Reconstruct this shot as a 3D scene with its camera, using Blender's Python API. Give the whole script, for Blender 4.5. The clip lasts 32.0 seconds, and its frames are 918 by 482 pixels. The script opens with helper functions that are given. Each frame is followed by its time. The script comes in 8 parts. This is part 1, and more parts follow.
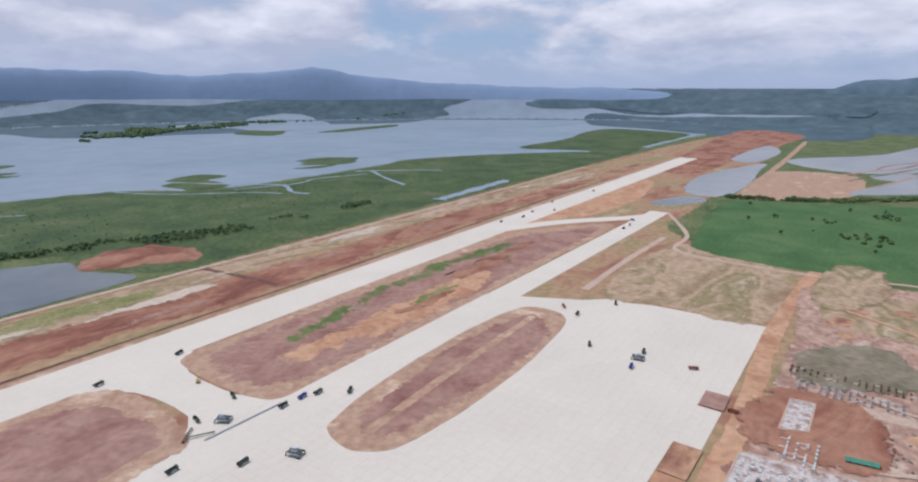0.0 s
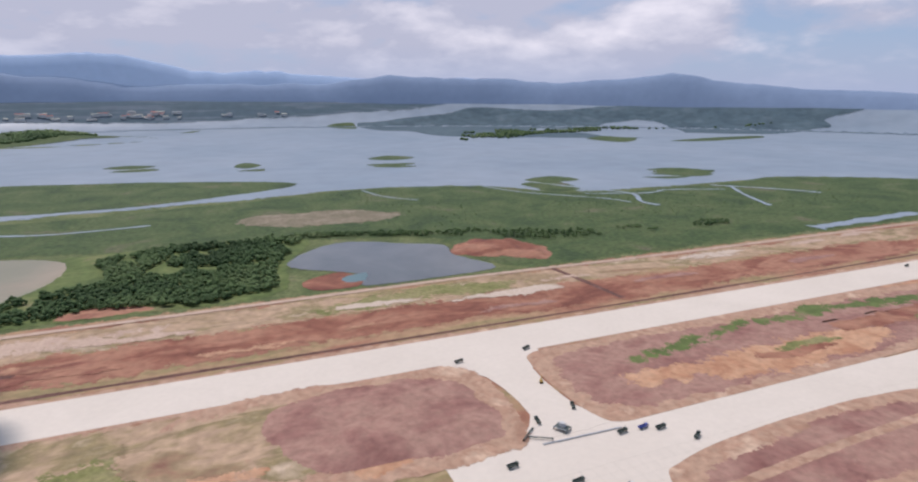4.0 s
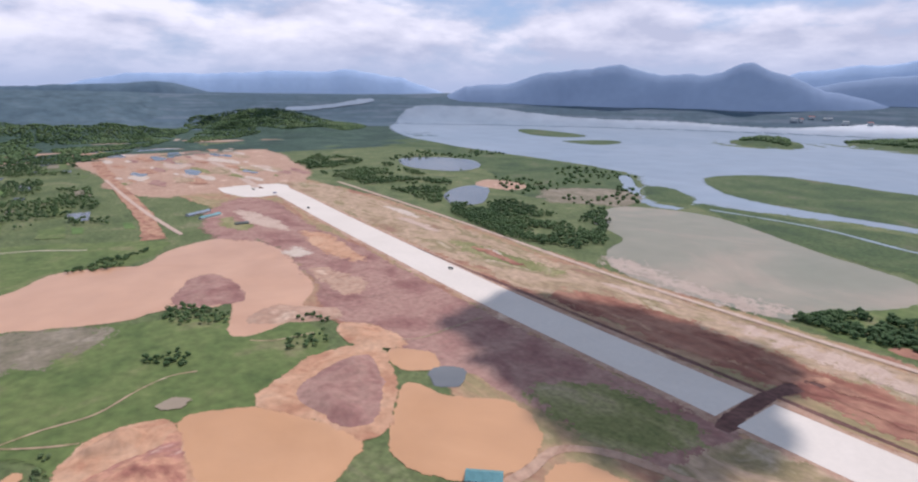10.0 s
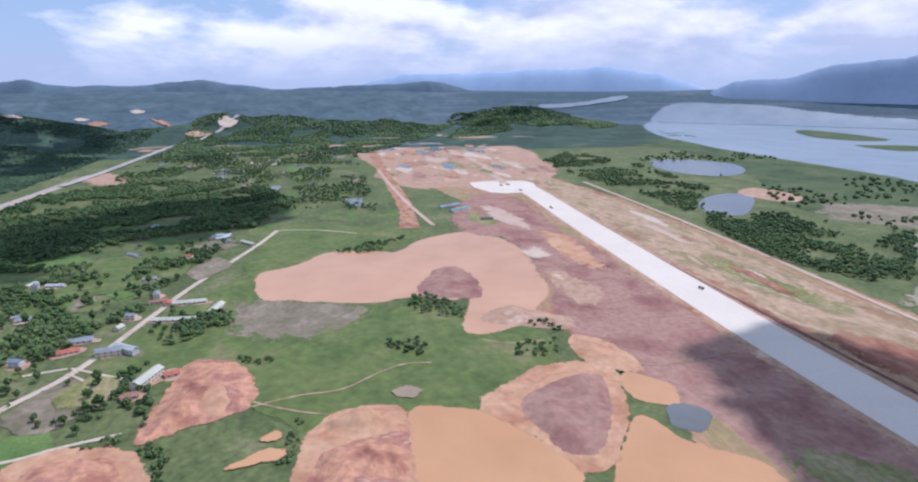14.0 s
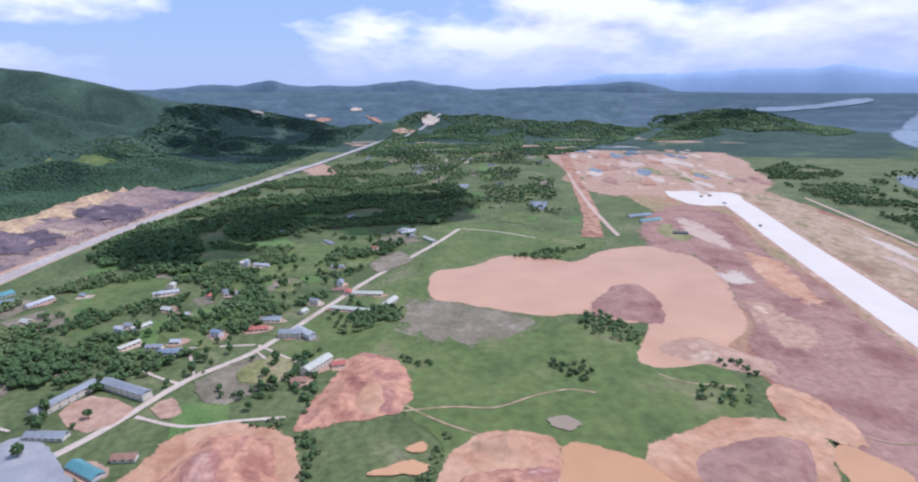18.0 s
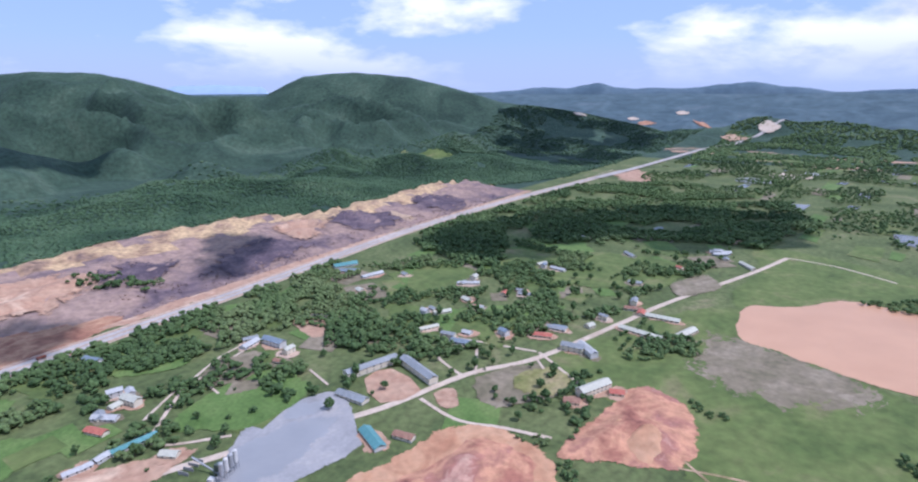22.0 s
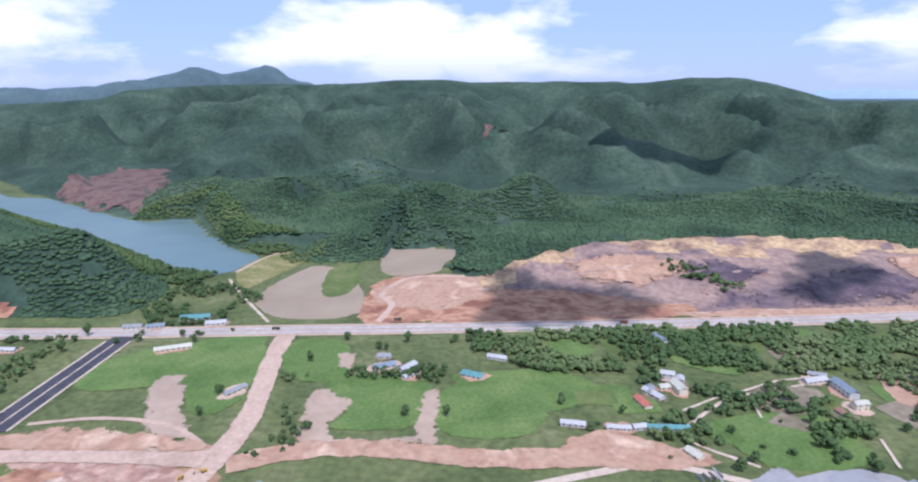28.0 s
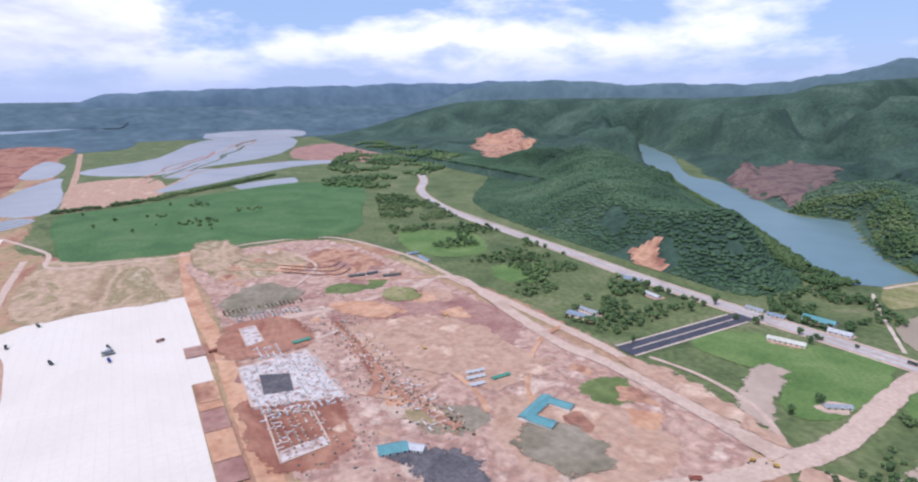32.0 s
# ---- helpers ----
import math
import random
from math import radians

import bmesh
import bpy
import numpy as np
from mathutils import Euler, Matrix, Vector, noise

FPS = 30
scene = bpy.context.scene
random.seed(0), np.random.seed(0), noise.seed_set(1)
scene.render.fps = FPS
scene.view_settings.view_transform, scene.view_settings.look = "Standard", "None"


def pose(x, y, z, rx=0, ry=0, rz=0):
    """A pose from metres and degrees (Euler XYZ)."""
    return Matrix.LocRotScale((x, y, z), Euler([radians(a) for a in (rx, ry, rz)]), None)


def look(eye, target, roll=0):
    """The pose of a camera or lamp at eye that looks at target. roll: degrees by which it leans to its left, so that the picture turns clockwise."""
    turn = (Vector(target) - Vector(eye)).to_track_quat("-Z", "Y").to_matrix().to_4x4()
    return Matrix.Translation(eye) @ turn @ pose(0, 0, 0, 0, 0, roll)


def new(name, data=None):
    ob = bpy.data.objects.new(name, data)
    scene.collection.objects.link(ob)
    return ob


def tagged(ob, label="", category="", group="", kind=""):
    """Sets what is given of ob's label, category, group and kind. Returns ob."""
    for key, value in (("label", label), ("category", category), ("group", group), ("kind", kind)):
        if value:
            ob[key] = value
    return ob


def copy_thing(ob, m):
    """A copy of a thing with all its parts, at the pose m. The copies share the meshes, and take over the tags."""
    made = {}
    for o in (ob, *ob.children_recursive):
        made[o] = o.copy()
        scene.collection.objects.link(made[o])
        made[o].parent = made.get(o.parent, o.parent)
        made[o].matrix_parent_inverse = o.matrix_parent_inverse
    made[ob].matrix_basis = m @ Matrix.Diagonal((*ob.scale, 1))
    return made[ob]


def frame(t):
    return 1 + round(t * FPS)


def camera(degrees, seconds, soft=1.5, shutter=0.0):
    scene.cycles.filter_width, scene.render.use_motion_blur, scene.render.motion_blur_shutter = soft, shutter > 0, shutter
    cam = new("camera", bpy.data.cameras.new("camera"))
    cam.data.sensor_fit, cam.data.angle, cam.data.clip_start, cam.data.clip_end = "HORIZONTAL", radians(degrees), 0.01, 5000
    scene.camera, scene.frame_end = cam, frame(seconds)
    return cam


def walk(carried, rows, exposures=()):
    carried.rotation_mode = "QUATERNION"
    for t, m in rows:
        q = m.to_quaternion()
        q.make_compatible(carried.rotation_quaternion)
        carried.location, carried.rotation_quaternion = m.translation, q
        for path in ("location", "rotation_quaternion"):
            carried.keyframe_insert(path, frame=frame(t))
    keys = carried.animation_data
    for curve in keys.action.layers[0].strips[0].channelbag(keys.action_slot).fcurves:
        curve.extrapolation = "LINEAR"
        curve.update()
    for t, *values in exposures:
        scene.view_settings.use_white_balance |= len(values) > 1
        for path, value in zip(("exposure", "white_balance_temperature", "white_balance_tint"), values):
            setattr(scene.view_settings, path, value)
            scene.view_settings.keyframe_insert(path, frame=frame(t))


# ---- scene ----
cam = camera(75.53, 32.0, soft=2.2)
PATH = [
    (0.0, (-0.2, 0.0, 243.3), (78.34, 56.42, 217.76), -0.08),
    (0.5, (1.2, 7.1, 243.7), (78.38, 65.36, 218.17), -0.18),
    (1.0, (3.0, 12.7, 244.6), (78.20, 73.44, 219.05), -0.15),
    (1.5, (4.6, 15.6, 246.6), (74.89, 81.96, 221.06), 0.07),
    (2.0, (6.2, 17.4, 248.7), (67.43, 92.28, 223.13), 0.36),
    (2.5, (6.0, 20.9, 249.7), (60.05, 101.09, 224.40), 0.41),
    (4.5, (-3.1, 43.9, 241.2), (26.14, 136.42, 217.04), -0.11),
    (5.0, (3.3, 48.7, 239.1), (23.68, 143.67, 215.32), -0.05),
    (5.5, (11.5, 51.7, 239.2), (21.97, 148.27, 215.44), 0.23),
    (6.0, (14.6, 55.3, 242.7), (15.41, 152.34, 218.60), 0.39),
    (6.5, (15.5, 58.5, 247.1), (6.66, 155.03, 222.58), 0.55),
    (7.0, (14.1, 62.9, 249.5), (-2.68, 158.27, 224.71), 0.64),
    (7.5, (8.6, 70.9, 247.7), (-18.57, 163.89, 222.95), 0.52),
    (8.0, (3.9, 78.6, 244.8), (-34.00, 167.78, 220.17), 0.38),
    (8.5, (3.0, 86.5, 243.8), (-46.87, 169.55, 219.12), 0.53),
    (9.0, (5.7, 90.3, 245.0), (-55.59, 165.44, 220.32), 0.89),
    (9.5, (3.0, 90.6, 247.1), (-67.46, 157.08, 222.39), 0.90),
    (10.0, (1.5, 87.4, 250.6), (-76.33, 145.00, 225.66), 0.79),
    (10.5, (0.9, 83.1, 253.6), (-82.16, 132.90, 228.57), 0.39),
    (11.0, (-1.8, 83.0, 254.8), (-88.39, 126.30, 229.59), 0.19),
    (11.5, (-7.3, 85.1, 253.6), (-95.43, 125.17, 228.32), 0.13),
    (12.0, (-10.7, 87.0, 253.3), (-99.20, 126.02, 228.06), 0.09),
    (12.5, (-15.2, 90.0, 253.4), (-104.52, 127.06, 228.04), 0.09),
    (13.0, (-19.0, 93.6, 253.3), (-110.33, 125.40, 227.80), -0.01),
    (13.5, (-22.8, 96.6, 253.6), (-116.07, 122.09, 227.99), 0.01),
    (14.0, (-30.1, 101.2, 252.5), (-124.29, 122.73, 226.88), -0.01),
    (14.5, (-37.4, 106.7, 251.1), (-132.43, 124.42, 225.41), 0.09),
    (16.5, (-52.4, 119.6, 252.1), (-149.02, 122.04, 226.46), 0.32),
    (17.0, (-57.4, 120.4, 252.2), (-154.07, 118.63, 226.61), 0.28),
    (17.5, (-64.0, 120.2, 251.9), (-160.52, 114.24, 226.37), 0.15),
    (18.0, (-69.9, 119.6, 252.0), (-166.03, 109.82, 226.44), 0.02),
    (18.5, (-75.6, 118.6, 252.4), (-171.32, 104.85, 226.83), -0.11),
    (19.0, (-81.3, 117.6, 252.9), (-176.23, 99.64, 227.29), -0.21),
    (19.5, (-85.6, 116.2, 253.5), (-179.56, 93.33, 228.05), -0.29),
    (20.0, (-90.3, 113.5, 253.4), (-182.66, 84.87, 228.00), -0.49),
    (20.5, (-95.2, 111.1, 252.7), (-184.92, 74.85, 227.39), -0.56),
    (21.0, (-105.8, 113.6, 251.3), (-191.29, 68.20, 226.00), -0.53),
    (21.5, (-109.6, 115.4, 252.1), (-191.16, 63.40, 226.90), -0.33),
    (22.0, (-110.3, 116.3, 253.8), (-188.69, 59.60, 228.67), -0.27),
    (22.5, (-110.3, 117.3, 256.1), (-185.35, 56.08, 231.03), -0.17),
    (23.0, (-110.8, 119.0, 258.6), (-182.42, 53.78, 233.51), -0.03),
    (23.5, (-112.6, 121.6, 261.1), (-180.12, 52.17, 236.17), 0.14),
    (24.0, (-113.0, 120.7, 261.6), (-177.93, 48.79, 236.63), 0.01),
    (24.5, (-115.1, 116.4, 258.6), (-175.10, 40.37, 233.71), -0.49),
    (26.5, (-122.0, 116.1, 255.0), (-153.93, 24.45, 230.95), -0.58),
    (27.0, (-123.8, 116.5, 255.2), (-146.53, 22.11, 231.18), -0.46),
    (27.5, (-127.2, 114.2, 254.7), (-138.03, 17.71, 230.69), -0.42),
    (28.0, (-130.1, 113.3, 254.0), (-127.53, 16.31, 229.91), -0.27),
    (28.5, (-129.2, 112.9, 252.3), (-110.70, 17.62, 228.12), -0.22),
    (29.0, (-128.0, 115.6, 253.6), (-96.58, 23.87, 229.18), -0.17),
    (29.5, (-125.6, 122.8, 257.6), (-76.84, 39.11, 232.68), -0.14),
    (30.0, (-124.5, 128.4, 260.2), (-63.17, 53.51, 235.01), -0.09),
    (30.5, (-127.5, 132.6, 261.9), (-61.53, 61.75, 236.64), -0.13),
    (31.0, (-134.6, 132.2, 260.2), (-63.17, 66.79, 235.22), -0.21),
    (31.5, (-142.0, 128.0, 256.1), (-64.11, 70.37, 231.61), -0.21),
    (32.0, (-147.0, 117.5, 248.4), (-62.28, 70.22, 224.32), -0.45),
]

walk(cam, [(t, look(eye, target, roll)) for t, eye, target, roll in PATH], exposures=[(0.0, -0.36, 6050, 17), (2.0, -0.34, 6050, 20), (5.0, -0.3, 6500, 22), (9.0, -0.2, 6250, 23), (14.0, -0.06, 5650, 22), (21.0, 0.03, 5450, 25), (27.0, 0.16, 5650, 25), (30.0, 0.14, 5550, 24), (32.0, 0.03, 5700, 24)])

# ---------------------------------------------------------------- light
SUN_EL, SUN_AZ = radians(60), radians(110)      # height, and angle from +x towards +y
sun_dir = Vector((math.cos(SUN_EL) * math.cos(SUN_AZ), math.cos(SUN_EL) * math.sin(SUN_AZ), math.sin(SUN_EL)))
world = bpy.data.worlds.new("sky")
scene.world = world
world.use_nodes = True
wn, wl = world.node_tree.nodes, world.node_tree.links
wn.clear()
w_out = wn.new("ShaderNodeOutputWorld")
w_bg = wn.new("ShaderNodeBackground")
w_sky = wn.new("ShaderNodeTexSky")
w_sky.sky_type, w_sky.sun_disc = "NISHITA", False
w_sky.sun_elevation, w_sky.sun_rotation = SUN_EL, math.pi / 2 - SUN_AZ
w_sky.air_density, w_sky.dust_density, w_sky.ozone_density = 1.0, 0.2, 3.0
w_co = wn.new("ShaderNodeTexCoord")


def sky_node(kind, values=(), **links):
    """One node of the sky: settings by name, then links by socket number or name."""
    node = wn.new("ShaderNode" + kind)
    for key, value in values:
        node.inputs[key].default_value = value
    for key, socket in links.items():
        wl.new(socket, node.inputs[int(key[1:]) if key[0] == "i" and key[1:].isdigit() else key])
    return node


def sky_math(operation, x, y):
    node = wn.new("ShaderNodeMath")
    node.operation = operation
    for k, value in enumerate((x, y)):
        if isinstance(value, (int, float)):
            node.inputs[k].default_value = value
        else:
            wl.new(value, node.inputs[k])
    return node.outputs[0]


def cloud_noise(lift):
    """Heaped cloud, sampled at the view direction or a little above it."""
    m_ = sky_node("Mapping", (("Location", (0.0, 0.0, lift)), ("Scale", (1.0, 1.0, 2.7))), Vector=w_co.outputs["Generated"])
    n_ = sky_node("TexNoise", (("Scale", 3.6), ("Detail", 10.0), ("Roughness", 0.55), ("Distortion", 0.12)), Vector=m_.outputs[0])
    return n_.outputs["Fac"]


w_sep = sky_node("SeparateXYZ", (), Vector=w_co.outputs["Generated"])
w_n1, w_n2 = cloud_noise(0.0), cloud_noise(0.085)
w_north = sky_math("MULTIPLY", w_sep.outputs["Y"], 0.055)      # the cover thickens towards the lagoon
w_band = sky_math("MULTIPLY", sky_math("ABSOLUTE", sky_math("SUBTRACT", w_sep.outputs["Z"], 0.085), 0.0), -1.0)      # a bank of cumulus low in the sky
w_den = sky_math("ADD", sky_math("ADD", w_n1, w_north), sky_math("MAXIMUM", w_band, -0.12))
w_ramp = wn.new("ShaderNodeValToRGB")
w_ramp.color_ramp.elements[0].position, w_ramp.color_ramp.elements[1].position = 0.39, 0.51
wl.new(w_den, w_ramp.inputs["Fac"])
w_lit = sky_math("ADD", sky_math("MULTIPLY", sky_math("SUBTRACT", w_n1, w_n2), 3.2), 0.62)   # bright tops, grey bases
w_lit = sky_math("SUBTRACT", w_lit, sky_math("MULTIPLY", w_sep.outputs["Y"], 0.5))
w_cc = wn.new("ShaderNodeValToRGB")
w_cc.color_ramp.elements[0].position, w_cc.color_ramp.elements[0].color = 0.1, (7.4, 8.1, 9.6, 1)
w_cc.color_ramp.elements[1].position, w_cc.color_ramp.elements[1].color = 0.85, (12.9, 13.2, 13.8, 1)
wl.new(w_lit, w_cc.inputs["Fac"])
w_pale = sky_node("MixRGB", (("Fac", 0.7), (2, (5.9, 8.1, 11.0, 1))), i1=w_sky.outputs["Color"])      # thin high veil
w_mix = sky_node("MixRGB", (), Fac=w_ramp.outputs["Color"], i1=w_pale.outputs["Color"], i2=w_cc.outputs["Color"])
w_low = sky_node("MapRange", (("From Min", 0.0), ("From Max", 0.075), ("To Min", 0.97), ("To Max", 0.0)), Value=w_sep.outputs["Z"])
w_haze = sky_node("MixRGB", ((2, (6.0, 7.3, 9.5, 1)),), Fac=w_low.outputs[0], i1=w_mix.outputs["Color"])      # pale haze low over the horizon
wl.new(w_haze.outputs["Color"], w_bg.inputs["Color"])
w_bg.inputs["Strength"].default_value = 0.08
wl.new(w_bg.outputs[0], w_out.inputs["Surface"])
sun = new("sun", bpy.data.lights.new("sun", "SUN"))
sun.data.energy, sun.data.angle, sun.data.color = 3.6, radians(0.5), (1.0, 0.965, 0.9)
sun.matrix_world = look(sun_dir * 3000, (0, 0, 0))

# ---------------------------------------------------------------- materials
def material(name, colours, scale=0.02, fine=0.4, fine_amount=0.25, rough=0.9, bump=0.0, bump_scale=None, metal=0.0, distort=0.6, spread=(0.35, 0.65), island=0.0, spec=0.3, stretch=None, glow=0.0):
    """Two scales of noise between two to four colours."""
    m = bpy.data.materials.new(name)
    m.use_nodes = True
    n, l = m.node_tree.nodes, m.node_tree.links
    b = n["Principled BSDF"]
    co = n.new("ShaderNodeTexCoord")
    big = n.new("ShaderNodeTexNoise")
    big.inputs["Scale"].default_value, big.inputs["Detail"].default_value, big.inputs["Distortion"].default_value = scale, 8, distort
    big.inputs["Roughness"].default_value = 0.62
    mp = n.new("ShaderNodeMapping")
    mp.inputs["Scale"].default_value = stretch or (1, 1, 1)
    l.new(co.outputs["Object"], mp.inputs["Vector"])
    l.new(mp.outputs[0], big.inputs["Vector"])
    ramp = n.new("ShaderNodeValToRGB")
    e = ramp.color_ramp.elements
    while len(e) < len(colours):
        e.new(0.5)
    for k, c in enumerate(colours):
        e[k].position = spread[0] + (spread[1] - spread[0]) * k / max(1, len(colours) - 1)
        e[k].color = (*c, 1)
    l.new(big.outputs["Fac"], ramp.inputs["Fac"])
    small = n.new("ShaderNodeTexNoise")
    small.inputs["Scale"].default_value, small.inputs["Detail"].default_value = fine, 6
    l.new(co.outputs["Object"], small.inputs["Vector"])
    gain = n.new("ShaderNodeMapRange")
    gain.inputs["From Min"].default_value, gain.inputs["From Max"].default_value = 0.3, 0.7
    gain.inputs["To Min"].default_value, gain.inputs["To Max"].default_value = 1 - fine_amount, 1 + fine_amount
    l.new(small.outputs["Fac"], gain.inputs["Value"])
    mul = n.new("ShaderNodeVectorMath")
    mul.operation = "SCALE"
    l.new(ramp.outputs["Color"], mul.inputs[0])
    l.new(gain.outputs["Result"], mul.inputs["Scale"])
    last = mul.outputs["Vector"]
    if island:
        geo = n.new("ShaderNodeNewGeometry")
        g2 = n.new("ShaderNodeMapRange")
        g2.inputs["To Min"].default_value, g2.inputs["To Max"].default_value = 1 - island, 1 + island
        l.new(geo.outputs["Random Per Island"], g2.inputs["Value"])
        m2 = n.new("ShaderNodeVectorMath")
        m2.operation = "SCALE"
        l.new(last, m2.inputs[0])
        l.new(g2.outputs["Result"], m2.inputs["Scale"])
        last = m2.outputs["Vector"]
    l.new(last, b.inputs["Base Color"])
    b.inputs["Roughness"].default_value, b.inputs["Metallic"].default_value = rough, metal
    b.inputs["Specular IOR Level"].default_value = spec
    if glow:                                   # surface glows in place of air light before the farthest backdrop
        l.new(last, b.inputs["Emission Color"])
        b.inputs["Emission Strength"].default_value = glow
    if bump:
        bn = n.new("ShaderNodeTexNoise")
        bn.inputs["Scale"].default_value, bn.inputs["Detail"].default_value = bump_scale or fine, 5
        l.new(co.outputs["Object"], bn.inputs["Vector"])
        bp = n.new("ShaderNodeBump")
        bp.inputs["Strength"].default_value, bp.inputs["Distance"].default_value = 1.0, bump
        l.new(bn.outputs["Fac"], bp.inputs["Height"])
        l.new(bp.outputs["Normal"], b.inputs["Normal"])
    return m


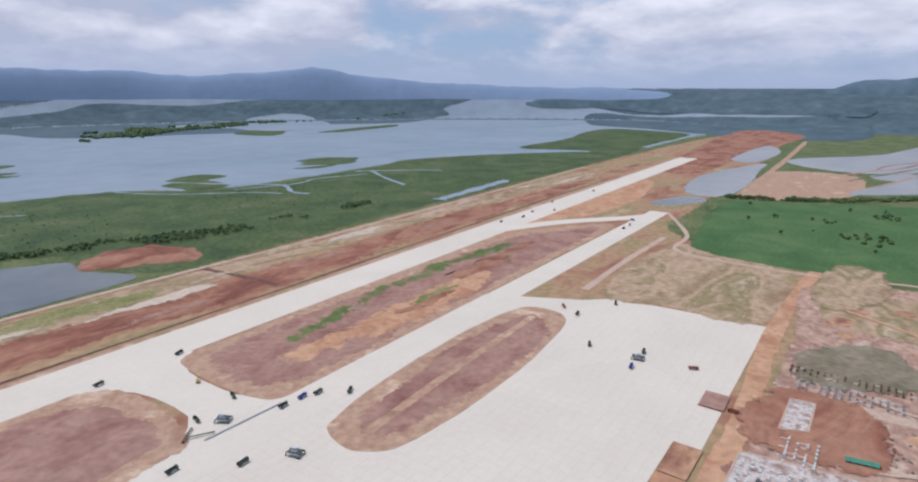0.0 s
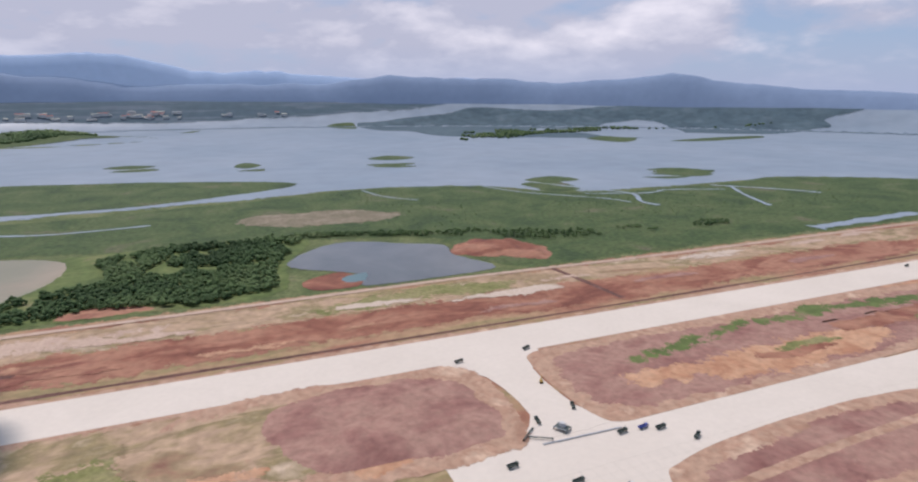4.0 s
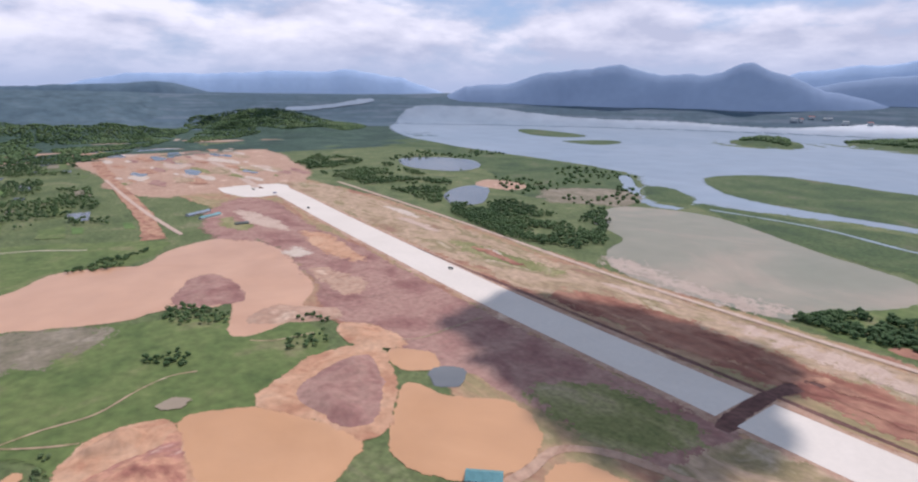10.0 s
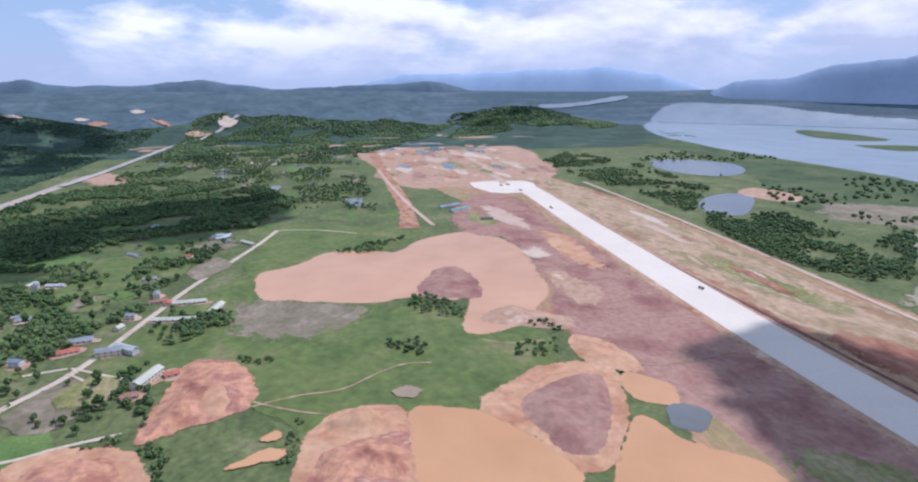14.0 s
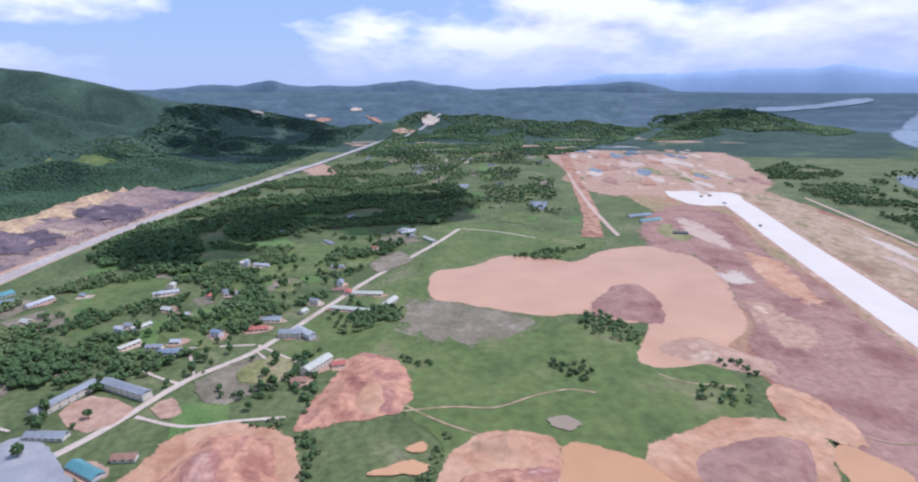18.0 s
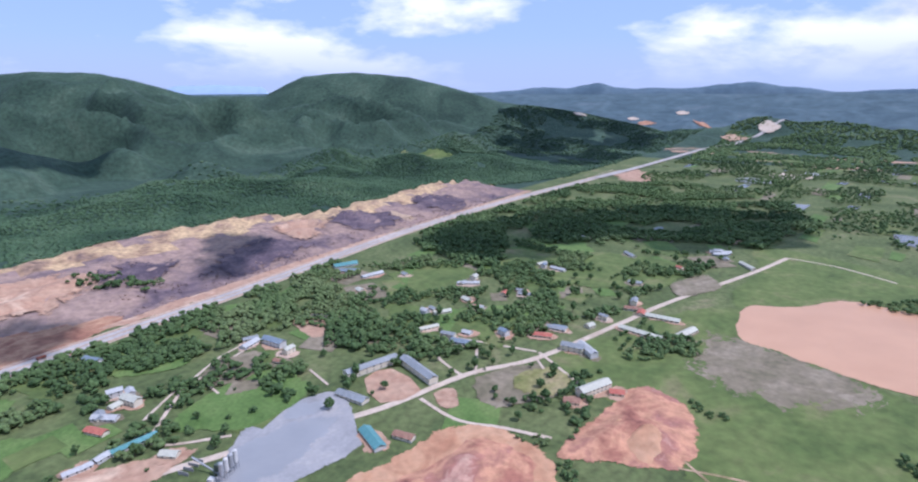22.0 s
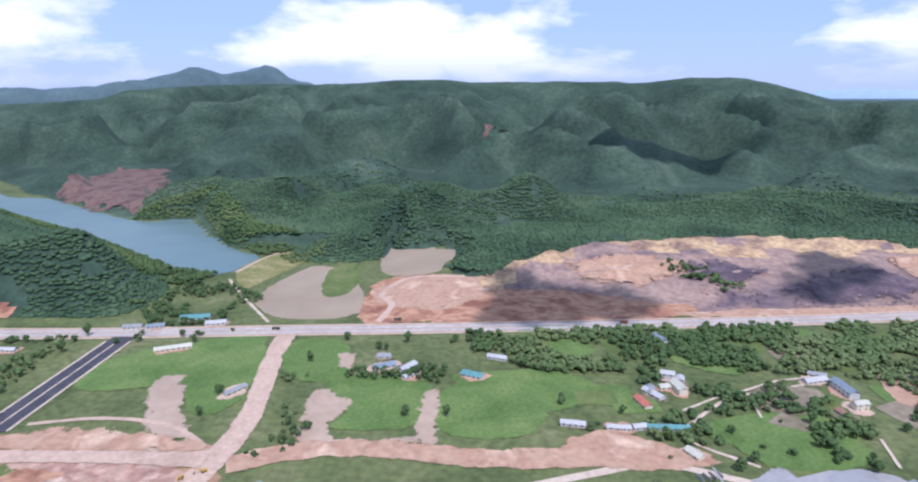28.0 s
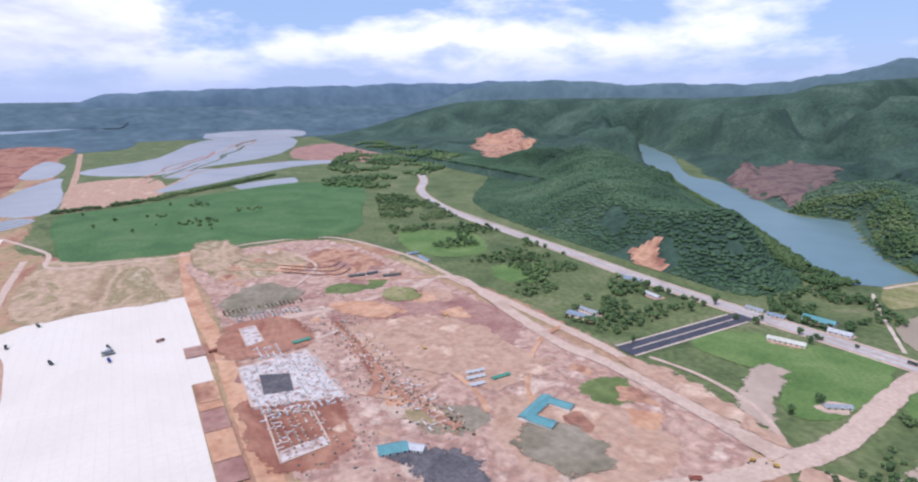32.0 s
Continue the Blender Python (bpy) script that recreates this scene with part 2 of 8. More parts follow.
M = dict(
    ground=material("scrub_ground", [(0.060, 0.084, 0.028), (0.092, 0.118, 0.040), (0.125, 0.145, 0.054), (0.190, 0.175, 0.090)], 0.014, 0.15, 0.3, bump=0.5, spread=(0.32, 0.72)),
    meadow=material("meadow_grass", [(0.064, 0.096, 0.026), (0.094, 0.130, 0.036), (0.122, 0.154, 0.046), (0.190, 0.175, 0.080)], 0.016, 0.1, 0.22, bump=0.3, spread=(0.3, 0.7), distort=0.3),
    paddy=material("paddy_green", [(0.074, 0.132, 0.030), (0.102, 0.166, 0.042), (0.142, 0.198, 0.058)], 0.02, 0.3, 0.2),
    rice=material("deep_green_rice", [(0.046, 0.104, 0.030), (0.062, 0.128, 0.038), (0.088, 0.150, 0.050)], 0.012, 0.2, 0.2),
    marsh=material("marsh_green", [(0.032, 0.056, 0.020), (0.052, 0.084, 0.026), (0.078, 0.106, 0.036), (0.135, 0.118, 0.072)], 0.009, 0.12, 0.35, bump=1.0, spread=(0.32, 0.72)),
    # green pushed towards blue: air haze over the hills put into the colour
    forest=material("haze_tinted_forest_floor", [(0.019, 0.041, 0.027), (0.029, 0.057, 0.037), (0.041, 0.075, 0.048), (0.062, 0.098, 0.064)], 0.0055, 0.09, 0.3, bump=4.0, bump_scale=0.07, spread=(0.34, 0.66)),
    red=material("red_earth", [(0.209, 0.089, 0.057), (0.306, 0.150, 0.092), (0.439, 0.253, 0.149), (0.270, 0.118, 0.076)], 0.026, 0.12, 0.2, bump=0.5, distort=0.35),
    strip=material("strip_earth", [(0.225, 0.092, 0.056), (0.310, 0.150, 0.092), (0.355, 0.225, 0.126), (0.255, 0.200, 0.092), (0.450, 0.310, 0.185)], 0.016, 0.1, 0.18, bump=0.2, stretch=(0.4, 1, 1), spread=(0.3, 0.7)),
    tan=material("tan_earth", [(0.326, 0.188, 0.122), (0.428, 0.278, 0.186), (0.367, 0.217, 0.142), (0.530, 0.372, 0.257)], 0.022, 0.15, 0.16, bump=0.3, distort=0.35),
    lane=material("pale_concrete_lane", [(0.43, 0.335, 0.25), (0.53, 0.43, 0.335), (0.48, 0.375, 0.285)], 0.03, 0.3, 0.12),
    sand=material("sandy_track", [(0.400, 0.280, 0.205), (0.485, 0.355, 0.265), (0.440, 0.312, 0.235)], 0.03, 0.3, 0.12),
    mauve=material("weathered_grey_earth", [(0.200, 0.088, 0.070), (0.272, 0.138, 0.108), (0.345, 0.202, 0.150), (0.240, 0.114, 0.090)], 0.02, 0.15, 0.16, bump=0.4, distort=0.3, spread=(0.3, 0.7)),
    concrete=material("pale_concrete", [(0.600, 0.528, 0.436), (0.620, 0.547, 0.453), (0.640, 0.565, 0.470)], 0.012, 0.2, 0.025, rough=0.8),
    joint=material("sawn_joint", [(0.520, 0.456, 0.376), (0.545, 0.480, 0.396)], 0.05, 0.5, 0.1),
    asphalt=material("dark_asphalt", [(0.045, 0.045, 0.055), (0.065, 0.065, 0.075)], 0.05, 0.6, 0.15, rough=0.8),
    hiway=material("worn_road", [(0.34, 0.31, 0.28), (0.44, 0.40, 0.36)], 0.02, 0.2, 0.15),
    # low gloss; the reflected sky's grey-blue is put into the base colour
    lagoon=material("lagoon_water", [(0.205, 0.256, 0.298), (0.252, 0.296, 0.334)], 0.002, 0.01, 0.08, rough=0.45, bump=0.15, bump_scale=0.15, spec=0.16),
    pond=material("murky_pond_water", [(0.19, 0.19, 0.128), (0.232, 0.215, 0.15), (0.32, 0.255, 0.18)], 0.004, 0.02, 0.05, rough=0.5, spec=0.2),
    salt=material("pale_salt_pond_water", [(0.250, 0.255, 0.260), (0.320, 0.315, 0.310)], 0.006, 0.02, 0.06, rough=0.4, spec=0.2),
    fish=material("grey_pond_water", [(0.115, 0.12, 0.115), (0.16, 0.16, 0.15)], 0.006, 0.02, 0.06, rough=0.2, spec=0.4),
    orange=material("orange_mud_water", [(0.469, 0.246, 0.113), (0.530, 0.289, 0.142)], 0.006, 0.02, 0.05, rough=0.3, spec=0.3),
    pink=material("pink_mud_water", [(0.469, 0.259, 0.149), (0.530, 0.304, 0.181)], 0.006, 0.02, 0.05, rough=0.35, spec=0.2),
    reservoir=material("reservoir_water", [(0.112, 0.180, 0.182), (0.142, 0.210, 0.208)], 0.004, 0.02, 0.06, rough=0.3, spec=0.25),
    # far plain: blue-grey of the distant air mixed into the land colour
    far=material("haze_blue_plain", [(0.054, 0.088, 0.110), (0.068, 0.106, 0.130), (0.066, 0.105, 0.122), (0.118, 0.150, 0.178), (0.076, 0.115, 0.138)], 0.012, 0.02, 0.1, spread=(0.32, 0.68), stretch=(0.14, 0.14, 3.4)),
    # haze as a pale blue base colour, plus glow for the air light
    far2=material("haze_pale_hills", [(0.20, 0.275, 0.385), (0.22, 0.295, 0.405)], 0.002, 0.02, 0.03, glow=0.6),
    canopy=material("tree_canopy", [(0.034, 0.064, 0.020), (0.054, 0.094, 0.031), (0.082, 0.128, 0.043), (0.122, 0.160, 0.062)], 0.0055, 0.5, 0.3, island=0.2, spread=(0.34, 0.66), bump=0.0),
    slope_canopy=material("plantation_canopy", [(0.026, 0.056, 0.027), (0.040, 0.080, 0.037), (0.058, 0.104, 0.049), (0.084, 0.130, 0.066)], 0.0055, 0.5, 0.25, island=0.16, spread=(0.34, 0.66)),
    dry=material("dry_yellow_grass", [(0.260, 0.135, 0.087), (0.291, 0.207, 0.115), (0.428, 0.294, 0.190), (0.230, 0.179, 0.084), (0.510, 0.386, 0.270)], 0.02, 0.1, 0.2, bump=0.2, stretch=(0.45, 1, 1), spread=(0.3, 0.7)),
    bank=material("red_bank", [(0.160, 0.058, 0.038), (0.245, 0.098, 0.060), (0.350, 0.175, 0.108), (0.215, 0.082, 0.054)], 0.016, 0.1, 0.16, bump=0.3, stretch=(0.5, 1, 1)),
    ditch=material("dark_wet_earth", [(0.10, 0.045, 0.035), (0.16, 0.08, 0.06)], 0.03, 0.2, 0.3),
    orange_earth=material("orange_earth", [(0.377, 0.183, 0.102), (0.459, 0.256, 0.146), (0.510, 0.309, 0.186)], 0.03, 0.15, 0.15, bump=0.3),
    fallow=material("brown_fallow_field", [(0.150, 0.130, 0.078), (0.200, 0.165, 0.108), (0.260, 0.215, 0.150)], 0.025, 0.15, 0.2),
    yard=material("grey_gravel_yard", [(0.26, 0.255, 0.25), (0.31, 0.30, 0.295), (0.35, 0.33, 0.31)], 0.03, 0.3, 0.08),
    site=material("churned_site_earth", [(0.235, 0.122, 0.090), (0.345, 0.205, 0.150), (0.44, 0.292, 0.212), (0.31, 0.172, 0.125), (0.52, 0.385, 0.29), (0.36, 0.24, 0.17)], 0.024, 0.13, 0.24, bump=0.5, distort=0.25, spread=(0.28, 0.72)),
    coal=material("black_rubble", [(0.07, 0.065, 0.07), (0.13, 0.115, 0.11)], 0.05, 0.4, 0.3, bump=0.4),
    white=material("white_plaster", [(0.50, 0.49, 0.465), (0.60, 0.585, 0.555)], 0.2, 1.0, 0.1),
    cream=material("cream_wall", [(0.58, 0.52, 0.40), (0.66, 0.60, 0.48)], 0.2, 1.0, 0.08),
    dark=material("dark_opening", [(0.03, 0.035, 0.04), (0.05, 0.055, 0.06)], 0.5, 2.0, 0.1, rough=0.3),
    wood=material("weathered_timber", [(0.13, 0.085, 0.055), (0.20, 0.14, 0.09)], 0.5, 3.0, 0.2),
    trunk=material("tree_bark", [(0.10, 0.075, 0.05), (0.16, 0.12, 0.085)], 0.8, 4.0, 0.2),
    r_grey=material("grey_sheet_roof", [(0.215, 0.228, 0.232), (0.29, 0.305, 0.31)], 0.1, 0.8, 0.1, rough=0.55),
    r_pale=material("pale_tile_roof", [(0.42, 0.41, 0.33), (0.50, 0.49, 0.40)], 0.1, 0.8, 0.1, rough=0.7),
    r_white=material("white_sheet_roof", [(0.37, 0.37, 0.36), (0.46, 0.46, 0.445)], 0.1, 0.8, 0.12, rough=0.6),
    r_teal=material("teal_sheet_roof", [(0.085, 0.22, 0.22), (0.12, 0.28, 0.28)], 0.1, 0.8, 0.12, rough=0.5),
    r_blue=material("blue_grey_sheet_roof", [(0.16, 0.20, 0.24), (0.22, 0.265, 0.305)], 0.1, 0.8, 0.12, rough=0.6),
    r_red=material("red_tile_roof", [(0.38, 0.11, 0.08), (0.46, 0.16, 0.11)], 0.1, 0.8, 0.15, rough=0.8),
    r_brown=material("brown_tile_roof", [(0.25, 0.13, 0.09), (0.33, 0.19, 0.13)], 0.1, 0.8, 0.15, rough=0.8),
    r_green=material("green_sheet_roof", [(0.06, 0.20, 0.13), (0.09, 0.26, 0.17)], 0.1, 0.8, 0.12, rough=0.5),
    r_dark=material("dark_sheet_roof", [(0.06, 0.075, 0.07), (0.09, 0.105, 0.10)], 0.1, 0.8, 0.12, rough=0.6),
    steel=material("grey_painted_steel", [(0.30, 0.31, 0.32), (0.38, 0.39, 0.40)], 0.5, 2.0, 0.1, rough=0.5, metal=0.3),
    rubber=material("black_rubber", [(0.02, 0.02, 0.02), (0.03, 0.03, 0.03)], 1.0, 4.0, 0.1, rough=0.8),
    v_blue=material("blue_vehicle_paint", [(0.05, 0.08, 0.30), (0.07, 0.10, 0.36)], 0.5, 2.0, 0.1, rough=0.4),
    v_yellow=material("yellow_machine_paint", [(0.45, 0.27, 0.05), (0.52, 0.33, 0.07)], 0.5, 2.0, 0.1, rough=0.45),
    v_dark=material("dark_green_vehicle_paint", [(0.05, 0.07, 0.06), (0.08, 0.10, 0.085)], 0.5, 2.0, 0.1, rough=0.45),
    v_red=material("dull_red_vehicle_paint", [(0.28, 0.09, 0.06), (0.33, 0.12, 0.08)], 0.5, 2.0, 0.1, rough=0.45),
    cloud=material("white_cloud", [(0.8, 0.8, 0.8), (0.85, 0.85, 0.85)], 0.01, 0.05, 0.02),
    cleared=material("felled_hillside", [(0.078, 0.047, 0.042), (0.115, 0.068, 0.057), (0.185, 0.118, 0.095), (0.095, 0.075, 0.05)], 0.03, 0.2, 0.25, bump=0.4, distort=0.35),
    # mountain colour carries the blue of the air, with a faint glow
    ranges=material("haze_blue_mountains", [(0.062, 0.10, 0.115), (0.085, 0.13, 0.14)], 0.004, 0.02, 0.1, glow=0.1),
    thin=material("thin_olive_grass", [(0.120, 0.132, 0.040), (0.180, 0.178, 0.060), (0.250, 0.222, 0.096), (0.330, 0.260, 0.150)], 0.03, 0.2, 0.25, stretch=(0.6, 1, 1), spread=(0.3, 0.72)),
    brown=material("brown_pond_water", [(0.275, 0.215, 0.145), (0.335, 0.265, 0.185)], 0.006, 0.02, 0.06, rough=0.5, spec=0.12),
    # far woods: green turned blue in the base colour to imitate haze
    far_land=material("haze_blue_woodland", [(0.048, 0.081, 0.098), (0.063, 0.100, 0.117), (0.078, 0.119, 0.136), (0.120, 0.150, 0.168)], 0.012, 0.02, 0.15, spread=(0.32, 0.72), stretch=(0.5, 0.5, 1.6)),
    heap=material("fresh_spoil_earth", [(0.205, 0.080, 0.056), (0.320, 0.136, 0.090), (0.490, 0.255, 0.150), (0.320, 0.142, 0.105), (0.550, 0.355, 0.255)], 0.03, 0.15, 0.2, bump=0.6, distort=0.35, spread=(0.28, 0.72)),
    mud=material("brown_flood_water", [(0.36, 0.26, 0.18), (0.42, 0.31, 0.22)], 0.02, 0.1, 0.08, rough=0.35, spec=0.3),
    # blue haze painted as the hills' own colour, half of it glowing
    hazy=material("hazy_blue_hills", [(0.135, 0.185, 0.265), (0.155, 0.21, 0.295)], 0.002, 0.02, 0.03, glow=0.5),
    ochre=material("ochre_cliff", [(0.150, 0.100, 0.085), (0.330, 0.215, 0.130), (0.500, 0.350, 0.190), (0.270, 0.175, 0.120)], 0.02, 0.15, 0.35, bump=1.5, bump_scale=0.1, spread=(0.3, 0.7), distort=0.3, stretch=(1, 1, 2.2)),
    # woods tinted blue and made to glow a little, standing in for haze
    far_wood=material("haze_blue_wooded_hills", [(0.062, 0.100, 0.132), (0.078, 0.120, 0.152), (0.096, 0.140, 0.172)], 0.004, 0.02, 0.1, glow=0.16),
    footing=material("dusty_foundation_ground", [(0.250, 0.145, 0.112), (0.400, 0.320, 0.275), (0.560, 0.500, 0.455), (0.300, 0.190, 0.155)], 0.11, 0.5, 0.2, spread=(0.34, 0.66), distort=0.2),
    shale=material("dark_purple_shale", [(0.062, 0.045, 0.060), (0.105, 0.078, 0.092), (0.170, 0.122, 0.125)], 0.03, 0.2, 0.3, bump=0.8, distort=0.2),
    rock=material("quarry_rock", [(0.070, 0.052, 0.066), (0.130, 0.095, 0.105), (0.230, 0.160, 0.138), (0.310, 0.215, 0.168), (0.240, 0.165, 0.145), (0.390, 0.285, 0.190)], 0.009, 0.12, 0.25, bump=2.0, bump_scale=0.08, spread=(0.3, 0.7), distort=0.3, stretch=(1, 1, 2.2)),
)


# ---------------------------------------------------------------- tools
rng = np.random.default_rng(7)
LAYER = [0]


class Noise2:
    """Smooth value noise on a lattice, for arrays."""
    def __init__(self, seed):
        self.g = np.random.default_rng(seed).random((256, 256))

    def at(self, x, y):
        xi, yi = np.floor(x).astype(int), np.floor(y).astype(int)
        u, v = x - xi, y - yi
        u, v = u * u * (3 - 2 * u), v * v * (3 - 2 * v)
        g = self.g
        a, b = g[xi % 256, yi % 256], g[(xi + 1) % 256, yi % 256]
        c, d = g[xi % 256, (yi + 1) % 256], g[(xi + 1) % 256, (yi + 1) % 256]
        return (a * (1 - u) + b * u) * (1 - v) + (c * (1 - u) + d * u) * v

    def fbm(self, x, y, octaves=4):
        s, amp, tot = 0, 1, 0
        for k in range(octaves):
            s, tot = s + amp * self.at(x * 2 ** k + 17.3 * k, y * 2 ** k + 9.1 * k), tot + amp
            amp *= 0.5
        return s / tot


NZ = Noise2(3)


def smooth(a, b, x):
    u = np.clip((x - a) / (b - a), 0, 1)
    return u * u * (3 - 2 * u)


def seg_dist(x, y, line):
    """Distance from points to a polyline."""
    best = np.full(np.shape(x), 1e9)
    for (ax, ay), (bx, by) in zip(line, line[1:]):
        dx, dy = bx - ax, by - ay
        t = np.clip(((x - ax) * dx + (y - ay) * dy) / (dx * dx + dy * dy), 0, 1)
        best = np.minimum(best, np.hypot(x - ax - t * dx, y - ay - t * dy))
    return best


def inside(x, y, poly):
    r = np.zeros(np.shape(x), bool)
    for (ax, ay), (bx, by) in zip(poly, poly[1:] + poly[:1]):
        if ay != by:
            r ^= ((ay > y) != (by > y)) & (x < (bx - ax) * (y - ay) / (by - ay) + ax)
    return r


def mesh_object(name, verts, faces, mat, parent=None, smooth_shade=False):
    me = bpy.data.meshes.new(name)
    me.from_pydata([tuple(v) for v in verts], [], faces)
    me.materials.append(mat)
    if smooth_shade:
        me.polygons.foreach_set("use_smooth", [True] * len(me.polygons))
    ob = new(name, me)
    if parent:
        ob.parent = parent
    return ob


def part(name, bm, mat, parent, label=""):
    me = bpy.data.meshes.new(name)
    bm.to_mesh(me)
    bm.free()
    me.materials.append(mat)
    ob = new(name, me)
    ob.parent = parent
    return tagged(ob, label)


def curve_round(pts, closed=True, step=6):
    """Catmull-Rom through the points."""
    n, out = len(pts), []
    for i in range(n if closed else n - 1):
        a, b, c, d = [Vector(pts[(i + k) % n] if closed else pts[min(max(i + k, 0), n - 1)]) for k in (-1, 0, 1, 2)]
        for k in range(step):
            t = k / step
            out.append(0.5 * (2 * b + (c - a) * t + (2 * a - 5 * b + 4 * c - d) * t * t + (3 * b - a - 3 * c + d) * t ** 3))
    if not closed:
        out.append(Vector(pts[-1]))
    return out


def outline(pts, step=6, jitter=0.0, seed=0):
    line = curve_round(pts, True, step) if step > 1 else [Vector(p) for p in pts]
    if jitter:
        for k, p in enumerate(line):
            for ax in (0, 1):
                q = seed + 40 * ax
                p[ax] += jitter * (1.3 * noise.noise((p.x / 60, p.y / 60, q)) + noise.noise((p.x / 22, p.y / 22, q)) + 0.6 * noise.noise((p.x / 8, p.y / 8, q)))
    return line


FRAYED = {}


def frayed(mat):
    """The same surface with a ragged, crumbling edge where the 'fray' attribute rises."""
    if mat.name not in FRAYED:
        m = mat.copy()
        n, l = m.node_tree.nodes, m.node_tree.links
        at = n.new("ShaderNodeAttribute")
        at.attribute_name = "fray"
        co = n.new("ShaderNodeTexCoord")
        nz = n.new("ShaderNodeTexNoise")
        nz.inputs["Scale"].default_value, nz.inputs["Detail"].default_value, nz.inputs["Roughness"].default_value = 0.06, 7, 0.78
        l.new(co.outputs["Object"], nz.inputs["Vector"])
        mr = n.new("ShaderNodeMapRange")
        mr.inputs["From Min"].default_value, mr.inputs["From Max"].default_value = 0.3, 0.7
        mr.inputs["To Min"].default_value, mr.inputs["To Max"].default_value = 0.04, 0.96
        l.new(nz.outputs["Fac"], mr.inputs["Value"])
        gt = n.new("ShaderNodeMath")
        gt.operation = "GREATER_THAN"
        l.new(at.outputs["Fac"], gt.inputs[0])
        l.new(mr.outputs["Result"], gt.inputs[1])
        tr = n.new("ShaderNodeBsdfTransparent")
        mx = n.new("ShaderNodeMixShader")
        l.new(gt.outputs[0], mx.inputs[0])
        l.new(n["Principled BSDF"].outputs[0], mx.inputs[1])
        l.new(tr.outputs[0], mx.inputs[2])
        l.new(mx.outputs[0], n["Material Output"].inputs["Surface"])
        FRAYED[mat.name] = m
    return FRAYED[mat.name]


def with_fray(ob, values):
    ob.data.attributes.new("fray", "FLOAT", "POINT").data.foreach_set("value", np.asarray(values, np.float32))


def patch(name, pts, z, mat, label="", category="", step=6, jitter=3.0, parent=None, dome=0.0, fray=None, lay=None):
    """A piece of ground or water with an uneven outline; a dome makes it a heap; lay drapes it on the far slopes."""
    line = outline(pts, step, jitter * 0.7, z * 7 + len(pts))
    LAYER[0] += 1
    z = z * 0.25 + LAYER[0] * 0.0012
    if jitter >= 2 or dome or lay:
        poly = [(p.x, p.y) for p in line]
        xs, ys = [p[0] for p in poly], [p[1] for p in poly]
        w = fray or min(max(jitter * 1.15, 2.5), 20)
        size = max(max(xs) - min(xs), max(ys) - min(ys))
        cell = max(w * 0.75, size / 260)
        if dome:
            w = min(w, 4.0)
            cell = min(cell, size / 32)
        X, Y = np.meshgrid(np.arange(min(xs) - w, max(xs) + w + cell, cell), np.arange(min(ys) - w, max(ys) + w + cell, cell), indexing="ij")
        sd = seg_dist(X, Y, poly + poly[:1]) * np.where(inside(X, Y, poly), 1, -1)
        Z = np.full(X.shape, z)
        if dome:
            up = smooth(0, min(26.0, size * 0.25), sd)
            Z = Z + up * dome * (0.45 + 2.2 * np.maximum(NZ.fbm(X / 26 + z, Y / 26, 4) - 0.3, 0))
        if lay:
            rise = height(X, Y)
            Z = Z + rise + lay * smooth(0, 8, rise)
        ii = np.arange(X.size).reshape(X.shape)
        qd = np.stack([ii[:-1, :-1], ii[1:, :-1], ii[1:, 1:], ii[:-1, 1:]], -1).reshape(-1, 4)
        qd = qd[sd.ravel()[qd].max(1) > -w]
        used, inv = np.unique(qd, return_inverse=True)
        V = np.stack([X.ravel(), Y.ravel(), Z.ravel()], 1)[used]
        ob = mesh_object(name, V.tolist(), inv.reshape(-1, 4).tolist(), frayed(mat), parent, bool(dome))
        with_fray(ob, np.clip(0.5 - sd.ravel()[used] / (2 * w), 0, 1))
        return tagged(ob, label, category, kind="structure")
    bm = bmesh.new()
    top = [bm.verts.new((p.x, p.y, z)) for p in line]
    low = [bm.verts.new((p.x, p.y, z - 0.12)) for p in line]
    edges = [bm.edges.new((top[k], top[k - 1])) for k in range(len(top))]
    bmesh.ops.triangle_fill(bm, edges=edges, use_beauty=True, normal=(0, 0, 1))
    for k in range(len(top)):
        bm.faces.new((top[k - 1], top[k], low[k], low[k - 1]))
    bmesh.ops.recalc_face_normals(bm, faces=bm.faces)
    me = bpy.data.meshes.new(name)
    bm.to_mesh(me)
    bm.free()
    me.materials.append(mat)
    ob = new(name, me)
    if parent:
        ob.parent = parent
    return tagged(ob, label, category, kind="structure")


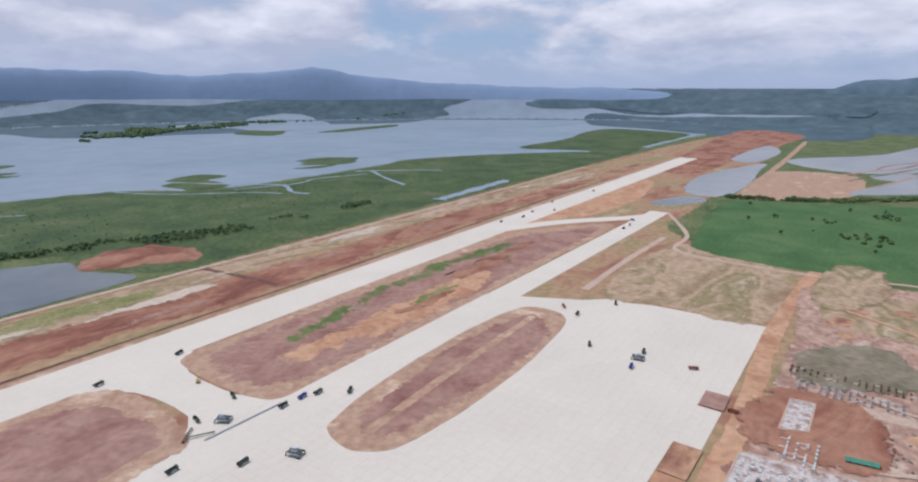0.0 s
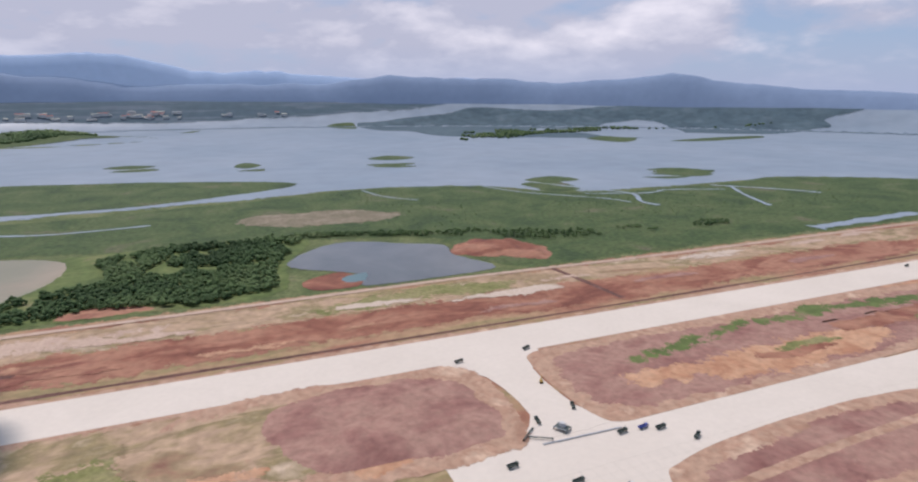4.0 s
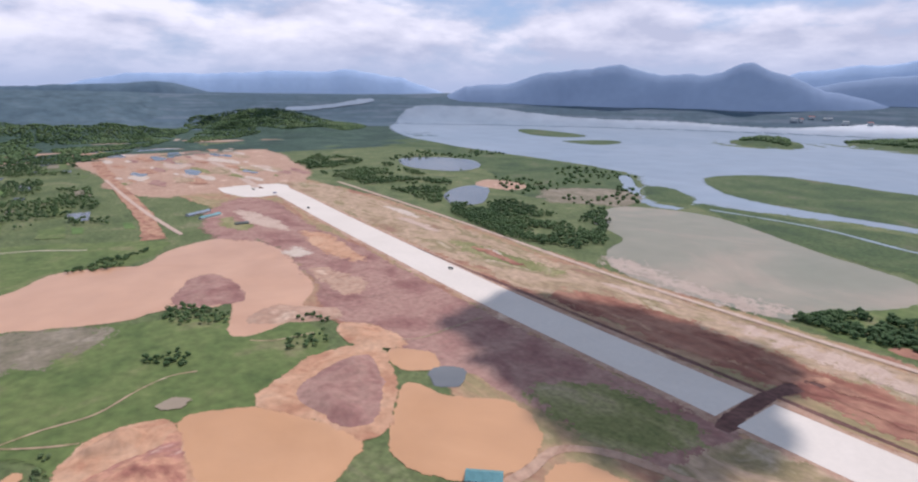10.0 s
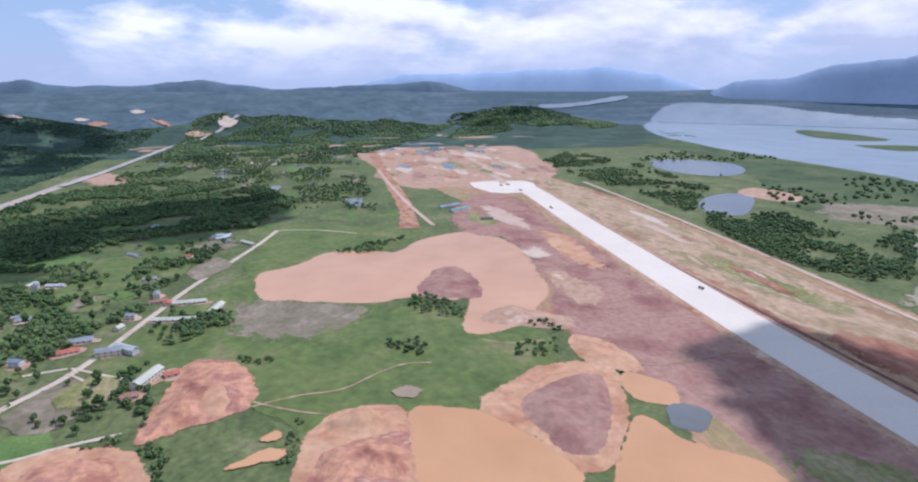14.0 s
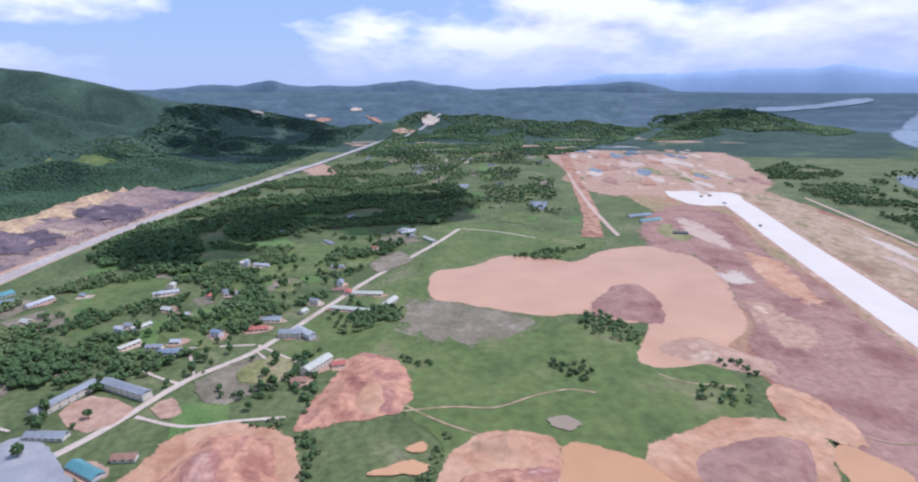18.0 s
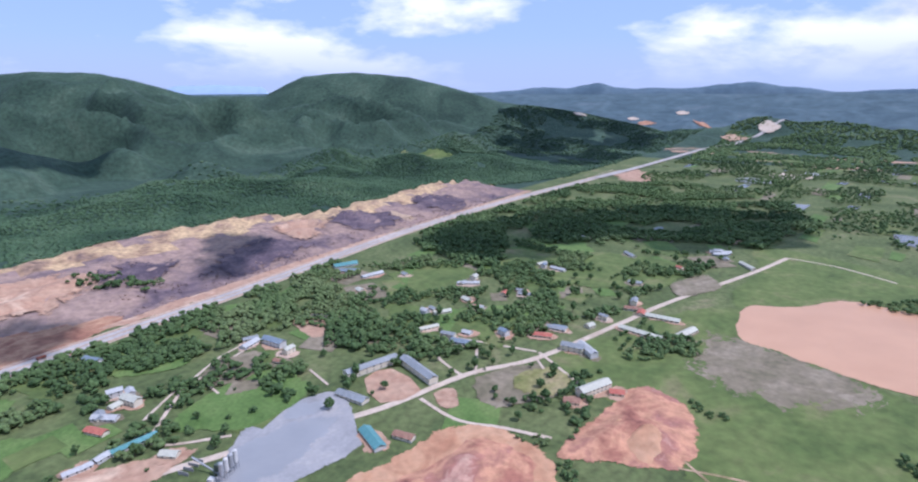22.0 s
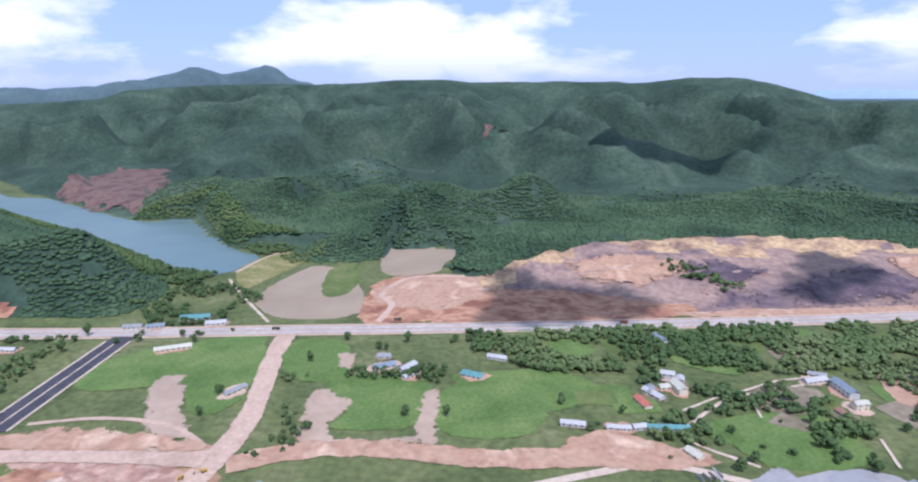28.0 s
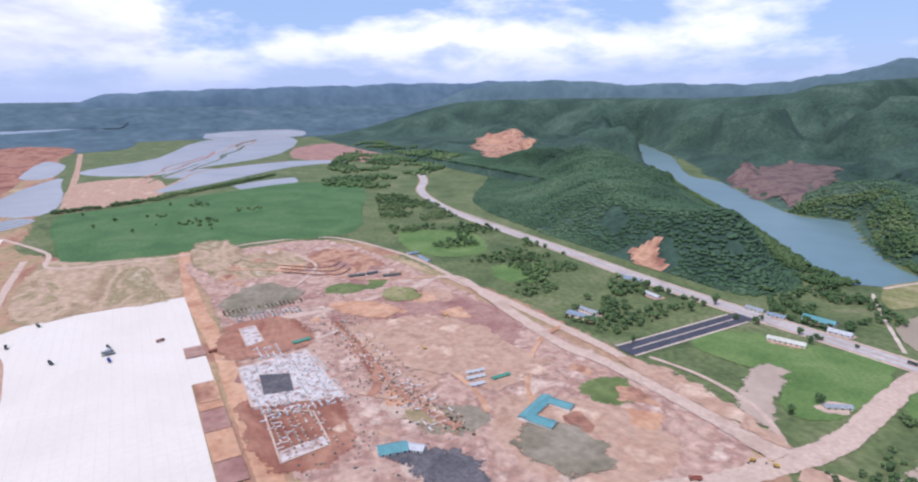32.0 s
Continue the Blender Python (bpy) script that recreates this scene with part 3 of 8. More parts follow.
def road(name, pts, width, z, mat, label="", category="road", step=8, wobble=0.0, height=None):
    line = curve_round(pts, False, step)
    LAYER[0] += 1
    z = z * 0.25 + LAYER[0] * 0.0012
    verts, faces = [], []
    for k, p in enumerate(line):
        d = (line[min(k + 1, len(line) - 1)] - line[max(k - 1, 0)]).normalized()
        w = width / 2 * (1 + wobble * noise.noise((p.x / 15, p.y / 15, 3.0)))
        nx, ny = -d.y * w, d.x * w
        zz = z + (height(p.x, p.y) if height else 0)
        if wobble >= 0.15:
            verts += [(p.x + nx * o, p.y + ny * o, zz) for o in (1.22, 0.74, -0.74, -1.22)]
            if k:
                a, b = 4 * (k - 1), 4 * k
                faces += [(a + j, b + j, b + j + 1, a + j + 1) for j in range(3)]
            continue
        verts += [(p.x + nx, p.y + ny, zz), (p.x - nx, p.y - ny, zz), (p.x + nx * 1.02, p.y + ny * 1.02, zz - 0.12), (p.x - nx * 1.02, p.y - ny * 1.02, zz - 0.12)]
        if k:
            a, b = 4 * (k - 1), 4 * k
            faces += [(a, a + 1, b + 1, b), (a + 2, a, b, b + 2), (a + 1, a + 3, b + 3, b + 1)]
    ob = mesh_object(name, verts, faces, frayed(mat) if wobble >= 0.15 else mat)
    if wobble >= 0.15:
        with_fray(ob, [1.0, 0.0, 0.0, 1.0] * len(line))
    return tagged(ob, label, category, kind="structure")


# ---------------------------------------------------------------- terrain
RESERVOIR = [(1994, -2114), (1503, -1772), (1098, -1389), (945, -1342), (583, -1080), (456, -1095), (300, -873), (214, -793), (229, -716), (285, -690), (333, -741), (560, -924), (905, -1152), (1448, -1538)]
VALLEY = [(250, -700), (420, -900), (760, -1130), (1300, -1580), (2100, -2150)]
RIDGE = [(330, -590), (700, -720), (1250, -1150), (1750, -1500)]
FISH_POND = [(149, -600), (119, -740), (60, -727), (30, -671), (10, -549), (94, -532)]
COVE = [(20, -950), (5, -850), (-70, -870), (-105, -840), (-83, -727), (-6, -703), (20, -800)]
# skyline of the southern hills: bearing and height angle, in degrees
HILL_AZ = [-200, -188, -182, -178, -174, -170, -166, -158, -150, -147, -141, -136, -131.5, -128, -122, -118, -115, -110.5, -107, -101, -91, -88, -84, -79, -75.5, -71.6, -68, -66, -60, -58, -51, -43, -39, -33, -27, -12]
HILL_EL = [0.9, 0.9, -0.3, -0.4, 0.4, 0.5, -0.1, 0.3, -0.3, 0.25, 1.1, 1.4, 1.1, -0.6, -0.6, 0.6, 1.3, 1.4, 1.0, 1.2, 1.15, 1.45, 1.4, 1.1, 1.0, 1.05, 0.95, 0.9, 0.5, -0.2, -0.6, -0.5, -0.5, -0.6, -0.8, -1.5]
FOOT = ([-1700, -1336, -927, -527, -371, -256, -140, 0, 100], [-600, -615, -600, -562, -570, -630, -640, -700, -760])
EDGE = ([-1700, -1383, -1230, -900, -740, -570, -350, -150, 0, 100], [-620, -720, -775, -735, -805, -840, -800, -690, -790, -860])


def shore(x, y, poly, width):
    d = seg_dist(x, y, poly + poly[:1])
    return np.where(inside(x, y, poly), 0.0, smooth(0, width, d))


def height(x, y):
    x, y = np.asarray(x, float), np.asarray(y, float)
    far = np.hypot(x, y)
    dx, dy = x + 80, y - 30
    r = np.hypot(dx, dy)
    az = np.degrees(np.arctan2(dy, dx))
    az = np.where(az > 100, az - 360, az)
    crest = np.interp(az, HILL_AZ, HILL_EL)
    south = smooth(-176, -138, az) * smooth(-14, -30, az)
    r0 = 3000 + 700 * smooth(-55, -35, az) + 500 * smooth(-80, -72, az) * smooth(-62, -70, az)
    top = 250 + r0 * np.tan(np.radians(crest))
    foot, edge = np.interp(x, *FOOT), np.interp(x, *EDGE)
    d = edge - y
    low = 1 - 0.5 * smooth(-66, -52, az)
    rise = 26 + low * top * 0.66 * smooth(0, 1, np.clip(d / (r0 * 0.98 - 700), 0, 1))
    rise = rise + (0.62 - np.abs(NZ.fbm(x / 430 + 0.3 * y / 430, y / 430, 3) - 0.5) * 6.5) * (80 + 75 * smooth(500, 1300, d)) * smooth(60, 700, d) * smooth(1.02, 0.8, r / r0) + (NZ.fbm(x / 210 + 3, y / 210, 2) - 0.5) * 120 * smooth(20, 260, d)
    hill = np.where(d > 0, np.maximum(rise, 3 + 20 * smooth(0, 80, d)), 0)
    ring = top * np.exp(-((r - r0) / 330) ** 2) * (1 + 0.03 * (NZ.fbm(x / 90, y / 90, 3) - 0.5))
    hill = np.maximum(hill * smooth(r0 + 500, r0, r), ring) * south * smooth(-600, -900, y)
    hill = np.where(d > 0, hill, 0)
    q = np.clip((foot - y) / np.maximum(foot - edge, 5), 0, 1)
    steps = (np.floor(q * 4) + smooth(0.25, 0.95, q * 4 - np.floor(q * 4))) / 4
    pit = (30 * steps + (NZ.fbm(x / 28, y / 28, 4) - 0.5) * 16 * smooth(0.05, 0.4, q)) * smooth(-130, -220, x) * smooth(-1420, -1330, x)
    hill = np.where((q > 0) & (d <= 0), np.maximum(pit, 0), hill)
    val = seg_dist(x, y, VALLEY)
    hill = hill * smooth(0, 110, np.maximum(val - 30, 0)) * shore(x, y, RESERVOIR, 30)
    hill = hill * shore(x, y, FISH_POND, 40) * shore(x, y, COVE, 30)
    rg = seg_dist(x, y, RIDGE)
    ridge = 72 * np.exp(-(rg / 150) ** 2) * smooth(40, 150, val) * (0.75 + 0.5 * NZ.fbm(x / 140 + 5, y / 140, 3))
    hill = np.maximum(hill, ridge * shore(x, y, RESERVOIR, 25) * shore(x, y, FISH_POND, 60) * smooth(260, 420, x))
    hill = hill * np.where(x > -120, smooth(-520, -620, y), smooth(-556, -590, y))
    for kx, ky, kr, kh in ((85, -850, 62, 24), (-35, -905, 48, 26), (-115, -985, 60, 34), (330, -985, 40, 14), (215, -890, 45, 14)):
        hill = np.maximum(hill, kh * np.exp(-((x - kx) ** 2 + (y - ky) ** 2) / kr ** 2) * 1.25 - 3.0)
    hill = np.where(inside(x, y, RESERVOIR) | inside(x, y, COVE) | inside(x, y, FISH_POND), 0.0, hill)
    lo_ = 4350 - 650 * smooth(1500, 300, y)
    rim = smooth(0, 1, np.clip((far - lo_) / (4960 - lo_), 0, 1)) * 212
    west = smooth(-2300, -3900, x) * smooth(2200, 1200, y) * np.maximum(NZ.fbm(x / 420 + 31, y / 420, 4) - 0.36, 0) * 260
    knoll = 40 * np.exp(-((x + 3750) / 520) ** 2 - ((y - 1420) / 430) ** 2)
    for kx, ky, ka, kb, kh in ((-850, 3560, 330, 190, 46), (-1480, 3080, 150, 140, 34)):
        knoll = np.maximum(knoll, kh * np.exp(-((x - kx) / ka) ** 2 - ((y - ky) / kb) ** 2) * (0.7 + 0.6 * NZ.fbm(x / 120, y / 120, 2)) - 2.5)
    return np.maximum(np.maximum(hill, rim), np.maximum(west, knoll))


def axis(lo, hi, fine_lo, fine_hi, fine, coarse):
    return np.unique(np.concatenate([np.arange(lo, fine_lo, coarse), np.arange(fine_lo, fine_hi, fine), np.arange(fine_hi, hi + coarse, coarse)]))


gx, gy = axis(-4980, 4980, -2600, 2400, 18, 60), axis(-4980, 4980, -2600, -470, 14, 60)
GX, GY = np.meshgrid(gx, gy, indexing="ij")
GZ = height(GX, GY)
nx, ny = len(gx), len(gy)
idx = np.arange(nx * ny).reshape(nx, ny)
quads = np.stack([idx[:-1, :-1], idx[1:, :-1], idx[1:, 1:], idx[:-1, 1:]], -1).reshape(-1, 4)
keep = np.hypot(GX, GY).ravel() < 4990
quads = quads[keep[quads].all(1)]
cx, cy, cz = GX.ravel()[quads].mean(1), GY.ravel()[quads].mean(1), GZ.ravel()[quads].mean(1)
me = bpy.data.meshes.new("ground")
me.from_pydata(np.stack([GX.ravel(), GY.ravel(), GZ.ravel()], 1).tolist(), [], quads.tolist())
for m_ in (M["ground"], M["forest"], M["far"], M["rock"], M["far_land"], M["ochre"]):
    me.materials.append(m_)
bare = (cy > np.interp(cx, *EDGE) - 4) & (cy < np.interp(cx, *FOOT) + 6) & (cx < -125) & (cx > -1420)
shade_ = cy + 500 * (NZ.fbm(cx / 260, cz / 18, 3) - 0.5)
# beyond about 3.7 to 4 km faces take the haze-blue land materials
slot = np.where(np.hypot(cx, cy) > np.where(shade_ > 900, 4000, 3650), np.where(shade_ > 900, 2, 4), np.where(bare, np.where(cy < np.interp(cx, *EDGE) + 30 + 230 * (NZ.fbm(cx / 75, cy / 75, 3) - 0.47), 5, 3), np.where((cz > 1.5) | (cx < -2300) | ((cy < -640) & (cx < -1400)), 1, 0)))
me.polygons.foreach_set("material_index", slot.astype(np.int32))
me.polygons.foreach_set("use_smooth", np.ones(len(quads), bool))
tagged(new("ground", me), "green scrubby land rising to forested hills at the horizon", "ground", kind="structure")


# ---------------------------------------------------------------- distant ranges
def skyline(name, azimuths, heights, dist, mat, label, seed):
    """A far range of hills: a strip with a rounded section along an arc."""
    verts, faces = [], []
    n = 160
    az = np.linspace(azimuths[0], azimuths[-1], n)
    hz = np.interp(az, azimuths, heights)
    hz = hz * (1 + 0.05 * (NZ.fbm(az / 2.5 + seed, az * 0 + seed, 2) - 0.5) * 2)
    u_ = np.linspace(0, 1, n)
    hz = hz * np.clip(u_ / 0.22, 0, 1) ** 0.8 * np.clip((1 - u_) / 0.14, 0, 1) ** 0.8
    rows_ = 7
    for a, h in zip(az, hz):
        for k in range(rows_):
            u = k / (rows_ - 1)
            r = dist + 260 * (u - 0.5)
            z = h * math.sin(math.pi * min(u * 0.62, 0.5 + (u * 0.62 - 0.5) * 0.3)) * (1 + 0.03 * (float(NZ.at(np.float64(a * 2.0 + 3), np.float64(u * 4 + seed))) - 0.5)) if k else -5
            verts.append((-80 + r * math.cos(radians(a)), 50 + r * math.sin(radians(a)), z))
    for i in range(n - 1):
        for k in range(rows_ - 1):
            a = i * rows_ + k
            faces.append((a, a + rows_, a + rows_ + 1, a + 1))
    return tagged(mesh_object(name, verts, faces, mat, smooth_shade=True), label, "mountains", kind="structure")


# haze on these ranges is only their blue colour and glow
skyline("backdrop", [-8, 9, 15, 22, 30, 37.6, 43.5, 47.7, 53.3, 57.3, 65, 73, 80, 94, 101, 105, 109, 114, 117.5, 122, 127], [190, 205, 215, 220, 232, 262, 308, 372, 332, 315, 340, 369, 300, 290, 330, 372, 360, 360, 450, 385, 330], 4790, M["hazy"], "haze-blue distant hills across the lagoon", 1)
skyline("backdrop", [100, 111.7, 113.7, 117.4, 121.1, 124.3, 128.1, 131.9, 135.1, 138.4, 143.7, 149], [245, 268, 340, 442, 366, 360, 428, 390, 380, 296, 258, 165], 4700, M["hazy"], "haze-blue twin-peaked mountain across the lagoon", 4)
skyline("backdrop", [50, 58, 65, 72, 77.5, 85.5, 90.4, 94, 99, 103, 109.3, 115, 124], [345, 320, 357, 312, 360, 408, 372, 465, 508, 475, 440, 380, 260], 4900, M["far2"], "pale haze-blue mountains far behind", 8)
skyline("backdrop", [138, 145, 149, 153.3, 158.3, 163.6, 171.7, 177, 184], [270, 320, 338, 392, 365, 345, 332, 220, 190], 4820, M["far2"], "pale haze-blue hills beyond the wooded country", 12)
skyline("backdrop", [-206, -200, -195, -188, -182, -178, -176, -171, -166, -161, -158, -155, -150, -145, -140], [190, 225, 262, 262, 225, 222, 222, 284, 243, 236, 272, 250, 230, 240, 190], 4720, M["far_wood"], "hazy blue-green wooded hills along the horizon", 19)
skyline("backdrop", [-130, -127, -124, -120, -117], [210, 268, 285, 275, 205], 4900, M["far2"], "pale haze-blue hills seen through a dip in the ridge", 15)

skyline("backdrop", [-48, -40, -32, -25, -18, -12, -4, 4, 10], [300, 335, 340, 330, 325, 315, 285, 262, 235], 4750, M["far_wood"], "haze-blue low hills along the eastern horizon", 23)

skyline("backdrop", [-87, -84, -79, -75.5, -73.5, -71.6, -68, -66, -63, -60, -58, -51, -43, -39, -33, -27, -20], [235, 285, 325, 410, 398, 458, 402, 436, 398, 350, 310, 300, 320, 345, 320, 240, 190], 4600, M["ranges"], "haze-blue mountains behind the reservoir hills", 31)
# ---------------------------------------------------------------- lagoon
patch("water", [(-3654, 2209), (-3184, 1923), (-2482, 1693), (-1921, 1651), (-1488, 1660), (-1161, 1610), (-940, 1390), (-800, 1300), (-484, 1400), (53, 1480), (319, 1536), (628, 1470), (830, 1300), (1218, 1270), (1529, 1290), (1819, 1138), (2082, 918), (2113, 785), (2700, 770), (3122, 740), (3600, 560), (4118, 338), (4289, 954), (4220, 1700), (4281, 2161), (4339, 2242), (4099, 2628), (3801, 3076), (3264, 3611), (2639, 4112), (2135, 4327), (1751, 4428), (1383, 4443), (962, 4512), (331, 4541), (-8, 4516), (-452, 4489), (-1012, 4433), (-1506, 4314), (-1892, 4067), (-2500, 3780), (-2882, 3503), (-3289, 3210), (-3568, 3000), (-3913, 2533)], 0.3, M["lagoon"], "wide grey-blue tidal lagoon with calm water", "lagoon", jitter=9, lay=3.0)
for k, (pts, what) in enumerate([
        ([(-987, 1760), (-889, 1960), (-590, 1940), (-110, 1840), (191, 1700), (57, 1572), (-225, 1471), (-648, 1469), (-836, 1549)], "long green mangrove island in the lagoon"),
        ([(-978, 1436), (-927, 1471), (-797, 1388), (-760, 1300), (-852, 1291)], "small green mangrove islet beside a channel"),
        ([(-1188, 3325), (-1342, 3700), (-1064, 3900), (-683, 3800), (-468, 3640), (-569, 3450), (-877, 3239)], "wooded island in the lagoon"),
        ([(-1600, 2947), (-1690, 3200), (-1560, 3350), (-1360, 3150), (-1283, 2986), (-1409, 2856)], "small wooded island in the lagoon"),
        ([(-326, 2150), (-260, 2185), (-195, 2196), (-184, 2140), (-250, 2120)], "low green islet"),
        ([(52, 2031), (131, 2060), (123, 1998)], "low green islet"),
        ([(483, 2050), (626, 2032), (598, 1985), (482, 2003)], "low green islet"),
        ([(-2830, 2631), (-2857, 2790), (-2357, 2720), (-2262, 2520), (-2473, 2439)], "low green islet"),
        ([(-2126, 2312), (-2034, 2560), (-1899, 2479), (-1902, 2279)], "low green islet"),
        ([(942, 4300), (986, 3799), (1134, 3643), (1172, 3220), (1457, 2939), (1635, 2898), (2063, 2676), (2428, 2807), (2618, 2912), (2976, 2629), (3455, 2711), (3590, 2674), (3651, 2763), (3797, 2695), (3939, 2630), (4047, 2567), (3938, 2796), (3608, 3181), (3200, 3543), (2970, 3682), (2673, 3854), (2373, 3990), (1882, 4285), (1657, 4300), (1306, 4339), (1083, 4338)], "broad low green island of fields and mangrove"),
        ([(1216, 1490), (1416, 1462), (1319, 1389)], "low green islet"),
        ([(1823, 2730), (2037, 2850), (2108, 2682), (1873, 2478)], "low green islet"),
        ([(2134, 2447), (2452, 2529), (2822, 2543), (2715, 2423), (2295, 2369)], "low green islet"),
        ([(754, 1443), (800, 1480), (866, 1484), (859, 1330), (769, 1317)], "low green islet"),
        ([(2078, 1194), (2554, 1208), (2907, 1296), (3267, 1285), (3230, 988), (3097, 809), (2620, 800), (2155, 822), (2108, 985)], "green mangrove flat beside the lagoon"),
        ([(4079, 1799), (4201, 1572), (4209, 1108), (4093, 592), (4044, 134), (3225, 97), (3038, 475), (3185, 805), (3358, 1090), (3455, 1431), (3616, 1574)], "green mangrove flat beside the lagoon"),
        ([(4045, 2278), (4198, 2165), (4320, 2083), (4514, 1615), (4660, 1051), (4491, 664), (4447, 165), (4125, 140), (4184, 763), (4293, 1170), (4245, 1720), (4046, 2131)], "far low wooded shore")]):
    # far islands get the land colour with haze painted in
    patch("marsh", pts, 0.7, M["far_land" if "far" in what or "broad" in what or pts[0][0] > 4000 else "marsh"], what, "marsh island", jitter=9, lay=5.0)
patch("water", [(2032, 3609), (2233, 3430), (2573, 3621), (2891, 3399), (2629, 2897), (2158, 2693), (2037, 2850), (2048, 3149), (1898, 3343)], 0.8, M["lagoon"], "shallow bay cut into the lagoon island", "lagoon", jitter=9, lay=7.0)
for pts in ([(-4311, 1712), (-4231, 1980), (-4192, 2265), (-4127, 2303), (-4180, 2005), (-4261, 1717)],):
    patch("water", pts, 0.8, M["lagoon"], "pale tidal inlet beyond the knoll", "lagoon", jitter=6, lay=5.0)
for pts in ([(1248, 1527), (1366, 1532), (1461, 1487), (1397, 1437), (1279, 1464)], [(1143, 1441), (1220, 1424), (1296, 1400), (1207, 1382)], [(475, 1978), (548, 1993), (618, 1938), (542, 1927)], [(46, 2147), (85, 2254), (132, 2163), (87, 2085)], [(-351, 2256), (-280, 2315), (-198, 2259), (-266, 2199)], [(-200, 4008), (-88, 4237), (-121, 4052)], [(516, 2216), (619, 2302), (694, 2200), (596, 2137)], [(1266, 1571), (1379, 1585), (1439, 1506), (1345, 1501)], [(801, 1517), (914, 1559), (944, 1464), (836, 1455)], [(731, 4317), (927, 4349), (856, 4019)], [(1868, 3388), (2132, 3470), (2136, 3283), (1914, 3242)]):
    patch("marsh", pts, 0.75, M["marsh"], "dark low mangrove islet in the lagoon", "marsh island", jitter=5, lay=7.0)
patch("marsh", [(-760, 1340), (-484, 1340), (53, 1450), (319, 1520), (628, 1470), (830, 1270), (1218, 1255), (1529, 1280), (1819, 1130), (2082, 910), (2300, 765), (700, 760), (380, 780), (330, 960), (190, 1020), (-240, 1080), (-430, 1130), (-640, 1235)], 0.6, M["marsh"], "flat green mangrove marsh along the lagoon", "marsh", jitter=14)
patch("marsh", [(-3300, 1850), (-2656, 1740), (-1921, 1640), (-1488, 1650), (-1140, 1580), (-860, 1200), (-880, 1120), (-1109, 1055), (-1457, 1269), (-2128, 1460), (-2456, 1413)], 0.6, M["marsh"], "flat green mangrove marsh along the lagoon", "marsh", jitter=9)
for pts, w in (([(-700, 1290), (-480, 1300), (-300, 1245), (-130, 1260)], 9), ([(640, 1470), (700, 1330), (830, 1190), (860, 1120)], 7), ([(792, 1499), (874, 1331), (936, 1220), (889, 1122), (895, 1069)], 11), ([(959, 1459), (874, 1331)], 12), ([(1260, 1223), (1183, 1103), (1119, 973)], 10), ([(1220, 1250), (1330, 1130), (1380, 1050)], 12), ([(830, 1260), (980, 1210), (1060, 1230), (1200, 1180)], 9), ([(330, 1510), (360, 1400), (420, 1330)], 6), ([(1010, 780), (1180, 790), (1330, 800)], 30), ([(-1150, 1560), (-930, 1330), (-820, 1240), (-740, 1240)], 34)):
    road("creek", pts, w, 0.7, M["lagoon"], "narrow tidal creek winding through the marsh", "creek", wobble=0.9)
patch("spoil", [(326, 878), (379, 934), (433, 912), (479, 838), (435, 780), (380, 815), (343, 843)], 0.8, M["bank"], "bare red earth mound at the pond's edge", "spoil heap", jitter=14, dome=6.0)
patch("mudflat", [(20, 1250), (110, 1290), (260, 1260), (330, 1180), (240, 1130), (90, 1150)], 0.75, M["fallow"], "brown bare flat in the marsh", "mudflat", jitter=26)
patch("mudflat", [(-1090, 1200), (-960, 1330), (-820, 1190), (-900, 1090), (-1010, 1080)], 0.75, M["fallow"], "brown scrubby flat in the marsh", "mudflat", jitter=26)

# ---------------------------------------------------------------- airfield ground
patch("earthworks", [(-1900, 330), (-1560, 720), (-500, 748), (700, 745), (2000, 740), (3300, 640), (3350, 400), (2300, 330), (1300, 300), (1020, 290), (880, 70), (850, -190), (560, -262), (250, -285), (40, -235), (60, 40), (-150, 250), (-400, 370), (-600, 330), (-690, 300), (-1000, 430)], 0.5, M["strip"], "bare red and tan earth graded for the airfield", "earth", step=3, jitter=7)
patch("earthworks", [(-2679, 225), (-2736, 543), (-3100, 800), (-2370, 900), (-1704, 780), (-1480, 640), (-1480, 480), (-1499, 295), (-1831, 252)], 0.55, M["tan"], "churned bare earth beyond the runway's end", "earth", jitter=26)
patch("verge", [(-1480, 590), (-1480, 720), (-1060, 735), (-700, 722), (-480, 722), (-200, 722), (100, 728), (500, 728), (760, 722), (1500, 715), (1500, 640), (760, 668), (300, 664), (0, 660), (-300, 655), (-470, 600), (-900, 596)], 0.8, M["dry"], "pale dry grass and sand beside the runway", "verge", step=9, jitter=15)
patch("verge", [(-460, 590), (-470, 650), (-250, 664), (100, 668), (500, 670), (900, 668), (1400, 640), (1400, 605), (700, 598), (0, 594)], 0.9, M["bank"], "long bank of bare red earth beside the runway", "verge", step=10, jitter=15)
patch("verge", [(-968, 475), (-952, 512), (-726, 505), (-548, 500), (-300, 500), (-190, 500), (-180, 420), (-300, 398), (-401, 385), (-430, 350), (-516, 373), (-583, 339), (-650, 360), (-720, 390), (-802, 429)], 0.8, M["mauve"], "weathered reddish-grey earth beside the runway", "verge", step=4, jitter=6)
patch("verge", [(-180, 500), (-60, 500), (60, 495), (60, 420), (-20, 365), (-150, 365), (-195, 420)], 0.85, M["dry"], "patchy yellow grass beside the runway", "verge", jitter=7)
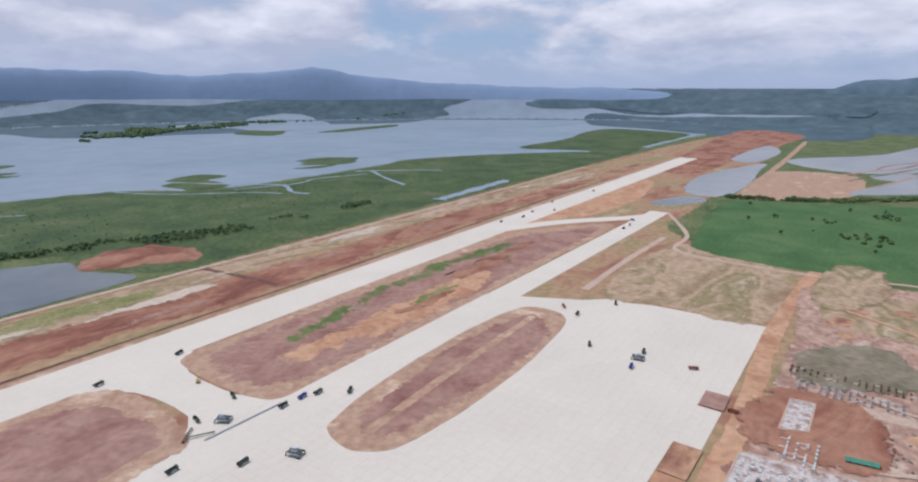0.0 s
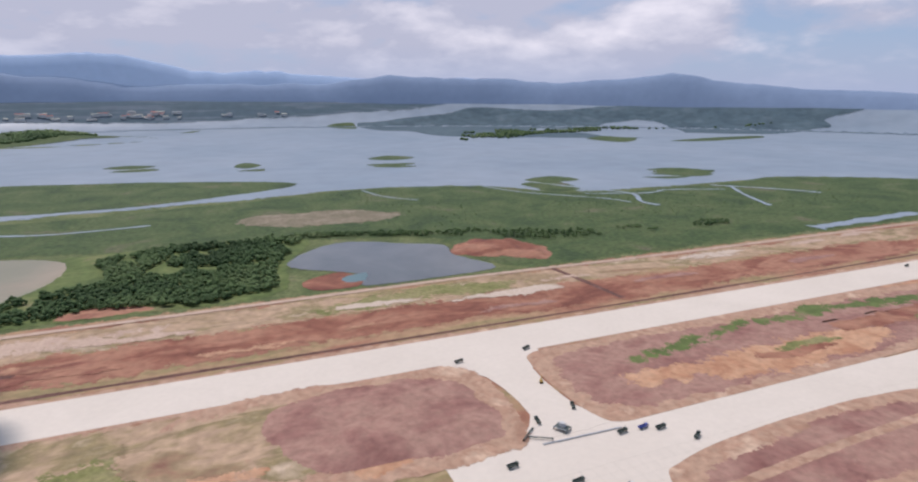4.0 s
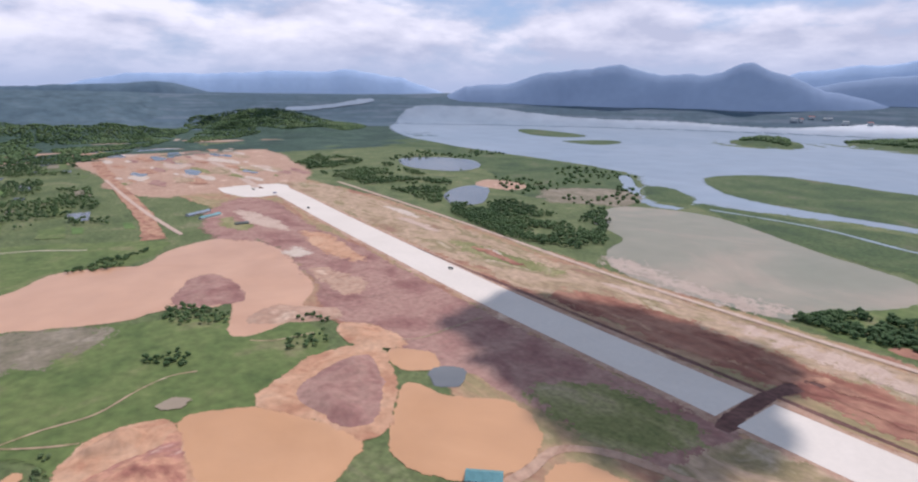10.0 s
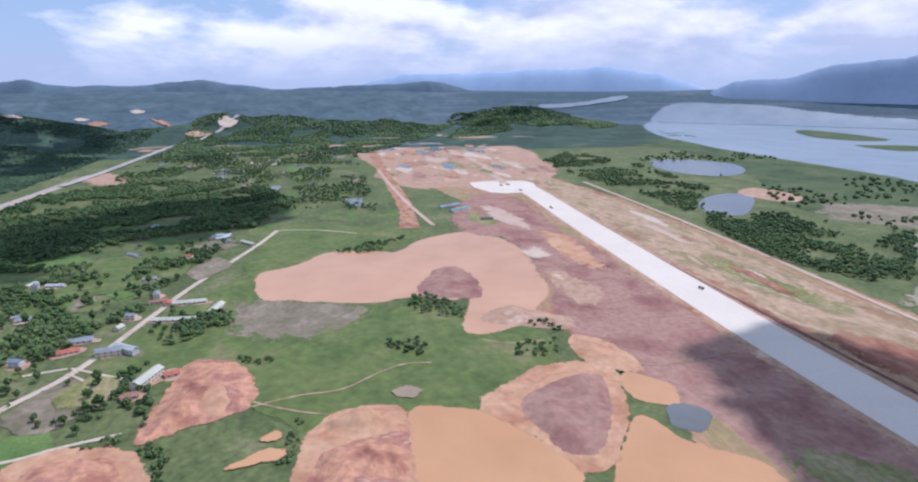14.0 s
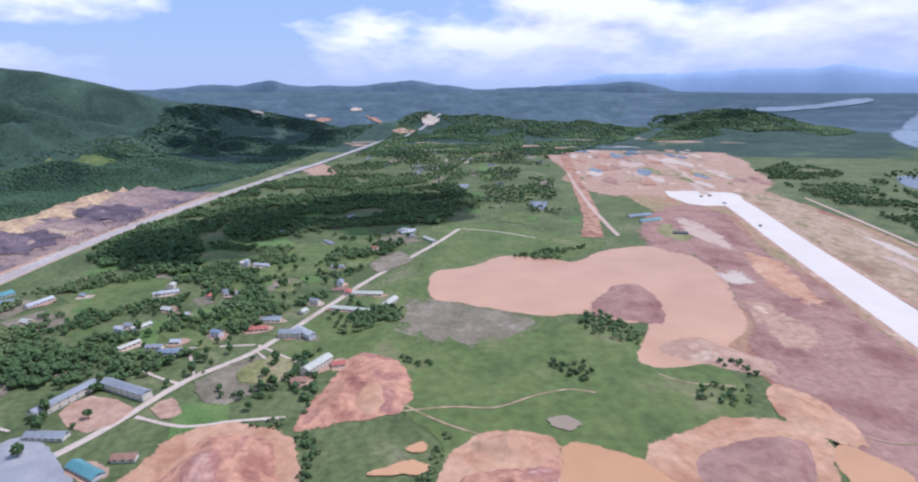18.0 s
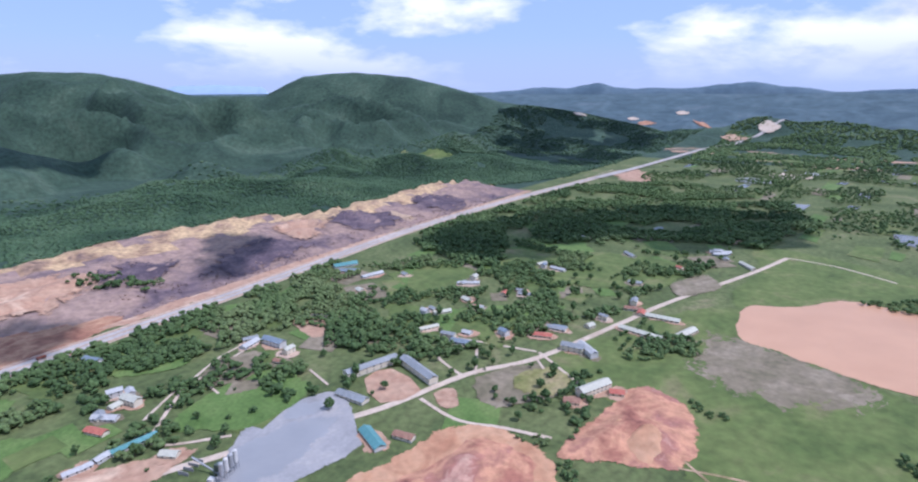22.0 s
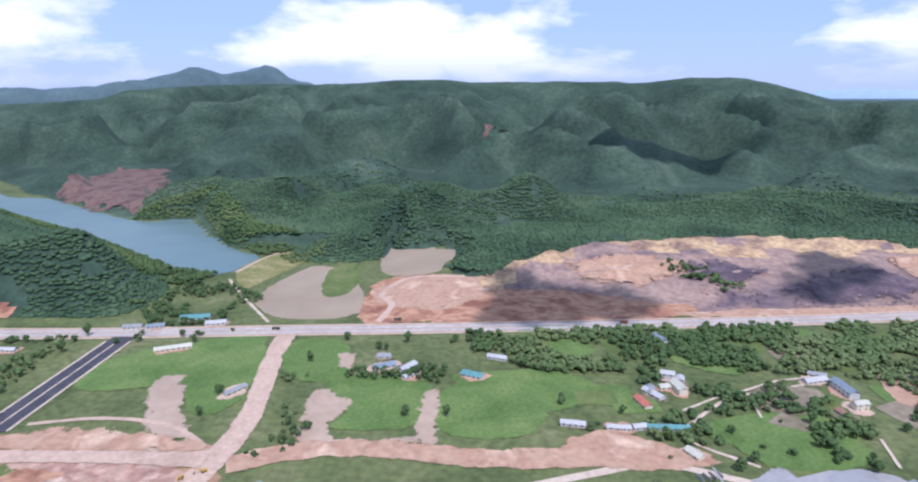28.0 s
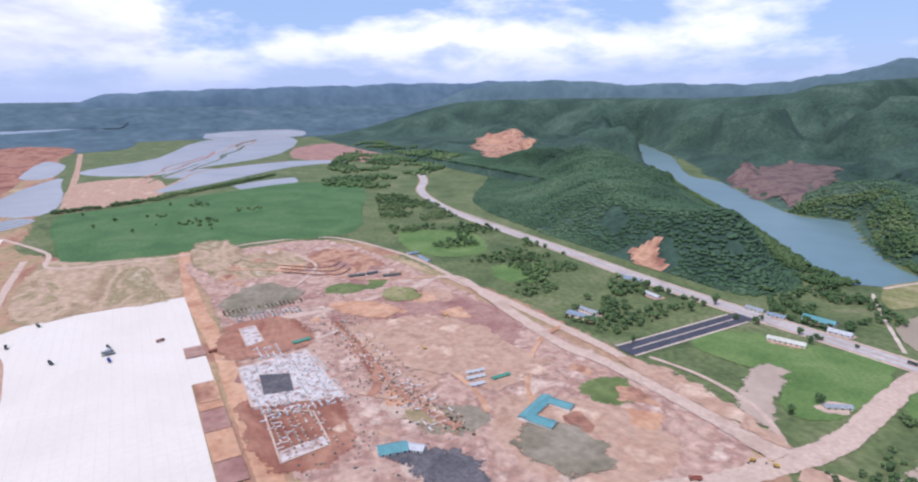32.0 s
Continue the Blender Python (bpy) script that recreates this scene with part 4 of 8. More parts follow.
for pts, m_ in (([(-330, 410), (-300, 470), (-230, 480), (-190, 440), (-240, 400)], "thin"), ([(-150, 390), (-130, 440), (-90, 450), (-60, 400), (-100, 375)], "thin"), ([(-90, 460), (-40, 480), (20, 470), (-20, 440)], "mauve"), ([(-800, 640), (-700, 690), (-560, 680), (-600, 640)], "thin"), ([(-330, 690), (-200, 715), (-60, 705), (-160, 680)], "sand"), ([(80, 690), (200, 715), (380, 700), (240, 676)], "thin")):
    patch("bare_patch", pts, 0.95, M[m_], "mottled patch of thin grass or pale sand", "ground patch", jitter=16)
APRON = [(120, 92), (386, 92), (386, 73), (446, 73), (446, 91), (474, 91), (474, 74), (648, 74), (640, 232), (612, 262), (560, 372), (120, 372)]
apron = patch("apron", APRON, 1.0, M["concrete"], "wide pale concrete aircraft apron", "apron", step=1, jitter=0)


def paving_joints(owner, poly, z, pitch=9.0, width=0.24):
    """Straight sawn joints across a paved field, each a thin strip of its own."""
    for along in (0, 1):
        lo, hi = min(p[1 - along] for p in poly), max(p[1 - along] for p in poly)
        for v in np.arange(lo + pitch, hi - 1, pitch):
            cut = sorted(a_[along] + (b_[along] - a_[along]) * (v - a_[1 - along]) / (b_[1 - along] - a_[1 - along]) for a_, b_ in zip(poly, poly[1:] + poly[:1]) if (a_[1 - along] > v) != (b_[1 - along] > v))
            for u0, u1 in zip(cut[::2], cut[1::2]):
                q_ = [(u0, v - width / 2), (u1, v - width / 2), (u1, v + width / 2), (u0, v + width / 2)]
                mesh_object("joint", [(u, w_, z) if along == 0 else (w_, u, z) for u, w_ in q_], [(0, 1, 2, 3)], M["joint"], owner)


paving_joints(apron, APRON, 0.262 + LAYER[0] * 0.0012)
road("taxiway", [(120, 343), (600, 346), (1160, 346)], 36, 1.2, M["concrete"], "pale concrete taxiway", "taxiway", step=2)
road("taxiway", [(770, 538), (830, 530), (892, 505), (979, 455), (1060, 385), (1110, 350)], 30, 1.3, M["concrete"], "pale concrete exit taxiway curving off the runway", "taxiway")
patch("taxiway", [(184, 370), (260, 370), (246, 400), (246, 470), (270, 512), (170, 512), (200, 470), (205, 400)], 1.35, M["concrete"], "pale concrete link between runway and taxiway", "taxiway", step=3, jitter=0.5)
road("shoulder", [(-1530, 600), (-1300, 588), (-1066, 570), (-766, 552), (-500, 538), (-216, 534), (900, 538), (2100, 545)], 76, 1.0, M["tan"], "dusty tan shoulder along the runway", "shoulder", wobble=0.3)
road("runway", [(-198, 534), (900, 538), (2100, 545)], 57, 1.4, M["concrete"], "long pale concrete runway under construction", "runway", step=4)
road("runway", [(-1530, 600), (-1300, 588), (-1066, 570), (-766, 552), (-500, 538), (-216, 534)], 57, 1.4, M["concrete"], "long pale concrete runway ending at a bare earth gap", "runway", step=4)
patch("runway", [(-1541, 474), (-1536, 628), (-1440, 622), (-1370, 560), (-1384, 490)], 1.3, M["concrete"], "pale concrete turning pad at the runway's end", "runway", step=2, jitter=2)
road("crossing", [(-202, 490), (-207, 534), (-206, 590), (-190, 640)], 15, 1.0, M["ditch"], "dark earth haul track crossing the runway's gap", "track", wobble=0.5)
road("ditch", [(-900, 583), (-400, 578), (0, 577), (500, 580), (1100, 590), (1500, 590)], 5, 1.0, M["ditch"], "dark drainage ditch beside the runway", "ditch", wobble=0.9)
road("track", [(424, 735), (432, 680), (440, 596)], 9, 1.3, M["ditch"], "dark wet haul track", "track", wobble=0.5)
patch("verge", [(262, 500), (340, 502), (552, 503), (740, 503), (860, 490), (941, 440), (1000, 385), (952, 371), (719, 367), (577, 366), (412, 365), (303, 364), (263, 366), (251, 385), (246, 424), (248, 475)], 1.6, M["tan"], "reddish earth island between runway and taxiway", "earth island", step=4, jitter=1)
patch("verge", [(276, 482), (350, 486), (552, 488), (730, 486), (840, 470), (915, 428), (960, 388), (719, 380), (577, 379), (412, 379), (310, 380), (272, 392), (262, 430)], 1.65, M["mauve"], "mauve middle of the earth island", "earth island", step=4, jitter=7)
patch("verge", [(335, 437), (384, 446), (447, 460), (532, 466), (655, 466), (759, 452), (783, 470), (669, 485), (540, 483), (446, 473), (360, 452)], 1.7, M["meadow"], "strip of thin green grass on the earth island", "grass", jitter=12)
patch("verge", [(310, 430), (393, 424), (485, 426), (612, 430), (640, 400), (560, 385), (446, 384), (378, 398), (324, 405)], 1.7, M["orange_earth"], "bare orange earth on the island", "earth island", jitter=12)
patch("verge", [(254, 301), (268, 308), (322, 318), (404, 322), (483, 320), (548, 309), (562, 280), (545, 251), (486, 240), (409, 234), (326, 236), (273, 243), (255, 254), (246, 274)], 1.6, M["tan"], "long oval earth island beside the apron", "earth island", step=4, jitter=1)
patch("verge", [(268, 268), (300, 252), (410, 246), (500, 252), (535, 272), (530, 292), (480, 306), (400, 308), (320, 302), (280, 292)], 1.65, M["mauve"], "mauve middle of the oval earth island", "earth island", step=4, jitter=6)
road("track", [(268, 275), (400, 282), (535, 285)], 8, 1.7, M["tan"], "pale track along the oval island", "track", wobble=0.4)
patch("verge", [(-40, 503), (140, 503), (175, 500), (195, 487), (199, 432), (196, 387), (186, 368), (168, 363), (60, 362), (-20, 372), (-70, 430)], 1.6, M["tan"], "mounded red earth island beside the runway", "earth island", step=4, jitter=4)
patch("verge", [(30, 490), (130, 490), (165, 480), (182, 440), (180, 395), (165, 378), (80, 376), (30, 400), (10, 450)], 1.65, M["mauve"], "mauve earth mounded on the island", "earth island", step=4, jitter=8, dome=2.5)
for pts, m_ in (([(-70, 480), (0, 490), (20, 440), (-30, 400), (-80, 430)], "dry"), ([(0, 495), (60, 470), (70, 420), (40, 385), (-10, 420)], "dry"), ([(80, 490), (150, 480), (140, 455), (90, 462)], "mauve"), ([(110, 440), (170, 440), (175, 395), (120, 385)], "mauve"), ([(60, 420), (100, 400), (95, 375), (60, 380)], "orange_earth")):
    patch("bare_patch", pts, 1.8, M[m_], "patch of different soil on the red island", "ground patch", jitter=9)
patch("verge", [(655, 255), (918, 255), (930, 207), (862, 84), (656, 76), (648, 173)], 0.9, M["dry"], "patchy dry grass beyond the apron", "verge", step=4, jitter=6)
patch("verge", [(770, 500), (1000, 470), (1040, 440), (1300, 430), (1500, 470), (1500, 512), (1000, 512)], 0.9, M["orange_earth"], "bare orange earth by the exit taxiway", "verge", jitter=7)
road("track", [(648, 276), (800, 279), (960, 276)], 10, 1.0, M["sand"], "pale earth track beside the taxiway", "track", wobble=0.3)
road("haul_road", [(1010, 45), (823, 58), (636, 66), (443, 58), (364, 60), (219, 60), (100, 55)], 17, 0.95, M["orange_earth"], "wide ochre haul road beside the apron", "road", wobble=0.25)
road("track", [(1160, 330), (1000, 250), (889, 232), (871, 84), (880, 0), (895, -64), (868, -186), (700, -250), (560, -262)], 8, 0.96, M["sand"], "sandy track along the field edge", "track", wobble=0.3)
for n_ in range(58):
    cx_ = rng.uniform(-1300, 1900)
    cy_ = rng.choice([rng.uniform(605, 720), rng.uniform(605, 720), rng.uniform(380, 490)])
    if cy_ < 500 and not (-900 < cx_ < 40 or 270 < cx_ < 850) or -1600 < cx_ < -700 and cy_ < 668:
        continue
    a_ = rng.uniform(10, 34)
    pts = [(cx_ + a_ * rng.uniform(1.6, 3.2) * math.cos(t_), cy_ + a_ * rng.uniform(0.2, 0.4) * math.sin(t_)) for t_ in np.linspace(0, 6.28, 9)[:-1]]
    patch("bare_patch", pts, 1.9, [M[m_] for m_ in (("bank", "mauve", "red", "bank", "red") if 500 < cy_ < 662 else ("dry", "lane", "sand", "thin", "lane") if cy_ > 600 else ("mauve", "thin", "bank", "orange_earth", "lane"))][int(rng.integers(5))], "irregular streak of bare soil or thin grass", "ground patch", jitter=6)

# ---------------------------------------------------------------- ponds east of the field
for pts, m_ in (([(2301, 239), (2611, 1), (3562, -290), (3505, -776), (2528, -481), (2167, -127), (2002, 51), (2116, 233)], "salt"), ([(1594, 55), (1733, -125), (1994, -399), (2061, -641), (2189, -448), (2039, -112), (1785, -2)], "salt"), ([(1706, 407), (2087, 310), (1859, 287), (1442, 270), (1410, 367)], "salt"), ([(1643, -160), (1712, -328), (1505, -277), (1472, -176), (1593, -136)], "salt"), ([(1245, 395), (1373, 344), (1329, 295), (1232, 350)], "fish"), ([(2150, 420), (2700, 400), (2500, 320), (2120, 330)], "salt"), ([(1960, 30), (2120, -100), (2000, -180), (1880, -40)], "salt")):
    patch("pond", pts, 0.8, M[m_], "shallow pale salt pond behind earth dykes", "pond", step=3, jitter=5, lay=2.5)
patch("pond", [(3886, -329), (3871, -870), (3628, -862), (3463, -434)], 0.8, M["salt"], "far pale salt pond", "pond", step=3, jitter=8, lay=4.0)
patch("earthworks", [(1905, 254), (1925, 54), (1586, 42), (1453, 150), (1432, 253)], 0.75, M["tan"], "bare tan earth between ponds", "earth", step=3)
patch("earthworks", [(3538, 655), (3314, 325), (2409, 402), (1762, 415), (1900, 560)], 0.72, M["bank"], "bare red earth by the ponds", "earth", step=3, lay=2.0)
patch("mudflat", [(2900, -700), (2924, -1215), (1947, -812), (2061, -641), (2298, -475)], 0.72, M["mauve"], "brownish flat between ponds and the village", "mudflat", step=3, jitter=14)
road("dyke", [(3000, 292), (2139, 266), (1395, 256)], 18, 1.0, M["tan"], "earth dyke between ponds", "dyke", wobble=0.3)
for k in range(12):
    x_, y_ = rng.uniform(1750, 3200), rng.uniform(-60, 60)
    y_ += -0.36 * (x_ - 2000)
    road("dyke", [(x_, y_), (x_ + 130, y_ - 40 + rng.uniform(-20, 20)), (x_ + 300, y_ - 120), (x_ + rng.uniform(380, 600), y_ - 190)], rng.uniform(6, 15), 1.0, M[("mauve", "tan", "marsh")[k % 3]], "low muddy dyke between salt ponds", "dyke", wobble=0.5)
road("dyke", [(1594, 80), (1800, -10), (2060, -120), (2230, -440)], 9, 1.0, M["tan"], "earth dyke between ponds", "dyke", wobble=0.3)
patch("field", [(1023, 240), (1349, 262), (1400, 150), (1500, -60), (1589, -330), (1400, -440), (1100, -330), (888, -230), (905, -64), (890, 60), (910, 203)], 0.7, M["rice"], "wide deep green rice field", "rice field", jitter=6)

# ---------------------------------------------------------------- western ponds and pits
patch("pond", [(-830, 1127), (-767, 1200), (-634, 1222), (-402, 1111), (-236, 1041), (-220, 932), (-278, 818), (-295, 760), (-452, 745), (-540, 770), (-600, 830), (-640, 920), (-760, 980)], 0.9, M["pond"], "large murky green pond behind an earth dyke", "pond")
patch("pond", [(78, 892), (131, 973), (191, 997), (274, 951), (327, 916), (322, 855), (355, 776), (249, 757), (162, 761), (164, 807), (137, 834)], 0.9, M["fish"], "grey pond beside the wooded knoll", "pond")
patch("mudflat", [(-540, 765), (-400, 752), (-298, 765), (-300, 800), (-420, 790), (-560, 812)], 0.92, M["mud"], "pinkish silt along the pond's dyke", "mudflat", jitter=6, fray=34)
patch("field", [(-277, 771), (-263, 872), (-241, 1040), (-61, 1060), (123, 1050), (78, 892), (55, 770), (-40, 755), (-148, 760)], 0.85, M["meadow"], "grassy knoll above the ponds", "grass", jitter=5)
patch("mudflat", [(-182, 764), (-163, 793), (-110, 787), (-90, 766)], 0.95, M["bank"], "bare red cutting below the grove", "mudflat")
patch("mudflat", [(85, 800), (135, 830), (160, 800), (155, 765), (100, 762)], 0.95, M["bank"], "bare red earth at the pond's corner", "mudflat")
patch("pond", [(140, 800), (172, 815), (170, 785), (145, 780)], 1.0, M["reservoir"], "tiny turquoise pond", "pond")
patch("pond", [(-1860, 1193), (-1834, 1340), (-1702, 1400), (-1533, 1303), (-1498, 1168), (-1650, 1105)], 0.9, M["fish"], "shallow grey fish pond", "pond")
patch("pond", [(-1175, 914), (-1244, 1018), (-1202, 1070), (-1035, 921), (-1056, 850)], 0.9, M["fish"], "shallow grey fish pond", "pond")
patch("mudflat", [(-1240, 1060), (-1300, 1150), (-1180, 1180), (-1120, 1090)], 0.9, M["tan"], "bare tan earth between ponds", "mudflat")
patch("field", [(-1150, -20), (-1060, 240), (-1000, 250), (-930, 190), (-870, 60), (-800, -40), (-700, -80), (-590, -120), (-520, 0), (-450, 60), (-330, 140), (-430, 250), (-560, 320), (-660, 240), (-700, 130), (-850, -10), (-1000, -10)], 0.6, M["meadow"], "open green meadow around the flooded pits", "meadow", jitter=6)
patch("mud_pond", [(-843, 7), (-874, 52), (-934, 102), (-925, 173), (-917, 208), (-979, 254), (-1020, 344), (-969, 382), (-872, 400), (-758, 381), (-689, 367), (-637, 333), (-609, 336), (-594, 291), (-585, 250), (-607, 237), (-692, 264), (-687, 241), (-708, 195), (-700, 139), (-728, 58), (-748, 16)], 0.9, M["pink"], "flooded pit full of pinkish muddy water", "muddy pond")
patch("field", [(-735, 5), (-690, 140), (-630, 98), (-620, 32), (-660, -5)], 0.88, M["fallow"], "brown fallow grass by the flooded pit", "field", jitter=12, fray=24)
patch("spoil", [(-748, 212), (-804, 242), (-817, 277), (-754, 291), (-699, 280), (-697, 243), (-715, 211)], 1.0, M["mauve"], "brown mud island in the flooded pit", "mud island", jitter=6, dome=3.0)
patch("mud_pond", [(-453, 160), (-449, 190), (-427, 223), (-377, 251), (-342, 258), (-310, 200), (-320, 142), (-390, 140)], 0.9, M["orange"], "flooded pit full of orange muddy water", "muddy pond")
patch("mud_pond", [(-390, 317), (-400, 337), (-364, 349), (-327, 385), (-286, 377), (-254, 340), (-270, 290), (-310, 270), (-344, 282)], 0.9, M["orange"], "flooded pit full of orange muddy water", "muddy pond")
patch("mud_pond", [(-244, 350), (-236, 372), (-204, 383), (-180, 379), (-190, 345), (-220, 325)], 0.9, M["orange"], "small flooded pit of orange water", "muddy pond")
patch("mud_pond", [(-470, 360), (-440, 385), (-410, 372), (-425, 345), (-452, 340)], 0.92, M["orange"], "shallow orange puddle", "muddy pond")
patch("pond", [(-411, 364), (-398, 389), (-370, 369), (-385, 348)], 0.95, M["fish"], "small pale grey pond", "pond")
patch("spoil", [(-440, 215), (-475, 245), (-500, 280), (-500, 330), (-473, 350), (-416, 332), (-375, 302), (-345, 280), (-350, 258), (-396, 240)], 1.0, M["orange_earth"], "ochre rim of a spoil heap between muddy ponds", "spoil heap", jitter=6, dome=0.8)
patch("spoil", [(-440, 240), (-468, 268), (-478, 300), (-470, 335), (-416, 324), (-384, 300), (-356, 278), (-362, 262), (-396, 246)], 1.1, M["mauve"], "weathered grey-mauve spoil heap between muddy ponds", "spoil heap", jitter=6, dome=5.0)
road("track", [(-246, 250), (-250, 330), (-256, 370), (-225, 400), (-160, 420)], 9, 1.1, M["tan"], "pale causeway track between muddy ponds", "track", wobble=0.3)
patch("spoil", [(-451, -47), (-492, -44), (-542, -38), (-582, -29), (-572, 10), (-539, 29), (-494, 33), (-478, 25), (-460, -15)], 1.0, M["heap"], "bare red and orange spoil heap beside the village", "spoil heap", jitter=6, dome=5.0)
for rim, top in (([(-350, 71), (-420, 74), (-452, 92), (-466, 131), (-449, 152), (-409, 152), (-350, 140)], [(-350, 78), (-401, 80), (-419, 93), (-424, 118), (-430, 135), (-437, 149), (-407, 149), (-350, 138)]), ([(-320, -141), (-389, -138), (-436, -126), (-457, -99), (-447, -55), (-419, -30), (-370, -16), (-310, -60)], [(-330, -118), (-403, -116), (-430, -112), (-446, -92), (-438, -58), (-418, -41), (-380, -30), (-325, -60)])):
    patch("spoil", rim, 1.0, M["orange_earth"], "fresh orange earth round a spoil heap", "spoil heap", jitter=6, dome=0.8)
    patch("spoil", top, 1.05, M["heap"], "weathered pinkish spoil heap beside the village", "spoil heap", jitter=7, dome=5.0)
patch("verge", [(-1044, 330), (-1255, 378), (-1370, 470), (-1300, 526), (-1000, 504), (-830, 486), (-640, 470), (-640, 372), (-787, 392), (-947, 392)], 0.86, M["mauve"], "churned grey-mauve earth between pit and runway", "verge", jitter=14)
for pts, m_ in (([(-875, 395), (-890, 430), (-835, 424), (-844, 397)], "lane"), ([(-1250, 430), (-1130, 470), (-1000, 450), (-1120, 420)], "sand"), ([(-1000, 470), (-900, 500), (-760, 470), (-880, 450)], "orange_earth"), ([(-1180, 395), (-1080, 420), (-1060, 385), (-1130, 370)], "thin"), ([(-780, 400), (-700, 440), (-640, 400), (-700, 385)], "tan")):
    patch("bare_patch", pts, 0.95, M[m_], "mottled patch of bare earth beside the pit", "ground patch", jitter=12)
for pts in ([(-490, -18), (-522, -8), (-516, 18), (-490, 24), (-478, 8)], [(-508, -28), (-540, -4), (-531, 4), (-500, -18)], [(-442, 92), (-455, 98), (-460, 128), (-438, 136), (-424, 118)]):
    patch("spoil", pts, 1.05, M["orange_earth"], "pale fresh earth tipped on a spoil heap", "spoil heap", jitter=7, dome=6.5)
patch("spoil", [(-640, 330), (-655, 300), (-620, 262), (-590, 300), (-570, 345), (-600, 360)], 1.0, M["tan"], "ochre bank between pit and runway", "spoil heap", jitter=6, dome=3.0)
patch("spoil", [(-530, 372), (-560, 345), (-500, 330), (-470, 360), (-490, 385)], 1.0, M["orange_earth"], "ochre bank of bare earth", "spoil heap", jitter=6, dome=3.0)

# ---------------------------------------------------------------- southern side
patch("reservoir", RESERVOIR, 1.2, M["reservoir"], "long blue-green reservoir between wooded hills", "reservoir")
patch("dam", [(224, -733), (173, -874), (136, -771), (164, -676), (179, -641)], 1.3, M["thin"], "grassy earth dam below the reservoir", "dam", step=3, jitter=2.5)
road("dam_crest", [(220, -713), (203, -799), (169, -862)], 5, 1.6, M["sand"], "pale track along the dam's crest", "track", wobble=0.2)
road("footpath", [(217, -681), (168, -606), (106, -519)], 4, 1.4, M["lane"], "pale path beside the fish pond", "path", wobble=0.3)
patch("pond", [(-104, -823), (-188, -866), (-188, -771), (-132, -723), (-107, -743)], 1.3, M["brown"], "small brown pond at the quarry's edge", "pond", jitter=3)
patch("pond", FISH_POND, 1.0, M["brown"], "brown-green fish pond below the dam", "pond")
patch("field", [(67, -615), (86, -723), (58, -774), (30, -682), (37, -620)], 1.3, M["meadow"], "grassy island in the fish pond", "grass", step=3)
patch("pond", COVE, 1.0, M["brown"], "narrow murky cove between wooded knolls", "pond")
patch("quarry_floor", [(10, -606), (-10, -690), (-130, -705), (-260, -640), (-367, -613), (-385, -551), (-219, -522), (-59, -520), (-4, -523)], 0.9, M["red"], "bare red quarry floor beside the highway", "quarry floor", jitter=6)
patch("quarry_floor", [(-1400, -610), (-1000, -600), (-700, -585), (-527, -570), (-385, -560), (-385, -545), (-527, -546), (-900, -582), (-1336, -590)], 0.95, M["tan"], "pale dusty quarry floor beside the highway", "quarry floor", jitter=5)
patch("quarry_floor", [(-160, -700), (-60, -690), (0, -650), (0, -600), (-80, -560), (-130, -600)], 1.0, M["tan"], "pale pinkish quarry floor", "quarry floor", jitter=6)
for pts, m_ in (([(-592, -663), (-660, -690), (-720, -640), (-650, -600), (-560, -600)], "shale"), ([(-420, -690), (-480, -720), (-540, -690), (-470, -650)], "shale"), ([(-820, -690), (-900, -700), (-960, -640), (-860, -620)], "shale"), ([(-1060, -690), (-1150, -700), (-1180, -640), (-1090, -620)], "shale"), ([(-270, -690), (-360, -740), (-430, -700), (-340, -640)], "tan"), ([(-730, -720), (-800, -730), (-800, -680), (-740, -660)], "tan")):
    patch("quarry_patch", pts, 1.0, M[m_], "stained rock and loose spoil in the quarry", "quarry floor", jitter=10, fray=24, lay=1.2)
road("track", [(-20, -522), (-28, -580), (-10, -620), (-40, -690), (-120, -700)], 8, 1.1, M["sand"], "pale track climbing into the quarry", "track", wobble=0.4)
road("highway", [(-1900, -548), (-1646, -560), (-1286, -580), (-910, -577), (-514, -535), (-140, -508), (60, -497), (359, -482), (609, -486), (960, -490), (1238, -545), (1420, -640), (1618, -721)], 26, 0.8, M["tan"], "wide dusty verge of the new highway", "road verge")
for off in (-5.6, 5.6):
    road("highway", [(-1900, -548 + off), (-1646, -560 + off), (-1286, -580 + off), (-910, -577 + off), (-514, -535 + off), (-140, -508 + off), (60, -497 + off), (359, -482 + off), (609, -486 + off), (960, -490 + off), (1238, -545 + off), (1420, -640 + off), (1618, -721 + off)], 9, 0.95, M["hiway"], "new pale concrete carriageway of the highway", "highway")
for off in (-14.0, 14.5):
    road("kerb_drain", [(-1900, -565 + off), (-1646, -560 + off), (-1286, -580 + off), (-910, -577 + off), (-514, -535 + off), (-140, -508 + off), (60, -497 + off), (359, -482 + off), (609, -486 + off), (960, -490 + off)], 2.2, 1.0, M["lane"], "pale concrete drain along the highway", "drain")
road("lane", [(-1101, 14), (-996, -13), (-806, -74), (-714, -96), (-582, -130), (-515, -166), (-428, -189), (-367, -216), (-309, -240), (-261, -257), (-210, -245), (-150, -225)], 7, 0.8, M["lane"], "pale concrete village lane", wobble=0.12)
